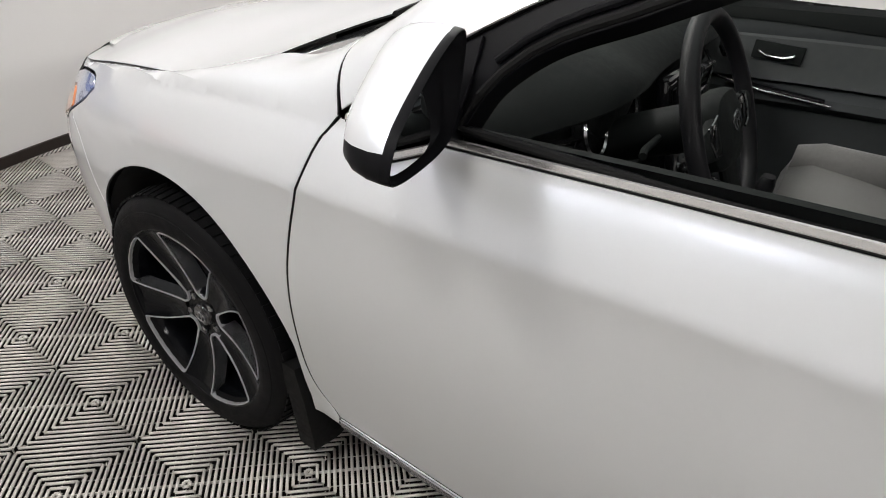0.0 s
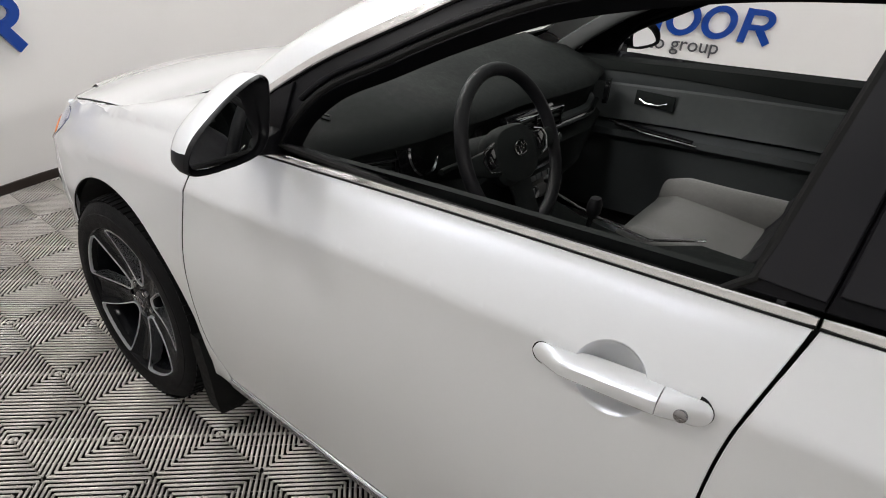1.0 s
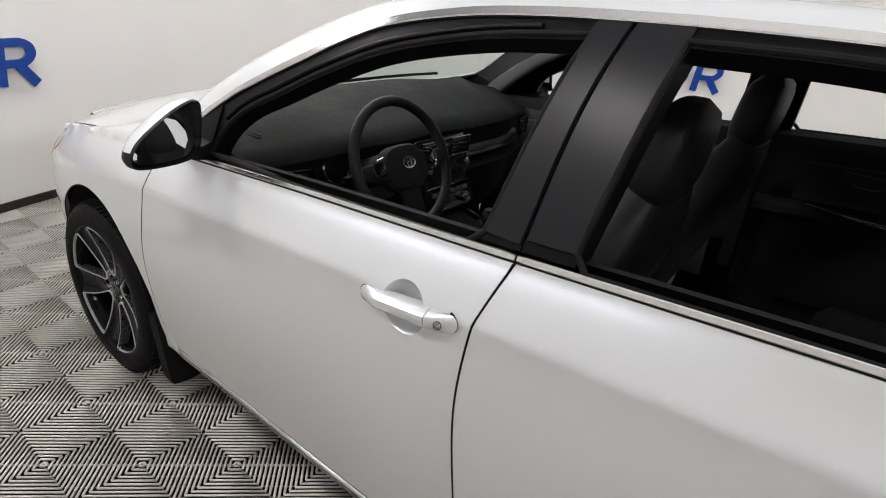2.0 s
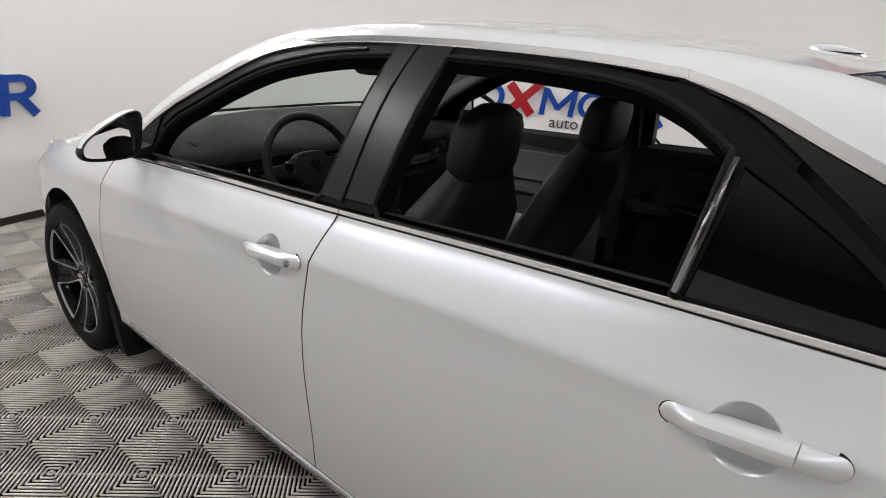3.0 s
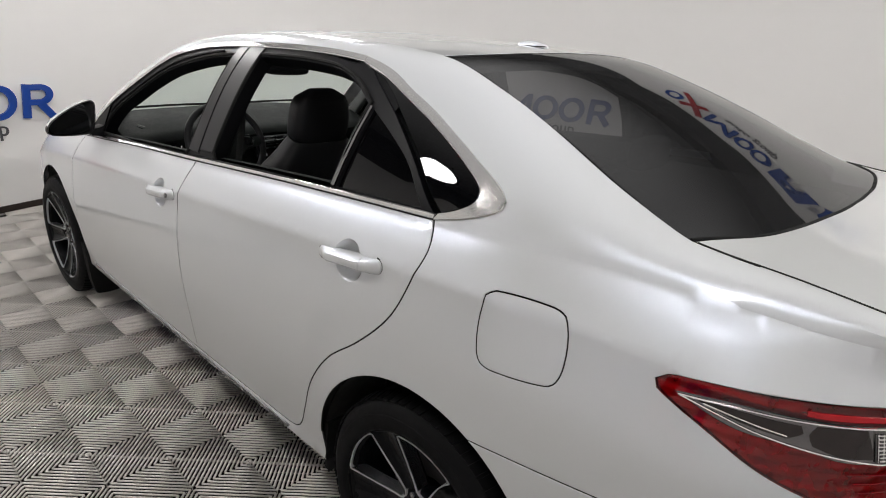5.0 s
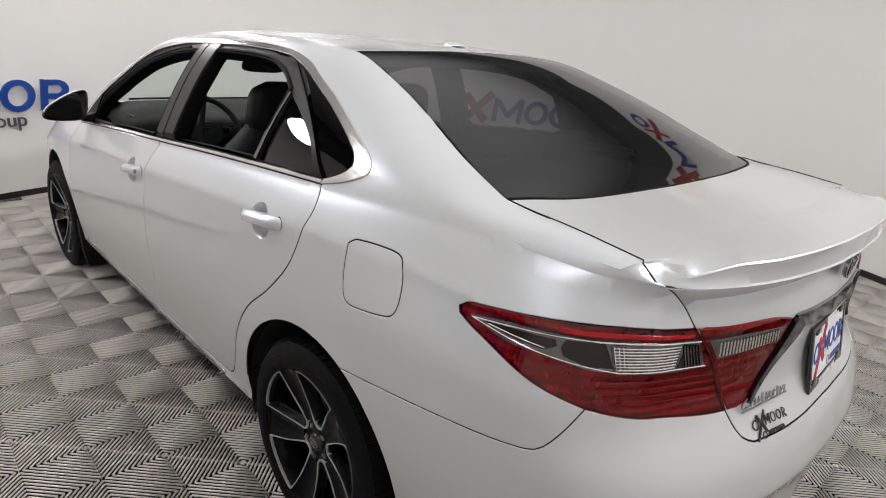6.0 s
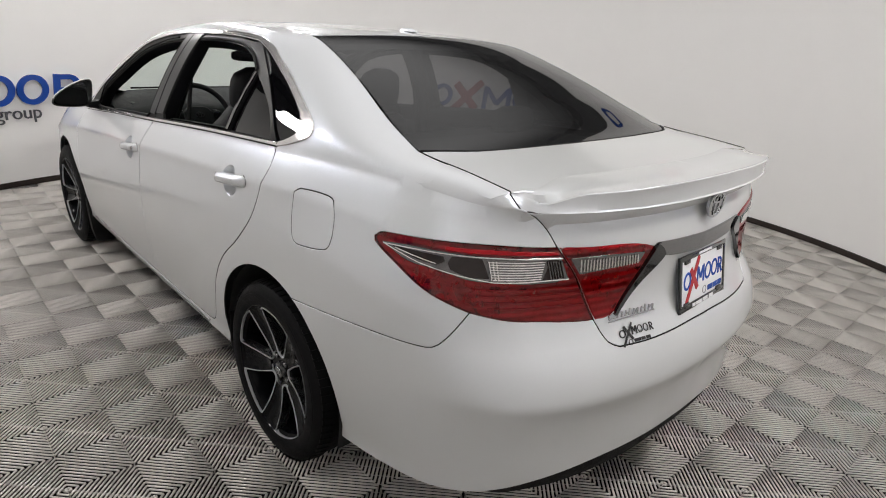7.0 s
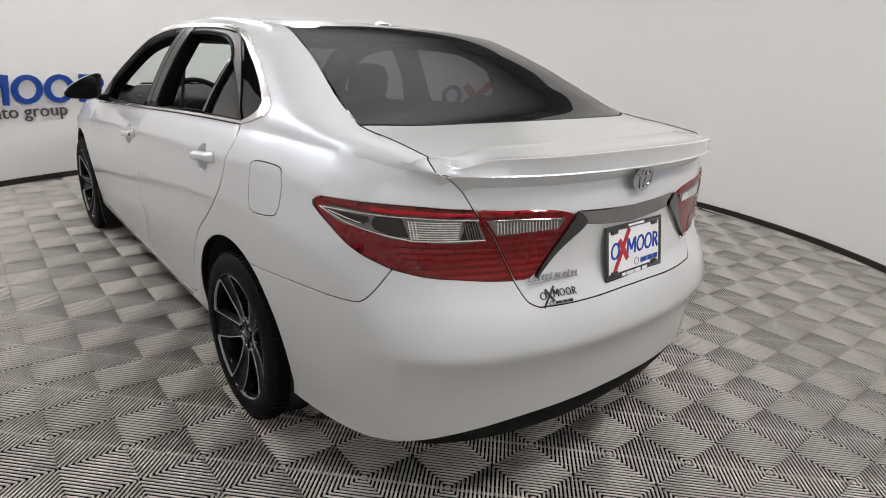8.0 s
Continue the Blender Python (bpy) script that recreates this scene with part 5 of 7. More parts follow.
for side in (0, 1):
    put = mirrored if side else (lambda b: b)
    a = part("tail_lamp", put(panel(skin, lamp_out, step=0.02, gap=0.0015, lift=0.005, lip=0.012, chamfer=0.003)), RED_LENS, car, "glossy red tail lamp")
    a.visible_shadow = False
    part("reflector", put(panel(skin, lamp_out, step=0.02, gap=0.001, lift=-0.006, lip=0.02)), REFLECTOR, a, "pressed reflector behind the red lens")
    part("clear_band", put(panel(skin, CLEAR1, step=0.015, gap=0, lift=0.0062, lip=0.001)), LAMP_GREY, a, "bright clear band")
    part("tip_recess", put(panel(skin, TIP_DARK, step=0.012, gap=0, lift=0.0072, lip=0.001)), LAMP_SMOKE, a, "dark slit in the lamp's tip")
    part("tip_bar", put(lens_rib(3.375, 3.50, 0.9535, 0.9405, 0.0016)), LAMP_CLEAR, a)
    part("smoked_pocket", put(panel(skin, POCKET, step=0.012, gap=0, lift=0.0072, lip=0.001)), LAMP_SMOKE, a, "dark smoked pocket")
    part("smoked_pocket", put(panel(skin, POCKET_IN, step=0.012, gap=0, lift=0.0068, lip=0.001)), LAMP_SMOKE, a, "dark smoked pocket")
    part("reversing_lens", put(panel(skin, LENS, step=0.012, gap=0, lift=0.0070, lip=0.001)), LAMP_GREY, a, "clear ribbed lens")
    for k in range(8):
        z0 = 0.9155 + 0.0062 * k
        part("lens_rib", put(lens_rib(3.655 - 0.0025 * k, 3.800 + 0.001 * k, z0, z0, 0.0017)), LAMP_CLEAR, a)
    for k in range(6):
        s0 = 3.822 + 0.0085 * k
        part("lens_flute", put(lens_rib(s0 + 0.012, s0 - 0.006, 0.912, 0.960 - 0.0006 * k, 0.0018)), LAMP_GREY, a)
    for z0, z1, z2, z3 in ((0.9555, 0.9685, 0.9695, 0.9655), (0.9555, 0.9255, 0.9090, 0.9095)):
        part("band_edge", put(joined(lens_rib(3.335, 3.45, z0, z0 + (z1 - z0) * 0.7, 0.0019), lens_rib(3.45, 3.55, z0 + (z1 - z0) * 0.7, z1 if z1 > 0.95 else 0.922, 0.0019), lens_rib(3.55, 3.66, z1 if z1 > 0.95 else 0.922, z2, 0.0019), lens_rib(3.66, 3.862 if z1 > 0.95 else 3.888, z2, z3, 0.0019))), LAMP_CLEAR, a, "bright edge of the clear band")
    for k in range(7):
        part("lens_flute", put(lens_rib(3.648 + 0.0048 * k, 3.634 + 0.0052 * k, 0.914, 0.962, 0.0014)), LAMP_CLEAR if k % 2 else LAMP_GREY, a)
    for k in range(4):
        z0 = 0.892 - 0.016 * k
        part("red_rib", put(lens_rib(3.60 + 0.016 * k, 3.925 + 0.008 * k, z0, z0 - 0.007, 0.0010)), LAMP_RED, a)
    part("light_line", put(panel(skin, TOP_GLOW, step=0.012, gap=0, lift=0.0062, lip=0.001)), LAMP_RED_BRIGHT, a, "thin bright red line")
    b = part("lid_lamp", put(panel(skin, lamp_in, step=0.02, gap=0.0015, lift=0.005, lip=0.012, chamfer=0.003)), RED_LENS, trunk, "red inner tail lamp on the lid")
    b.visible_shadow = False
    part("reflector", put(panel(skin, lamp_in, step=0.02, gap=0.003, lift=0.0015, lip=0.004)), REFLECTOR, b, "pressed reflector behind the red lens")
    part("clear_band", put(panel(skin, CLEAR2, step=0.012, gap=0, lift=0.0065, lip=0.001)), LAMP_GREY, b, "clear ribbed lens")
    for k in range(20):
        s0 = 3.926 + 0.0108 * k
        part("lens_flute", put(lens_rib(s0, s0 - 0.004, 0.9245, 0.957 - 0.0004 * k, 0.0021)), LAMP_CLEAR, b)

# chrome bar between the lid lamps
bar_top = [(4.212, 0.966), (4.3, 0.962), (4.4, 0.958), (S_REAR, 0.956)]
bar_low = [(4.245, 0.930), (4.3, 0.922), (4.4, 0.914), (S_REAR, 0.911)]
bar_line = outline(bar_top + [(REARMID - s, z) for s, z in bar_top[-2::-1]], [(REARMID - 4.212, 0.966), (REARMID - 4.245, 0.930)], [(REARMID - s, z) for s, z in bar_low] + bar_low[-2::-1], [(4.245, 0.930), (4.212, 0.966)], step=0.015)
part("lid_garnish", panel(skin, bar_line, step=0.03, gap=0, lift=0.006, lip=0.012, chamfer=0.003), DARK_CHROME, trunk, "wide chrome bar across the lid")
for side in (0, 1):
    put = mirrored if side else (lambda b: b)
    g = outline([(4.207, 0.962), (4.22, 0.962), (4.25, 0.935), (4.235, 0.918)], [(4.235, 0.918), (4.15, 0.86), (4.072, 0.785)], [(4.072, 0.785), (4.068, 0.79), (4.135, 0.872), (4.207, 0.962)], step=0.01)
    part("lamp_trim", put(panel(skin, g, step=0.02, gap=0, lift=0.012, lip=0.016)), GLOSS_BLACK, trunk, "dark trim beside the lamp")

# ---- wheels ----
WR = 0.3215


def face_z(r):
    return 0.066 + 0.036 * (r / 0.23) ** 2


def polar(r, a, z):
    return Vector((r * math.cos(a), r * math.sin(a), z))


def petal(c):
    """Outline of one window between the spokes, as (radius, angle)."""
    side = [(0.231, 22.5), (0.20, 21.8), (0.16, 20.6), (0.12, 19.0), (0.088, 16.6), (0.068, 14.5)]
    pts = []
    for r, a in side:
        pts.append((r, c + radians(a + 1.8 * math.sin((r - 0.066) * 21))))
    arc_in = [(0.060, c + radians(8)), (0.058, c), (0.060, c - radians(8))]
    other = [(r, c - radians(a - 1.8 * math.sin((r - 0.066) * 21))) for r, a in side[::-1]]
    rim = [(0.2345, c + radians(a)) for a in (-20, -14, -7, 0, 7, 14, 20)]
    return pts + arc_in + other + rim


def ribbon(poly, width, drop, lift):
    """A flat band round a window: face and both flanks."""
    bm = bmesh.new()
    n = len(poly)
    flat = [Vector((r * math.cos(a), r * math.sin(a))) for r, a in poly]
    near, far = shrunk([tuple(p) for p in flat], -width * 1.8), shrunk([tuple(p) for p in flat], -width)
    out2 = [Vector(a).lerp(Vector(b), smooth(0.07, 0.15, p.length)) for a, b, p in zip(near, far, flat)]
    rows = []
    for p, q in zip(flat, out2):
        zi, zo = face_z(p.length) + lift, face_z(q.length) + lift
        rows.append([bm.verts.new((p.x, p.y, zi - drop)), bm.verts.new((p.x, p.y, zi)), bm.verts.new((q.x, q.y, zo)), bm.verts.new((q.x, q.y, zo - 0.012))])
    for i in range(n):
        a, b = rows[i], rows[(i + 1) % n]
        for j in range(3):
            bm.faces.new((a[j], b[j], b[j + 1], a[j + 1]))
    for v in [v for v in bm.verts if not v.link_faces]:
        bm.verts.remove(v)
    bmesh.ops.recalc_face_normals(bm, faces=bm.faces[:])
    return bm


def wheel_meshes():
    out = {}
    prof = [(0.228, -0.085), (0.236, -0.100), (0.262, -0.1115), (0.292, -0.108), (0.309, -0.097), (0.3165, -0.088), (WR, -0.068), (WR, 0.068), (0.3165, 0.088), (0.309, 0.097), (0.292, 0.108), (0.285, 0.1085), (0.2835, 0.110), (0.262, 0.1115), (0.246, 0.1085), (0.236, 0.100), (0.228, 0.085)]
    tyre = spun(prof, 96)
    out["tyre"] = tyre
    blocks = []
    for i in range(72):
        a = 2 * math.pi * i / 72
        for z0, z1, skew in ((0.050, 0.094, 0.03), (-0.094, -0.050, 0.03)):
            b = bmesh.new()
            vs = []
            for z, k in ((z0, 0), (z1, skew)):
                r = WR + 0.001 if abs(z) < 0.07 else 0.3155
                for da in (0.008, 0.070):
                    vs.append(polar(r + 0.0012, a + da + k * (1 if z0 > 0 else -1) * 0.5, z))
            v = [b.verts.new(p) for p in vs]
            b.faces.new((v[0], v[1], v[3], v[2]))
            blocks.append(b)
    tb = joined(*blocks)
    bmesh.ops.recalc_face_normals(tb, faces=tb.faces[:])
    bmesh.ops.solidify(tb, geom=tb.faces[:], thickness=-0.004)
    out["tread_blocks"] = tb
    out["rim"] = spun([(0.232, -0.08), (0.226, -0.05), (0.220, 0.0), (0.224, 0.06), (0.232, 0.088), (0.237, 0.098)], 80)
    out["rim_lip"] = spun([(0.232, 0.088), (0.2355, 0.0985), (0.239, 0.1045), (0.243, 0.1050), (0.2455, 0.101), (0.2445, 0.094)], 80)
    out["hub"] = spun([(0.0, 0.058), (0.02, 0.060), (0.050, 0.0640), (0.063, 0.064), (0.068, 0.055), (0.07, 0.02), (0.07, -0.02)], 40)
    out["cap"] = spun([(0.0, 0.0765), (0.018, 0.0755), (0.027, 0.073), (0.0305, 0.068), (0.031, 0.060)], 40)
    out["disc"] = spun([(0.06, -0.02), (0.075, 0.012), (0.15, 0.012), (0.152, -0.012), (0.08, -0.012), (0.06, -0.02)], 48)
    return out


WM = wheel_meshes()
WD = {k: finish(b, k, {"tyre": TYRE, "tread_blocks": TYRE, "rim": WHEEL_DARK, "rim_lip": WHEEL_DARK, "hub": WHEEL_DARK, "cap": GLOSS_BLACK, "disc": DARK_METAL}[k]) for k, b in WM.items()}


def spoke_mesh(c):
    """The dark plate between two windows."""
    a0, a1 = petal(c), petal(c + 2 * math.pi / 5)
    n = 6
    left = [a0[i] for i in range(n)]
    right = [a1[n + 3 + (n - 1 - i)] for i in range(n)]
    bm = bmesh.new()
    rows = []
    lip_l = [(0.237, left[0][1])] + left
    lip_r = [(0.237, right[0][1])] + right
    for (r0, b0), (r1, b1) in zip(lip_l, lip_r):
        row = []
        for k in range(7):
            u = k / 6
            r, b = r0 + (r1 - r0) * u, b0 + (b1 - b0) * u
            sink = 0.010 * math.sin(math.pi * u) * smooth(0.07, 0.12, r)
            row.append(bm.verts.new(polar(r, b, face_z(r) - 0.001 - sink)))
        lo = [bm.verts.new(polar(r0, b0, face_z(r0) - 0.042)), bm.verts.new(polar(r1, b1, face_z(r1) - 0.042))]
        rows.append([lo[0]] + row + [lo[1]])
    for p, q in zip(rows, rows[1:]):
        for j in range(len(p) - 1):
            bm.faces.new((p[j], p[j + 1], q[j + 1], q[j]))
    bmesh.ops.recalc_face_normals(bm, faces=bm.faces[:])
    return finish(bm, "spoke", WHEEL_DARK)


SPOKES = [spoke_mesh(2 * math.pi * k / 5 + 0.3) for k in range(5)]
EDGES = [finish(ribbon(petal(2 * math.pi * k / 5 + 0.3), 0.0023, 0.040, 0.0015), "machined_edge", MACHINED) for k in range(5)]
emblem_bits = joined(moved(ring_shape(0.020, 0.014, 0.0035, 0.003, lean=0), Matrix.Translation((0, 0, 0.0755))), moved(ring_shape(0.0085, 0.013, 0.003, 0.003, lean=0), Matrix.Translation((0, 0, 0.076))), moved(ring_shape(0.014, 0.006, 0.0025, 0.003, lean=0), Matrix.Translation((0, 0.007, 0.0757))))
EMB = finish(emblem_bits, "cap_badge", CHROME)
NUT = finish(moved(cylinder(0.0095, 0.02, 6, bevel=0.002), Matrix.Translation((0, 0, 0.062))), "lug_nut", SATIN_CHROME)


def wheel(x, side, spin, caliper_angle):
    m = Matrix.Translation((x, -0.79 if side < 0 else 0.79, 0.3222)) @ Matrix.Rotation(radians(90 if side < 0 else -90), 4, "X") @ Matrix.Rotation(radians(spin), 4, "Z")
    w = new("wheel", WD["rim"])
    w.parent = car
    w.matrix_parent_inverse = Matrix.Translation((1.44, 0, 0)).inverted()
    w.matrix_basis = m
    tagged(w, "dark five-spoke alloy wheel with machined edges")

    def add(name, data, m2=None, label=""):
        o = new(name, data)
        o.parent = w
        if m2 is not None:
            o.matrix_basis = m2
        if label:
            tagged(o, label)
        return o

    add("tyre", WD["tyre"], label="black low-profile tyre")
    tagged(add("tread", WD["tread_blocks"]), kind="stuff")
    add("rim_lip", WD["rim_lip"])
    add("hub", WD["hub"])
    add("cap", WD["cap"])
    add("cap_badge", EMB)
    add("brake_disc", WD["disc"], label="grey brake disc")
    for k in range(5):
        add("spoke", SPOKES[k])
        add("machined_edge", EDGES[k], label="bright machined edge")
        a = 2 * math.pi * (k + 0.5) / 5 + 0.3
        add("lug_nut", NUT, Matrix.Translation((0.05 * math.cos(a), 0.05 * math.sin(a), 0)))
    cal = finish(moved(box(-0.035, 0.035, 0.09, 0.165, -0.03, 0.035, 0.01), Matrix.Rotation(radians(caliper_angle), 4, "Z")), "caliper", DARK_METAL)
    add("caliper", cal)
    return w


wheel(0.0, -1, -6, 60)
wheel(2.775, -1, -8.2, -60)
wheel(0.0, 1, 50, 120)
wheel(2.775, 1, 5, 200)

# wheel housings and mud flaps
for x in (0.0, 2.775):
    for side in (-1, 1):
        prof = []
        n = 28
        rings_h = []
        for i in range(n + 1):
            a = radians(-15 + 210 * i / n)
            cx, cz = x + (ARCH_R + 0.006) * math.cos(a), ARCH_Z + (ARCH_R + 0.006) * math.sin(a)
            rings_h.append([Vector((cx, side * (0.845 if x < 1 else 0.868), cz)), Vector((cx, side * 0.60, cz)), Vector((x + 0.25 * math.cos(a), side * 0.595, ARCH_Z + 0.25 * math.sin(a))), Vector((x, side * 0.59, ARCH_Z))])
        part("wheel_housing", loft(rings_h, caps=False, loop=False), BLACK_GAP, car)
for side in (-1, 1):
    rings_f = []
    for z, w0, w1, x in ((0.37, 0.80, 0.885, 0.345), (0.28, 0.72, 0.885, 0.370), (0.18, 0.715, 0.882, 0.385), (0.115, 0.725, 0.868, 0.374), (0.088, 0.74, 0.855, 0.357)):
        rings_f.append([Vector((x - 0.035 + 0.03 * (z < 0.1), side * w0, z)), Vector((x, side * w0, z)), Vector((x + 0.012, side * (w0 + w1) / 2, z)), Vector((x, side * w1, z)), Vector((x - 0.05, side * w1, z))])
    part("mud_flap", loft(rings_f), RUBBER, car, "black mud flap behind the front wheel")
    rings_f = [[Vector((x, side * w0, z)), Vector((x + 0.015, side * w0, z)), Vector((x + 0.015, side * w1, z)), Vector((x, side * w1, z))] for z, w0, w1, x in ((0.40, 0.70, 0.87, 2.392), (0.30, 0.70, 0.87, 2.38), (0.22, 0.70, 0.86, 2.375))]
    part("mud_guard", loft(rings_f), RUBBER, car)
part("underbody", joined(box(0.42, 2.34, -0.80, 0.80, 0.16, 0.235, 0.02), box(-0.72, 0.44, -0.58, 0.58, 0.165, 0.23, 0.02), box(2.32, 3.45, -0.58, 0.58, 0.175, 0.25, 0.02), box(3.40, 3.66, -0.50, 0.50, 0.225, 0.28, 0.02)), BLACK_GAP, car)

# ---- mirrors, badges, plate, aerial ----
def outer_mirror():
    """Outline of the glass side, seen from behind, and rings that close it forward."""
    shape = [(-1.047, 1.004), (-1.043, 1.020), (-1.024, 1.045), (-0.98, 1.074), (-0.925, 1.102), (-0.875, 1.118), (-0.851, 1.118), (-0.843, 1.104), (-0.846, 1.055), (-0.855, 1.008), (-0.872, 0.985), (-0.905, 0.977), (-0.965, 0.978), (-1.018, 0.984), (-1.042, 0.992)]
    shape = [tuple(p) for p in catmull(shape + [shape[0]], 0.008)][:-1]
    mid = (-0.935, 1.045)

    def at_ring(x, k, dz=0.0, dy=0.0):
        return [Vector((x + 0.014 - 0.22 * (y - mid[0]), mid[0] + (y - mid[0]) * k + dy, mid[1] + (z - mid[1]) * k + dz)) for y, z in shape]

    return shape, mid, at_ring


shape, mid, at_ring = outer_mirror()
MOUTER = [at_ring(0.676, 0.975), at_ring(0.681, 0.988), at_ring(0.680, 1.0), at_ring(0.668, 1.012), at_ring(0.648, 1.015), at_ring(0.622, 0.985, -0.001, 0.003), at_ring(0.60, 0.915, -0.002, 0.008), at_ring(0.583, 0.80, -0.003, 0.015), at_ring(0.571, 0.60, -0.004, 0.022), at_ring(0.566, 0.35, -0.005, 0.026), at_ring(0.565, 0.06, -0.005, 0.028)]
for side in (0, 1):
    put = (lambda b: moved(mirrored(b), Matrix.Translation((0, 0.045, 0)))) if side else (lambda b: b)
    full = loft(MOUTER[3:], caps=False)
    low = full.copy()
    tilt = Vector((-0.1, 0, 1)).normalized()
    split = Vector((0.62, 0, 1.017))
    for bm_, keep_cap in ((full, True), (low, False)):
        bmesh.ops.bisect_plane(bm_, geom=bm_.verts[:] + bm_.edges[:] + bm_.faces[:], plane_co=split, plane_no=tilt, dist=1e-6, clear_inner=keep_cap, clear_outer=not keep_cap)
    low = joined(low, loft(MOUTER[:4], caps=False))
    mir = part("door_mirror", put(low), TRIM_BLACK, car, "black door mirror housing with white cap")
    part("cap", put(full), PAINT, mir, "pearl white mirror cap")
    part("bowl", put(loft([at_ring(0.677, 0.965), at_ring(0.668, 0.95), at_ring(0.625, 0.90), at_ring(0.60, 0.70), at_ring(0.598, 0.05)], caps=False)), TRIM_BLACK, mir)
    gl = bmesh.new()
    front_v = [gl.verts.new((0.670 - 0.27 * (y - mid[0]) * 0.9 - 0.19 * (z - mid[1]), mid[0] + (y - mid[0]) * 0.90, mid[1] + (z - mid[1]) * 0.885)) for y, z in shape]
    back_v = [gl.verts.new(v.co + Vector((-0.003, 0, 0))) for v in front_v]
    gl.faces.new(front_v)
    gl.faces.new(back_v[::-1])
    for i in range(len(front_v)):
        j = (i + 1) % len(front_v)
        gl.faces.new((front_v[i], front_v[j], back_v[j], back_v[i]))
    bmesh.ops.recalc_face_normals(gl, faces=gl.faces[:])
    part("mirror_glass", put(gl), MIRROR, mir, "mirror glass")
    foot = loft([[Vector((x, y, z)) for x, z in ((0.55, 0.955 + d), (0.66, 0.960 + d), (0.655, 1.0 - d), (0.57, 0.995 - d))] for y, d in ((-0.80, -0.012), (-0.83, 0.0), (-0.87, 0.006))])
    bmesh.ops.bevel(foot, geom=foot.edges[:], offset=0.006, segments=2, profile=0.5, affect="EDGES")
    part("foot", put(foot), TRIM_BLACK, mir, "black mirror foot")
    put = mirrored if side else (lambda b: b)
    sail = outline(xz([(0.478, 0.968), (0.56, 0.976), (0.652, 0.985)]), xz([(0.652, 0.985), (0.657, 1.03), (0.655, 1.092)]), xz([(0.655, 1.092), (0.60, 1.058), (0.545, 1.012), (0.478, 0.968)]))
    part("sail_panel", put(panel(skin, sail, step=0.03, gap=0.0, lift=0.003, lip=0.006)), TRIM_BLACK, car, "black corner panel by the mirror")

# aerial fin
rings_a = []
for u in np.linspace(0, 1, 9):
    x = 2.315 + 0.115 * u
    h = 0.018 * math.sin(math.pi * min(1, 0.12 + 0.80 * u)) ** 0.6
    w = 0.016 * math.sin(math.pi * min(1.0, 0.08 + 0.85 * u)) ** 0.5
    z = top(x, 0).z - 0.002
    rings_a.append([Vector((x, w * math.cos(a), z + h * math.sin(a) ** 0.8 if math.sin(a) > 0 else z)) for a in np.linspace(0, math.pi, 9)])
part("aerial", loft(rings_a), PAINT, car, "small white roof aerial")
part("aerial_seal", moved(cylinder(0.03, 0.003, 24), Matrix.Translation((2.37, 0, top(2.37, 0).z)) @ Matrix.Diagonal((1.98, 0.68, 1, 1))), RUBBER, car)
# raised front edge of the sliding roof panel
part("sunroof", moved(panel(top, moon, step=0.06, gap=0.0, lift=0.0018, lip=0.004), Matrix.Identity(4)), PAINT, car, "white sliding roof panel")


def on_lid(y, z, out):
    """A pose on the lid's face: x to the car's right, y up, z to the rear."""
    s = s_of_y_rear(abs(y)) if y <= 0 else 2 * S_REAR - s_of_y_rear(abs(y))
    for _ in range(6):
        p = skin(s, z)
        s += (y - p.y) * 0.9
    e = 0.01
    n = (skin(s + e, z) - skin(s - e, z)).cross(skin(s, z + e) - skin(s, z - e)).normalized()
    u = (skin(s + e, z) - skin(s - e, z)).normalized()
    v = n.cross(u)
    p = skin(s, z) + n * out
    return Matrix(((u.x, v.x, n.x, p.x), (u.y, v.y, n.y, p.y), (u.z, v.z, n.z, p.z), (0, 0, 0, 1)))


m = on_lid(0.012, 1.045, 0.019)
em = joined(ring_shape(0.055, 0.040, 0.0085, 0.006, 48, 0), moved(ring_shape(0.019, 0.034, 0.007, 0.0065, 40, 0), Matrix.Translation((0, -0.003, 0.0003))), moved(ring_shape(0.038, 0.016, 0.007, 0.006, 40, 0), Matrix.Translation((0, 0.019, 0.0006))))
badge = part("badge", moved(em, m), SATIN_CHROME, trunk, "round chrome badge")
part("badge_seat", moved(moved(cylinder(0.05, 0.008, 40), Matrix.Diagonal((1, 0.72, 1, 1))), m), SATIN_CHROME, badge)


def bars(specs, m, name, mat, parent, label=""):
    bm = joined(*[bar(*s) for s in specs])
    return part(name, moved(bm, m), mat, parent, label)


# model badges as plain raised bars
strokes = [(-0.092, -0.012, 0.088, -0.009, 0.0026, 0.003), (-0.088, 0.004, -0.070, 0.014, 0.004, 0.003), (-0.090, -0.006, -0.088, 0.005, 0.004, 0.0032), (-0.088, -0.007, -0.066, -0.006, 0.004, 0.0034)]
for k, x in enumerate((-0.046, -0.016, 0.016, 0.046, 0.076)):
    strokes += [(x - 0.012, -0.007, x - 0.007, 0.008, 0.0042, 0.003), (x + 0.004, -0.007, x + 0.008, 0.008 + 0.004 * (k % 2), 0.0042, 0.003), (x - 0.009, 0.006 - 0.006 * (k % 3), x + 0.007, 0.007 - 0.007 * (k % 2), 0.0034, 0.0034)]
bars(strokes, on_lid(-0.325, 0.783, 0.004), "model_badge", SATIN_CHROME, trunk, "chrome model badge")
bars([(-0.04, 0, -0.017, 0, 0.012, 0.004), (-0.013, 0, 0.010, 0, 0.012, 0.004), (0.014, 0, 0.036, 0, 0.012, 0.004)], on_lid(0.40, 0.785, 0.004), "trim_badge", CHROME, trunk, "small chrome trim badge")
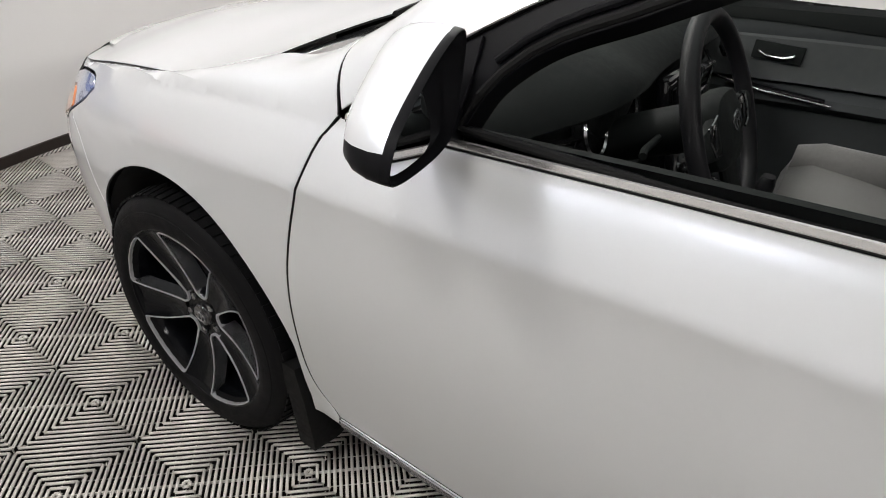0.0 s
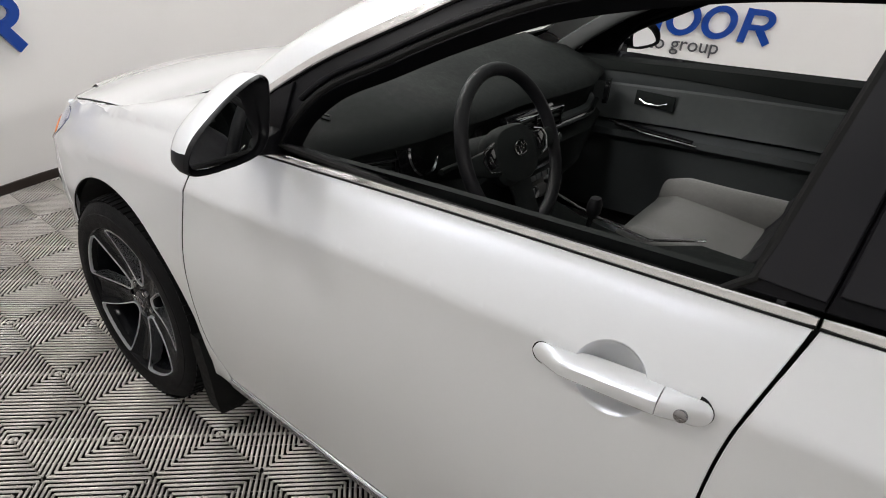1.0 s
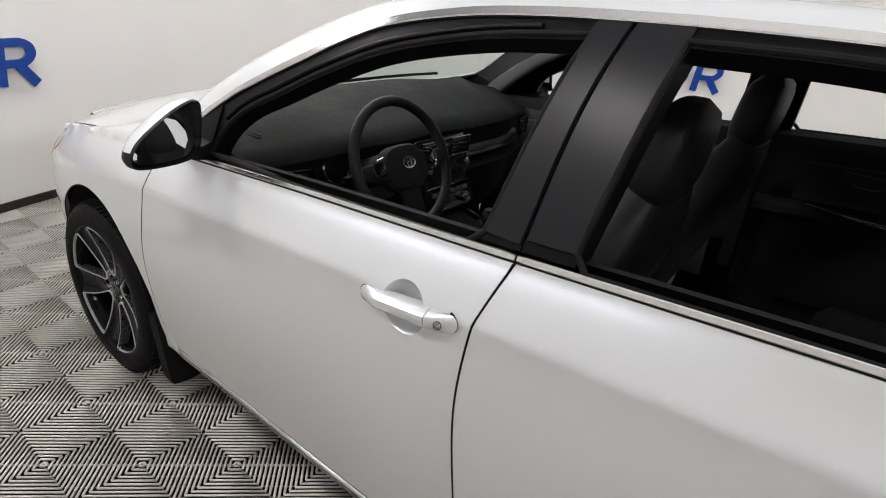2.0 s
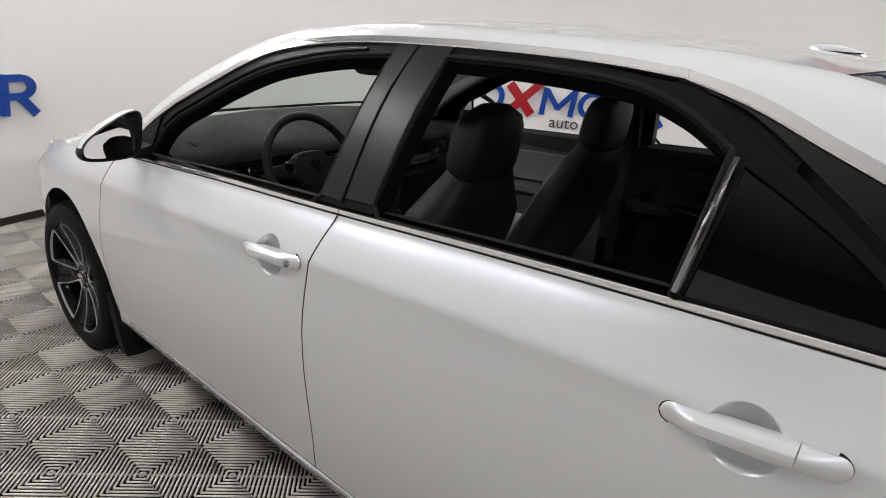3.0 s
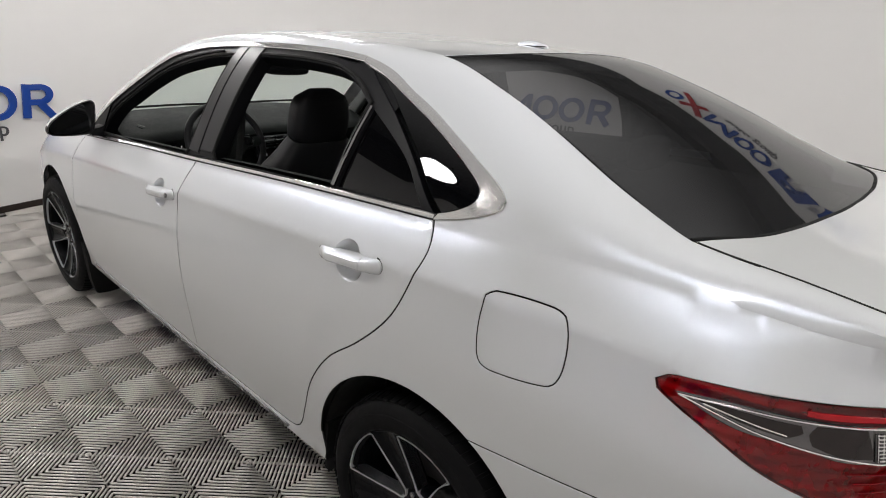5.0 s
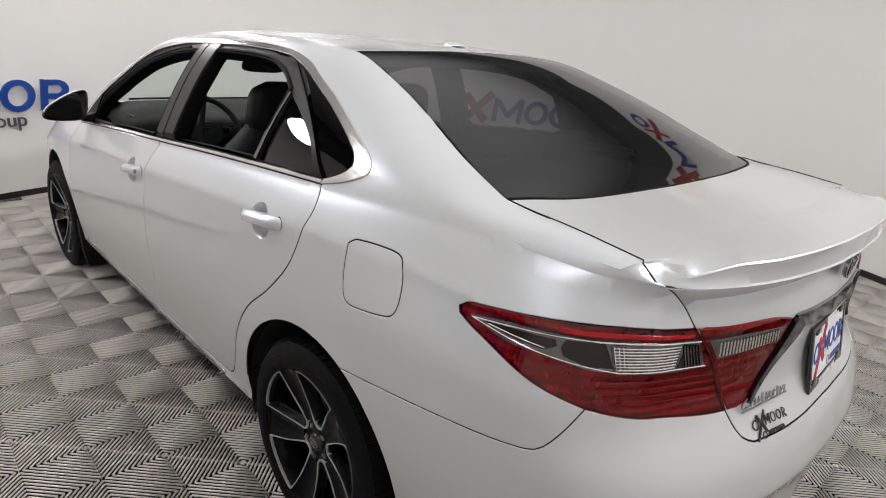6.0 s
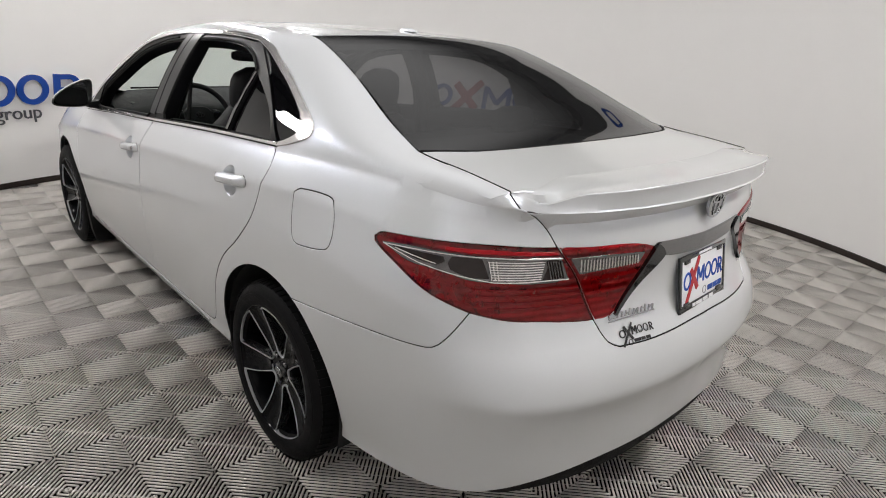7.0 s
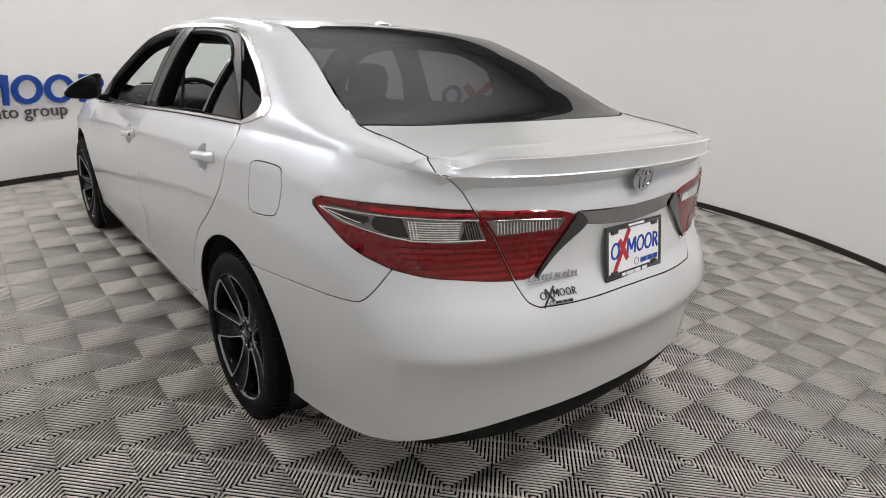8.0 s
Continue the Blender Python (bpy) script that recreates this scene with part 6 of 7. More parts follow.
dealer = joined(ring_shape(0.012, 0.011, 0.0035, 0.001, 20, 0.1), moved(bar(-0.018, -0.034, 0.030, 0.024, 0.006, 0.0012), Matrix.Translation((0.012, 0, 0))), moved(bar(-0.002, 0.018, 0.022, -0.020, 0.008, 0.001), Matrix.Translation((0.012, 0, 0))),
                *[moved(b, Matrix.Translation((0.045 + 0.022 * i, 0.003, 0))) for i, b in enumerate((joined(bar(-0.009, -0.011, -0.007, 0.011, 0.004, 0.001), bar(0.007, -0.011, 0.009, 0.011, 0.004, 0.001), bar(-0.006, 0.010, 0.0, -0.004, 0.004, 0.0012), bar(0.0, -0.004, 0.006, 0.010, 0.004, 0.0014)), ring_shape(0.0095, 0.011, 0.003, 0.001, 18, 0), ring_shape(0.0095, 0.011, 0.003, 0.001, 18, 0), joined(bar(-0.006, -0.011, -0.006, 0.011, 0.004, 0.001), moved(ring_shape(0.009, 0.0065, 0.0035, 0.0012, 14, 0, -92, 92), Matrix.Translation((-0.004, 0.0045, 0))), bar(-0.003, -0.001, 0.005, -0.011, 0.004, 0.0014))))],
                bar(0.036, -0.024, 0.060, -0.024, 0.008, 0.001), bar(0.063, -0.024, 0.078, -0.024, 0.008, 0.001), bar(0.081, -0.024, 0.098, -0.024, 0.009, 0.001), moved(ring_shape(0.008, 0.008, 0.002, 0.001, 16, 0), Matrix.Translation((0.022, -0.026, 0))))
part("dealer_sticker", moved(dealer, on_lid(-0.375, 0.735, 0.0025)), INK, trunk, "black dealer sticker shapes")

# licence plate insert in a black frame
pa = on_lid(0.028, 0.812, 0.011)
plate = part("plate_frame", moved(joined(box(-0.158, 0.158, 0.072, 0.088, -0.004, 0.0045, 0.002), box(-0.158, 0.158, -0.082, -0.062, -0.004, 0.0045, 0.002), box(-0.158, -0.144, -0.068, 0.074, -0.004, 0.0045, 0.002), box(0.144, 0.158, -0.068, 0.074, -0.004, 0.0045, 0.002),
                                          box(-0.13, -0.095, 0.062, 0.074, -0.006, 0.006, 0.002), box(0.095, 0.13, 0.062, 0.074, -0.006, 0.006, 0.002), box(-0.13, -0.095, -0.07, -0.055, -0.006, 0.006, 0.002), box(0.095, 0.13, -0.07, -0.055, -0.006, 0.006, 0.002)), pa), GLOSS_BLACK, trunk, "black dealer plate frame")
part("plate_board", moved(box(-0.150, 0.150, -0.072, 0.080, -0.004, 0.0015), pa), PLATE_WHITE, plate, "white dealer insert board")


def plate_put(name, bms, mat, label=""):
    part(name, moved(moved(joined(*bms), Matrix.Translation((0, 0, 0.0016))), pa), mat, plate, label)


for n_, b_ in enumerate([moved(ring_shape(0.024, 0.027, 0.009, 0.001, 28, 0.12), Matrix.Translation((-0.107, 0.008, 0)))] +
          [moved(b, Matrix.Translation((x, 0.012, 0))) for x, b in ((-0.018, bar(-0.022, -0.026, -0.018, 0.026, 0.010, 0.001)), (-0.018, bar(-0.016, 0.022, 0.0, -0.012, 0.010, 0.0012)), (-0.018, bar(0.0, -0.012, 0.018, 0.022, 0.010, 0.0014)), (-0.018, bar(0.019, -0.026, 0.023, 0.026, 0.010, 0.001)),
                                                                      (0.034, ring_shape(0.023, 0.027, 0.009, 0.001, 28, 0.1)), (0.080, ring_shape(0.023, 0.027, 0.009, 0.001, 28, 0.1)), (0.120, bar(-0.010, -0.026, -0.007, 0.026, 0.011, 0.001)), (0.122, moved(ring_shape(0.019, 0.015, 0.009, 0.0012, 20, 0, -92, 92), Matrix.Translation((-0.004, 0.010, 0)))), (0.122, bar(0.0, -0.002, 0.014, -0.026, 0.011, 0.0013)))]):
    plate_put("blue_ring" if n_ in (0, 5, 6) else "blue_block", [b_], BLUE)
plate_put("red_cross", [bar(-0.122, -0.075, -0.030, 0.070, 0.017, 0.0016), bar(-0.085, 0.040, -0.040, -0.026, 0.018, 0.0017)], RED, "red crossed bars")
for b_ in (bar(0.035, -0.045, 0.072, -0.045, 0.016, 0.001), bar(0.076, -0.045, 0.105, -0.045, 0.016, 0.001), bar(0.109, -0.045, 0.136, -0.045, 0.016, 0.001)):
    plate_put("blue_bar", [b_], BLUE)
plate_put("ring_mark", [moved(ring_shape(0.013, 0.012, 0.002, 0.001, 24, 0), Matrix.Translation((0.012, -0.044, 0)))], GREY_SIGN)
for b_ in (bar(-0.075, -0.072, -0.055, -0.072, 0.010, 0.001), bar(-0.05, -0.072, -0.01, -0.072, 0.010, 0.001), bar(-0.005, -0.072, 0.03, -0.072, 0.010, 0.001), bar(0.04, -0.072, 0.07, -0.072, 0.010, 0.001), bar(-0.04, 0.080, 0.05, 0.080, 0.007, 0.001)):
    part("white_bar", moved(moved(b_, Matrix.Translation((0, 0, 0.0046))), pa), PLATE_WHITE, plate, "white words as a plain bar")

# ---- the cabin ----
def seat(y, side):
    """A front bucket seat with bolsters and a headrest."""
    s_ob = part("seat_base", box(1.02, 1.46, y - 0.22, y + 0.22, 0.24, 0.42, 0.03), VINYL, car, "front seat base")
    rings_c = []
    for x, z, h, w in ((1.015, 0.47, 0.05, 0.20), (1.03, 0.49, 0.075, 0.235), (1.09, 0.51, 0.085, 0.25), (1.22, 0.50, 0.09, 0.255), (1.36, 0.485, 0.09, 0.255), (1.50, 0.48, 0.085, 0.25)):
        row = []
        for i in range(28):
            a = 2 * math.pi * i / 28
            c, s = math.cos(a), math.sin(a)
            px = math.copysign(abs(c) ** 0.6, c) * w
            pz = math.copysign(abs(s) ** 0.6, s) * h
            if s > 0:
                pz += 0.035 * smooth(0.55, 0.95, abs(px) / w)
            row.append(Vector((x, y + px, z + pz)))
        rings_c.append(row)
    part("cushion", loft(rings_c), SUEDE, s_ob, "light grey suede cushion")
    bol = [ring((x, y + 0.21 * side, z), (0, 1, 0), (0, 0, 1), 0.055, 0.06, 16) for x, z in ((1.03, 0.56), (1.10, 0.585), (1.25, 0.59), (1.42, 0.60))]
    part("bolster", loft(bol), SUEDE, s_ob, "grey suede side bolster")
    rings_b = []
    for u in np.linspace(0, 1, 10):
        x, z = 1.44 + 0.235 * u + 0.02 * math.sin(math.pi * u), 0.50 + 0.575 * u
        w = 0.255 - 0.03 * u - 0.10 * smooth(0.72, 1.0, u)
        t = 0.075 - 0.02 * u - 0.02 * smooth(0.85, 1.0, u)
        row = []
        for i in range(28):
            a = 2 * math.pi * i / 28
            c, s = math.cos(a), math.sin(a)
            py = math.copysign(abs(c) ** 0.65, c) * w
            px = math.copysign(abs(s) ** 0.65, s) * t
            if s < 0:
                px -= 0.045 * smooth(0.5, 0.95, abs(py) / w) * (1 - 0.6 * u)
            row.append(Vector((x + px, y + py, z - 0.38 * px)))
        rings_b.append(row)
    part("backrest", loft(rings_b), LEATHER, s_ob, "black leather backrest")
    rings_h = []
    for u in np.linspace(0, 1, 9):
        z = 1.04 + 0.222 * u
        k = (1 - abs(2 * u - 1) ** 6 * (0.55 if u > 0.5 else 0.35)) * (0.90 + 0.10 * math.sin(math.pi * u))
        rings_h.append(ring((1.665 + 0.03 * u - 0.008, y, z), (1, 0, 0), (0, 1, 0), 0.058 * k, 0.130 * k * (1 - 0.10 * u), 26, 3.4))
    hd = part("headrest", loft(rings_h), LEATHER, s_ob, "black leather headrest")
    for dy in (-0.06, 0.06):
        part("headrest_post", tube([(1.66, y + dy, 1.0), (1.662, y + dy, 1.08)], 0.006, 8), SATIN_CHROME, hd)
    return s_ob


seat(-0.37, -1)
seat(0.37, 1)

# rear bench
rings_c = [ring((x, 0, z), (0, 1, 0), (0, 0, 1), 0.66, h, 40, 5) for x, z, h in ((1.98, 0.44, 0.06), (2.02, 0.46, 0.09), (2.2, 0.455, 0.10), (2.42, 0.44, 0.10))]
bench = part("rear_bench", loft(rings_c), LEATHER, car, "black leather rear bench")
rings_b = [ring((2.40 + 0.26 * u, 0, 0.50 + 0.56 * u), (0, 1, 0), (0.9, 0, -0.35), 0.655 - 0.09 * u, 0.075 - 0.02 * u, 40, 5) for u in (0, 0.05, 0.3, 0.6, 0.9, 0.97, 1.0)]
part("backrest", loft(rings_b), LEATHER, bench)
for y in (-0.38, 0.38):
    rings_h = [ring((2.665 + 0.01 * u, y, 1.06 + 0.115 * u), (1, 0, 0), (0, 1, 0), 0.045 * k, 0.125 * k, 20, 3) for u, k in ((0, 0.7), (0.12, 0.95), (0.5, 1.0), (0.85, 0.92), (1.0, 0.6))]
    part("headrest", loft(rings_h), LEATHER, bench)
part("parcel_shelf", box(2.66, 3.28, -0.60, 0.60, 1.045, 1.065, 0.008), CARPET, car, "dark parcel shelf")
part("cabin_floor", box(0.35, 2.5, -0.74, 0.74, 0.24, 0.27), CARPET, car)
part("firewall", box(0.30, 0.34, -0.72, 0.72, 0.25, 0.93), CARPET, car)
part("rear_bulkhead", box(2.74, 2.76, -0.70, 0.70, 0.25, 1.04), CARPET, car)

# dashboard
D_TOP = [(0.30, 1.03), (0.40, 1.03), (0.55, 0.995), (0.66, 0.960), (0.725, 0.937)]
rows = []
for k in range(33):
    y = -0.72 + 1.44 * k / 32
    hump = 0.030 * math.exp(-((y + 0.37) / 0.17) ** 2)
    centre = 0.012 * math.exp(-((y - 0.0) / 0.16) ** 2)
    pull = 0.09 * smooth(0.45, 0.72, abs(y))
    row = [Vector((x - pull * 0.8 + 0.04 * hump / 0.03 * (x > 0.5), y, z + (hump + centre) * smooth(0.3, 0.6, x) - 0.012 * smooth(0.5, 0.72, abs(y)))) for x, z in D_TOP]
    for v in row:
        v.z = min(v.z, top(v.x, v.y).z - 0.012)
    xe = row[-1].x
    row += [Vector((xe + 0.008, y, row[-1].z - 0.02)), Vector((xe - 0.02, y, row[-1].z - 0.045)), Vector((xe - 0.03, y, 0.80)), Vector((xe + 0.02, y, 0.76)), Vector((xe - 0.01, y, 0.62)), Vector((xe - 0.10, y, 0.50)), Vector((0.45, y, 0.48))]
    rows.append(row)
dash = part("dashboard", loft(rows, caps=False, loop=False), VINYL, car, "dark soft dashboard", 50)
part("dash_trim", tube([(rows[k][6].x + 0.028, rows[k][0].y, 0.815 + 0.0 * k) for k in range(17, 32)], 0.010, 10), SATIN_CHROME, dash, "silver strip along the dashboard")
part("dash_lower_trim", loft([[Vector((rows[k][7].x + 0.012 + a, rows[k][0].y, z)) for a, z in ((0, 0.84), (0.014, 0.83), (0.016, 0.80), (0, 0.79))] for k in range(18, 32)]), VINYL_GREY, dash, "grey dashboard band")


def vent(x, y, z, rz, w, h):
    m = Matrix.Translation((x, y, z)) @ Matrix.Rotation(radians(rz), 4, "Z")
    v = part("air_vent", moved(joined(box(-0.012, 0.004, -w, -w + 0.006, -h, h, 0.002), box(-0.012, 0.004, w - 0.006, w, -h, h, 0.002), box(-0.012, 0.004, -w, w, h - 0.006, h, 0.002), box(-0.012, 0.004, -w, w, -h, -h + 0.006, 0.002)), m), GLOSS_BLACK, dash, "black air vent")
    for i in range(3):
        zz = -h + (i + 1) * 2 * h / 4
        part("slat", moved(box(-0.012, 0.0, -w + 0.006, w - 0.006, zz - 0.003, zz + 0.003), m), VINYL, v)
    part("vent_rim", moved(tube([(0.005, -w, -h), (0.005, w, -h), (0.005, w, h), (0.005, -w, h)], 0.0018, 6, True), m), SATIN_CHROME, v)


vent(0.735, 0.60, 0.875, 20, 0.05, 0.035)
vent(0.715, -0.60, 0.868, -20, 0.05, 0.035)
vent(0.792, -0.075, 0.89, 0, 0.05, 0.03)
vent(0.792, 0.075, 0.89, 0, 0.05, 0.03)
# demister grille on the dash top
dm = part("demister", moved(box(-0.035, 0.035, -0.05, 0.05, 0.0, 0.006, 0.003), Matrix.Translation((0.535, -0.585, 0.972)) @ Matrix.Rotation(radians(8), 4, "Y") @ Matrix.Rotation(radians(20), 4, "Z")), VINYL, dash, "small dash-top vent")
for i in range(4):
    part("slat", moved(box(-0.026, 0.026, -0.004, 0.004, 0.006, 0.009), Matrix.Translation((0.535, -0.585, 0.972)) @ Matrix.Rotation(radians(8), 4, "Y") @ Matrix.Rotation(radians(20), 4, "Z") @ Matrix.Translation((0, -0.033 + 0.022 * i, 0))), GLOSS_BLACK, dm)

# instrument hood and dials
part("dial_panel", moved(box(-0.004, 0.004, -0.17, 0.17, -0.055, 0.055, 0.003), Matrix.Translation((0.725, -0.37, 0.885)) @ Matrix.Rotation(radians(-20), 4, "Y")), GLOSS_BLACK, dash, "black dial panel")
for y in (-0.455, -0.285):
    part("dial_ring", moved(spun([(0.044, 0), (0.048, 0.004), (0.052, 0)], 36), Matrix.Translation((0.731, y, 0.887)) @ Matrix.Rotation(radians(70), 4, "Y")), SATIN_CHROME, dash)

# centre stack
stack = part("centre_panel", moved(box(-0.02, 0.015, -0.135, 0.135, -0.14, 0.125, 0.012), Matrix.Translation((0.785, 0.0, 0.80)) @ Matrix.Rotation(radians(-18), 4, "Y")), GLOSS_BLACK, dash, "gloss black centre panel")
SM = Matrix.Translation((0.785, 0.0, 0.80)) @ Matrix.Rotation(radians(-18), 4, "Y") @ Matrix.Translation((0.0155, 0, 0))
part("screen", moved(box(0, 0.003, -0.085, 0.085, -0.02, 0.075, 0.001), SM), LAMP_SMOKE, stack, "dark glossy screen")
part("screen_bezel", moved(tube([(0.002, -0.125, 0.095), (0.002, 0.125, 0.095), (0.002, 0.12, -0.045), (0.002, -0.12, -0.045)], 0.003, 6, True), SM), SATIN_CHROME, stack, "bright screen surround")
for y in (-0.105, 0.105):
    part("knob", moved(moved(cylinder(0.014, 0.018, 24, bevel=0.002), Matrix.Rotation(radians(90), 4, "Y")), SM @ Matrix.Translation((0.01, y, 0.02))), SATIN_CHROME, stack, "silver knob")
for i in range(6):
    part("button", moved(box(0, 0.004, -0.10 + 0.034 * i, -0.072 + 0.034 * i, -0.078, -0.062, 0.0015), SM), VINYL_GREY, stack)
for y in (-0.07, 0.07):
    part("knob", moved(moved(cylinder(0.018, 0.02, 24, bevel=0.002), Matrix.Rotation(radians(90), 4, "Y")), SM @ Matrix.Translation((0.01, y, -0.105))), SATIN_CHROME, stack, "silver climate knob")

# console and shifter
con = part("centre_console", loft([ring((x, 0, z), (0, 1, 0), (0, 0, 1), w, h, 20, 5) for x, z, w, h in ((0.80, 0.50, 0.10, 0.16), (0.95, 0.47, 0.105, 0.15), (1.15, 0.45, 0.105, 0.15), (1.30, 0.48, 0.105, 0.18), (1.62, 0.48, 0.105, 0.18), (1.70, 0.45, 0.10, 0.15))]), VINYL, car, "dark centre console")
part("console_trim", tube([(0.82, 0.098, 0.655), (0.95, 0.104, 0.62), (1.15, 0.106, 0.60), (1.30, 0.106, 0.655)], 0.004, 6), SATIN_CHROME, con)
part("console_trim", tube([(0.82, -0.098, 0.655), (0.95, -0.104, 0.62), (1.15, -0.106, 0.60), (1.30, -0.106, 0.655)], 0.004, 6), SATIN_CHROME, con)
part("shift_lever", joined(tube([(1.0, -0.02, 0.60), (1.01, -0.02, 0.68)], 0.008, 8), loft([ring((1.012, -0.02, z), (1, 0, 0), (0, 1, 0), 0.02 * k, 0.024 * k, 14) for z, k in ((0.67, 0.5), (0.685, 0.95), (0.71, 1.0), (0.73, 0.7))])), LEATHER, con, "shift lever with black knob")

# steering wheel
AX = Vector((0.90, 0, 0.43)).normalized()
SU = Vector((0, 1, 0))
SV = AX.cross(SU).normalized()
if SV.z < 0:
    SV = -SV
SC = Vector((0.925, -0.37, 0.935))
wheel_rim = part("steering_wheel", tube([SC + SU * 0.183 * math.cos(a) + SV * 0.183 * math.sin(a) for a in np.linspace(0, 2 * math.pi, 49)[:-1]], 0.0155, 14, True), LEATHER, car, "black leather three-spoke steering wheel")
hubm = Matrix((( SU.x, SV.x, AX.x, SC.x), (SU.y, SV.y, AX.y, SC.y), (SU.z, SV.z, AX.z, SC.z), (0, 0, 0, 1)))
part("airbag_pad", moved(loft([ring((0, -0.012 * k, z), (1, 0, 0), (0, 1, 0), 0.085 * k, 0.068 * k, 28, 3) for z, k in ((-0.05, 0.8), (-0.02, 1.0), (0.0, 1.0), (0.012, 0.9), (0.018, 0.6), (0.020, 0.2))]), hubm), VINYL, wheel_rim, "soft black airbag pad")
for s_ in (-1, 1):
    part("spoke", moved(loft([ring((s_ * r, z_ - 0.01, 0.0), (0, 1, 0), (0, 0, 1), w, 0.012, 14, 3) for r, w, z_ in ((0.07, 0.038, 0.0), (0.11, 0.030, 0.0), (0.15, 0.024, 0.004), (0.178, 0.020, 0.008))]), hubm), VINYL, wheel_rim, "spoke with buttons")
    part("spoke_trim", moved(tube([(s_ * 0.085, 0.03, 0.014), (s_ * 0.12, 0.022, 0.013), (s_ * 0.135, 0.0, 0.012), (s_ * 0.12, -0.028, 0.013), (s_ * 0.09, -0.034, 0.014)], 0.0026, 6), hubm), SATIN_CHROME, wheel_rim, "silver switch trim")
    part("switch_pad", moved(box(s_ * 0.105 - 0.02, s_ * 0.105 + 0.02, -0.024, 0.02, 0.006, 0.013, 0.004), hubm), GLOSS_BLACK, wheel_rim)
part("lower_spoke", moved(loft([ring((0, -r, -0.004), (1, 0, 0), (0, 0, 1), w, 0.010, 14, 3) for r, w in ((0.06, 0.045), (0.11, 0.038), (0.175, 0.045))]), hubm), VINYL, wheel_rim)
part("wheel_badge", moved(joined(ring_shape(0.026, 0.018, 0.004, 0.004, 32, 0), moved(ring_shape(0.010, 0.016, 0.0035, 0.004, 24, 0), Matrix.Translation((0, -0.001, 0.0004))), moved(ring_shape(0.018, 0.008, 0.003, 0.004, 24, 0), Matrix.Translation((0, 0.008, 0.0008)))), hubm @ Matrix.Translation((0, 0.0, 0.020))), CHROME, wheel_rim, "chrome wheel badge")
part("column", tube([SC - AX * 0.03, SC - AX * 0.22], 0.045, 16), VINYL, dash)
part("stalk", tube([SC - AX * 0.10 + SU * 0.03, SC - AX * 0.10 + SU * 0.12, SC - AX * 0.09 + SU * 0.16], 0.007, 8), VINYL, dash)
part("stalk", tube([SC - AX * 0.10 - SU * 0.03, SC - AX * 0.10 - SU * 0.12, SC - AX * 0.09 - SU * 0.16], 0.007, 8), VINYL, dash)

# door cards, pillars and headliner
def inner(x, z, d):
    """A point on the inside of the left door, d inside the skin."""
    p = skin(*at(x, z))
    return Vector((x, p.y + d, z))


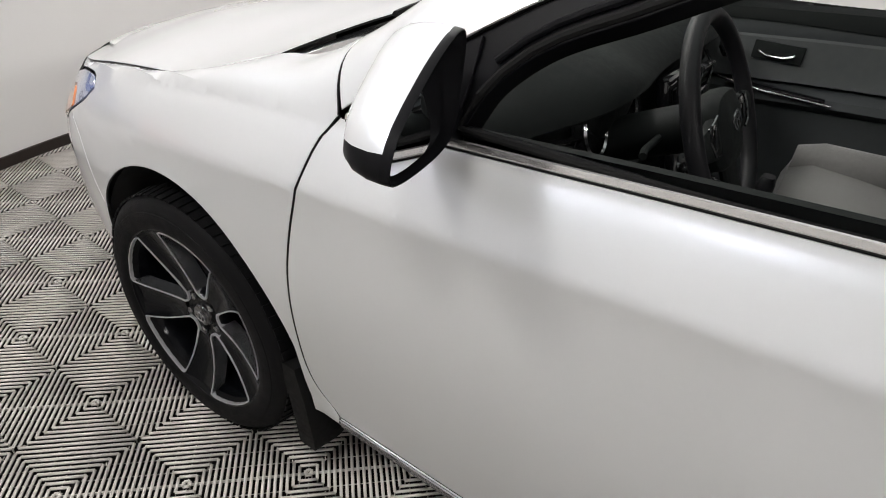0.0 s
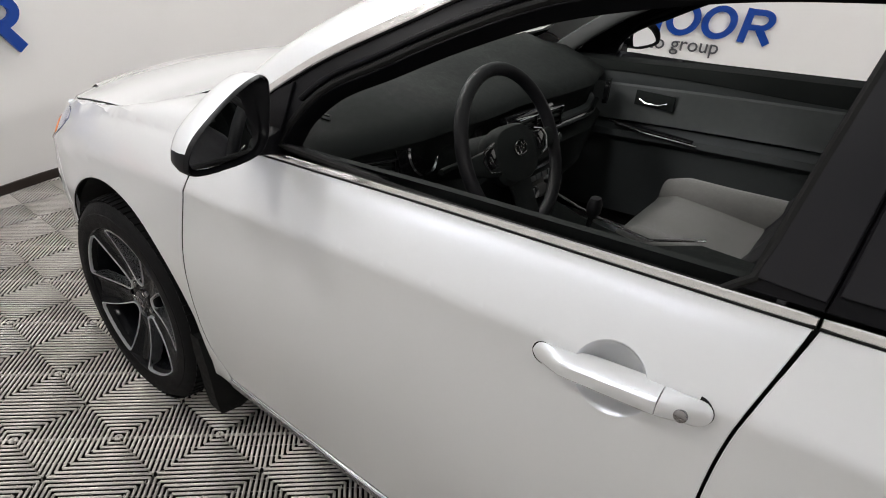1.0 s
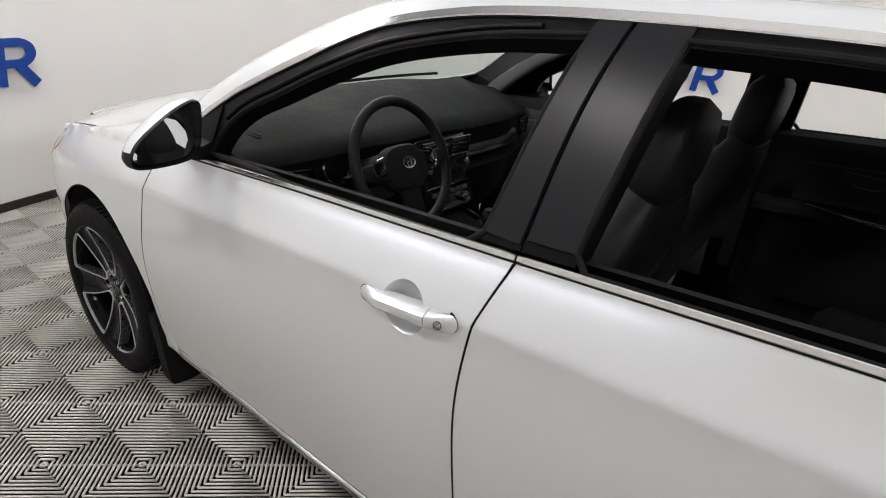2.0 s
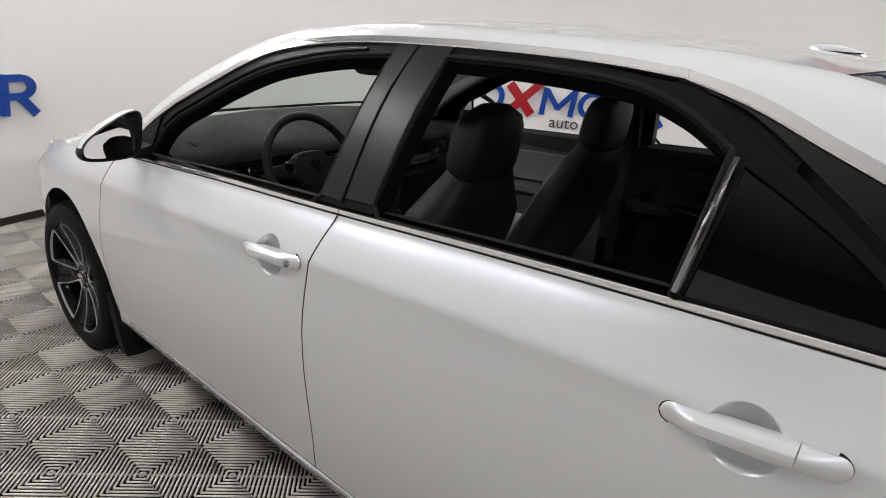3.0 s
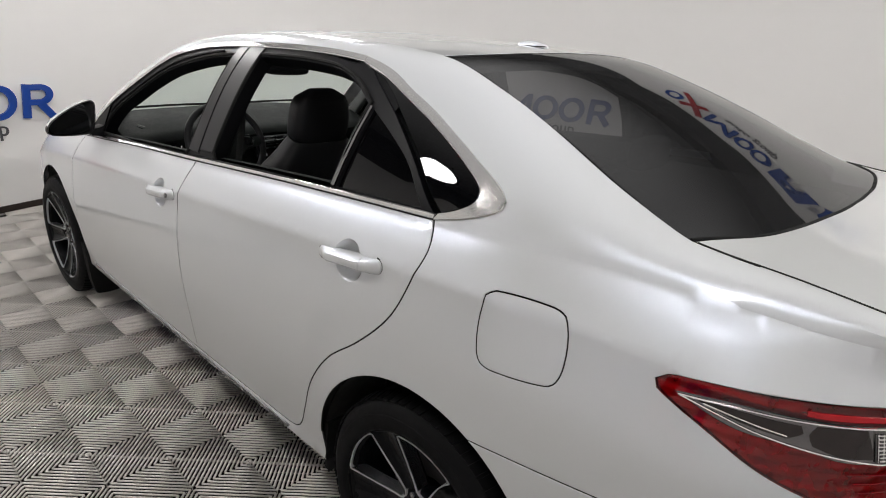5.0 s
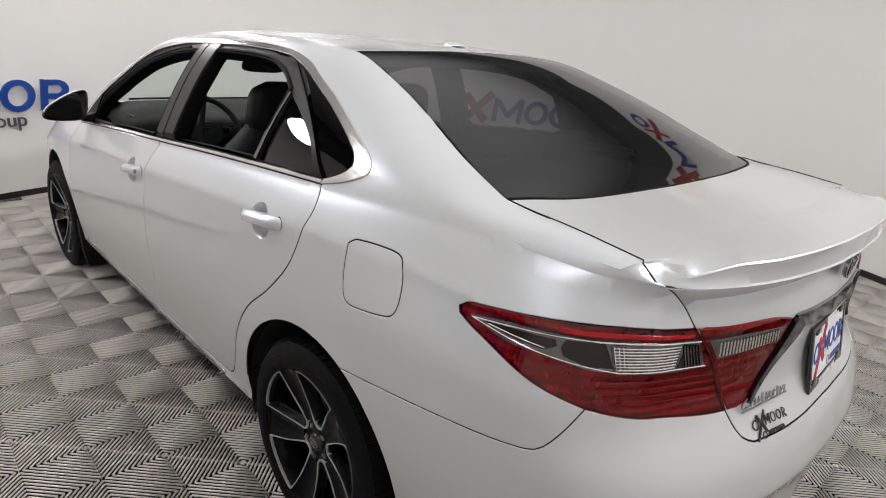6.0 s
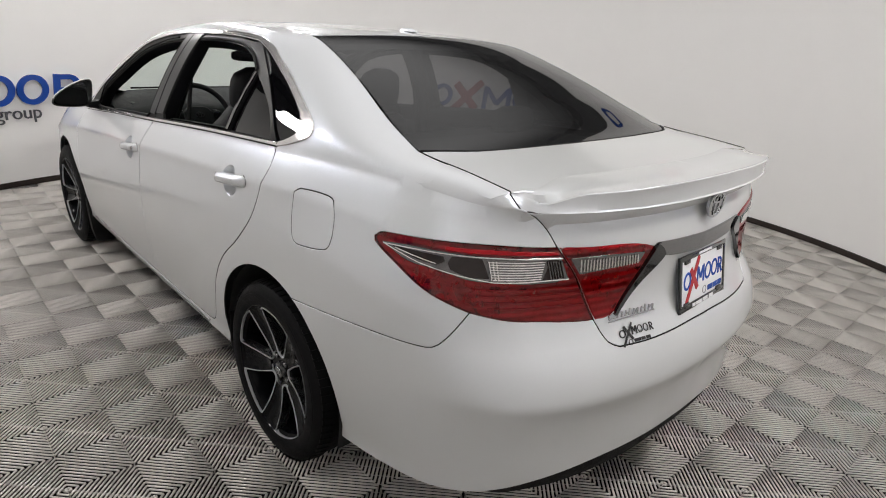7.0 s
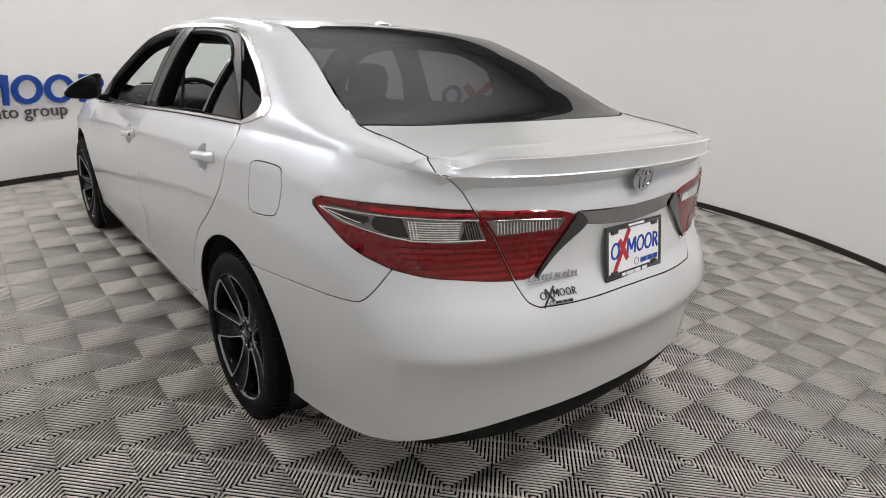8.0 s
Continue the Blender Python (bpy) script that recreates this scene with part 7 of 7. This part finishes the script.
for side in (0, 1):
    put = mirrored if side else (lambda b: b)
    for x0, x1, sx in ((0.50, 1.55, 0), (1.66, 2.42, 1)):
        xs = np.linspace(x0, x1, 16)
        rows = []
        for x in xs:
            zb = curve(x, BELT) + 0.012
            row = []
            for dz, d in ((0.0, 0.045), (-0.012, 0.075), (-0.05, 0.082), (-0.085, 0.085), (-0.10, 0.078), (-0.20, 0.075), (-0.235, 0.085), (-0.26, 0.135 - 0.02 * sx), (-0.285, 0.14 - 0.02 * sx), (-0.31, 0.10), (-0.45, 0.09), (-0.62, 0.08)):
                z = zb + dz
                yb = belt_point(x).y
                row.append(Vector((x, max(yb - 0.02, skin(*at(x, min(z, zb - 0.02))).y) + d if dz < -0.2 else yb - 0.0 + d, z)))
            rows.append(row)
        card = part("door_card", put(loft(rows, caps=False, loop=False)), VINYL if sx else CARD, car, "dark grey door trim")
        rows = []
        for x in np.linspace(x0 + 0.12, x1 - 0.06, 12):
            zb = curve(x, BELT) + 0.012
            yb = belt_point(x).y
            rows.append([Vector((x, yb + d, zb + dz)) for dz, d in ((-0.088, 0.083), (-0.096, 0.090), (-0.15, 0.087), (-0.205, 0.085), (-0.225, 0.09), (-0.23, 0.08))])
        part("door_insert", put(loft(rows, caps=False, loop=False)), VINYL if sx else VINYL_GREY, card, "grey door insert")
        rows = []
        for x in np.linspace(x0 + 0.01, x1 - 0.01, 14):
            zb, yb = curve(x, BELT) + 0.012, belt_point(x).y
            drop = -0.045 - 0.035 * smooth(x0 + 0.2, x1, x)
            rows.append([Vector((x, yb + d, zb + dz)) for dz, d in ((0.002, 0.040), (0.004, 0.052), (-0.010, 0.080), (drop + 0.006, 0.0885), (drop, 0.087), (drop - 0.002, 0.080))])
        part("door_cap", put(loft(rows, caps=False, loop=False)), VINYL, card, "black upper door trim")
        hx = x0 + 0.37 - 0.05 * sx
        zb, yb = curve(hx, BELT), belt_point(hx).y
        part("pull_cup", put(moved(box(-0.075, 0.075, -0.004, 0.006, -0.028, 0.028, 0.004), Matrix.Translation((hx, yb + 0.094, zb - 0.125)))), VINYL, card, "dark handle cup")
        part("inner_handle", put(tube([(hx - 0.055, yb + 0.102, zb - 0.128), (hx - 0.03, yb + 0.108, zb - 0.138), (hx + 0.02, yb + 0.108, zb - 0.138), (hx + 0.05, yb + 0.103, zb - 0.126)], 0.0042, 8)), SATIN_CHROME, card, "chrome inner handle")
        part("armrest_trim", put(tube([(hx - 0.15, yb + 0.13, zb - 0.225), (hx + 0.0, yb + 0.135, zb - 0.240), (hx + 0.20, yb + 0.135, zb - 0.243)], 0.0045, 8)), SATIN_CHROME, card, "bright armrest strip")
        part("switch_panel", put(moved(box(-0.15, 0.15, -0.028, 0.028, -0.004, 0.004, 0.003), Matrix.Translation((hx + 0.03, yb + 0.108, zb - 0.235)))), GLOSS_BLACK, card)
    # pillars, inside faces
    for pts, w in (([(0.45, 0.965), (0.52, 1.02), (0.66, 1.115), (0.85, 1.215), (1.05, 1.295), (1.25, 1.345)], 0.05), ([(1.60, 0.60), (1.60, 0.8), (1.61, 1.0), (1.625, 1.2), (1.64, 1.375)], 0.05), ([(2.30, 1.36), (2.45, 1.28), (2.60, 1.19), (2.70, 1.10)], 0.06)):
        rings_p = []
        for x, z in pts:
            p = skin(*at(x, z)) if z > curve(x, BELT) else belt_point(x) + Vector((0, 0, z - curve(x, BELT)))
            rings_p.append(ring(p + Vector((0, 0.062, -0.004)), (1, 0, 0), (0, 1, 0.0), w, 0.022, 14, 4))
        part("pillar_trim", put(loft(rings_p)), HEADLINER if pts[0][0] < 1 else VINYL, car, "grey pillar trim" if pts[0][0] < 1 else "dark pillar trim")
    # seat belt by the pillar
    part("seat_belt", put(loft([[Vector((1.63 + a, y, z)) for a in (-0.022, 0.022)] + [Vector((1.63 + a, y + 0.003, z)) for a in (0.022, -0.022)] for y, z in ((-0.655, 1.25), (-0.69, 1.0), (-0.72, 0.75), (-0.73, 0.5))])), VINYL, car, "dark seat belt")


def lining(x, y):
    p = top(x, y)
    return Vector((p.x, p.y, p.z - 0.035))


lin_l = [edge(x, 0.97) for x in (1.10, 1.4, 1.8, 2.2, 2.47)]
lin = outline([lin_l[0], *lin_l[1:]], [lin_l[-1], (2.52, 0.0), (2.47, -lin_l[-1][1])], both(lin_l), [(1.10, -lin_l[0][1]), (1.17, 0.0), lin_l[0]])
part("headliner", panel(lining, lin, step=0.08, gap=0, lip=0.02, chamfer=0.0), HEADLINER, car, "grey cloth headliner")
# roof side rails, inside
for side in (0, 1):
    put = mirrored if side else (lambda b: b)
    rings_p = []
    for x in np.linspace(1.05, 2.45, 12):
        p = flank(x, 0.88)
        rings_p.append(ring(Vector((x, p.y + 0.045, p.z - 0.035)), (0, 1, 0), (0, 0, 1), 0.045, 0.03, 12, 3))
    part("roof_rail_trim", put(loft(rings_p)), HEADLINER, car)

# inner lining of the rear pillars
for side in (0, 1):
    put = mirrored if side else (lambda b: b)
    line = outline([roof_edge(x, 0.97) for x in (2.45, 2.6, 2.75, 2.9, 3.05, 3.2)], [roof_edge(3.2, 0.97), (s_of_x(3.2), 1.03)], [(s_of_x(3.2), 1.03), (s_of_x(2.95), 1.03), (s_of_x(2.76), 1.03)], [(s_of_x(2.76), 1.03), at(2.72, 1.12), at(2.60, 1.20), at(2.45, 1.30), roof_edge(2.45, 0.97)])
    part("rear_pillar_trim", put(panel(skin, line, step=0.05, gap=0.0, lip=0.0, lift=-0.028)), VINYL, car, "dark rear pillar lining")

# interior mirror and visors
im = part("interior_mirror", moved(loft([ring((x, 0, 0), (0, 1, 0), (0, 0, 1), 0.115 * k, 0.032 * k, 24, 3.5) for x, k in ((-0.025, 0.6), (-0.012, 0.95), (0.006, 1.0), (0.012, 0.97))]), Matrix.Translation((0.90, -0.02, 1.272)) @ Matrix.Rotation(radians(-18), 4, "Z")), GLOSS_BLACK, car, "black interior mirror")
part("mirror_stem", tube([(0.885, 0.0, 1.275), (0.86, 0.0, 1.30), (0.885, 0.0, 1.312)], 0.010, 8), GLOSS_BLACK, im)
for y in (-0.33, 0.33):
    part("sun_visor", moved(box(-0.075, 0.075, -0.19, 0.19, -0.008, 0.008, 0.006), Matrix.Translation((1.145, y, 1.345)) @ Matrix.Rotation(radians(-14), 4, "Y")), HEADLINER, car, "grey sun visor")
# wipers
for y0, y1 in ((-0.55, 0.02), (-0.02, 0.50)):
    pts = [Vector((0.245 + 0.10 * (abs((y0 + (y1 - y0) * u)) / 0.6) ** 2, y0 + (y1 - y0) * u, 0)) for u in np.linspace(0, 1, 8)]
    part("wiper", tube([Vector((p.x, p.y, top(p.x, p.y).z + 0.012)) for p in pts], 0.006, 6), RUBBER, car, "black wiper blade")

# ---- the floor's tiles ----
PITCH, TURN_F, OX, OY = 0.20178, -0.92, 0.1313, -1.0612
RIBS = 20


def tile_mesh():
    """Four squares of raised, rounded diagonal ribs on low cross webs, each square turned against its neighbours."""
    bm = bmesh.new()
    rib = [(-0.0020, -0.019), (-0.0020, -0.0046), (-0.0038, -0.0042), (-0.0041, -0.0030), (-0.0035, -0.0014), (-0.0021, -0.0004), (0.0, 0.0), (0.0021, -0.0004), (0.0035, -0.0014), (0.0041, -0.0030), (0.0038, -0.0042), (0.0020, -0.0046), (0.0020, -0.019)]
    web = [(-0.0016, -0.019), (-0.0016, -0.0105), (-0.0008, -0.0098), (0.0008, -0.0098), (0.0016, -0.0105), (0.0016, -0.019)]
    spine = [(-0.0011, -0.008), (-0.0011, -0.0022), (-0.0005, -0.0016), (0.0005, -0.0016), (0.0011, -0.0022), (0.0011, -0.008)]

    def cut(c, sgn):
        # where the diagonal line x*sgn - y = c crosses the square [0, P]
        pts = []
        P = PITCH - 0.0008
        for x in (0.0004, P):
            y = sgn * x - c
            if 0.0004 <= y <= P:
                pts.append((x, y))
        for y in (0.0004, P):
            x = (y + c) * sgn
            if 0.0004 < x < P:
                pts.append((x, y))
        return (min(pts), max(pts)) if len(pts) >= 2 else None

    def bar_along(seg, o, prof, shade_below):
        (x0, y0), (x1, y1) = seg
        d = Vector((x1 - x0, y1 - y0)).normalized()
        n = Vector((-d.y, d.x))
        a, b = Vector((x0, y0)) + o, Vector((x1, y1)) + o
        ends = [[bm.verts.new((p.x + n.x * q, p.y + n.y * q, z)) for q, z in prof] for p in (a, b)]
        for k in range(len(prof) - 1):
            f = bm.faces.new((ends[0][k], ends[1][k], ends[1][k + 1], ends[0][k + 1]))
            f.smooth = True
            # deep flanks take the near-black: the grooves' shade is painted in
            f.material_index = 1 if min(prof[k][1], prof[k + 1][1]) < shade_below else 0
        for e in (ends[0], ends[1][::-1]):
            bm.faces.new(e)

    for i in (-1, 0):
        for j in (-1, 0):
            sgn = 1 if (i + j) % 2 else -1
            o = Vector((i * PITCH, j * PITCH))
            for count, way, prof, shade_below in ((RIBS, sgn, rib, -0.005), (7, -sgn, web, -0.012), (1 if sgn < 0 else 0, -sgn, spine, -0.012)):
                for k in range(count):
                    u = (k + 0.5) / count
                    c = (2 * u - 1) * PITCH if way == 1 else -(2 * u) * PITCH
                    seg = cut(c, way)
                    if seg and math.dist(*seg) > 0.004:
                        bar_along(seg, o, prof, shade_below)
    bmesh.ops.recalc_face_normals(bm, faces=bm.faces[:])
    me = bpy.data.meshes.new("tile")
    bm.to_mesh(me)
    bm.free()
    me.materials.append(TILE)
    me.materials.append(BED_AND_SHADE)
    return me


tile_data = tile_mesh()
turn = Matrix.Rotation(radians(TURN_F), 4, "Z")
for i in range(-14, 26):
    for j in range(-14, 26):
        p = turn @ Vector((2 * i * PITCH, 2 * j * PITCH, 0)) + Vector((OX, OY, 0))
        if math.hypot(p.x - CX, p.y - CY) < RADIUS + 0.10:
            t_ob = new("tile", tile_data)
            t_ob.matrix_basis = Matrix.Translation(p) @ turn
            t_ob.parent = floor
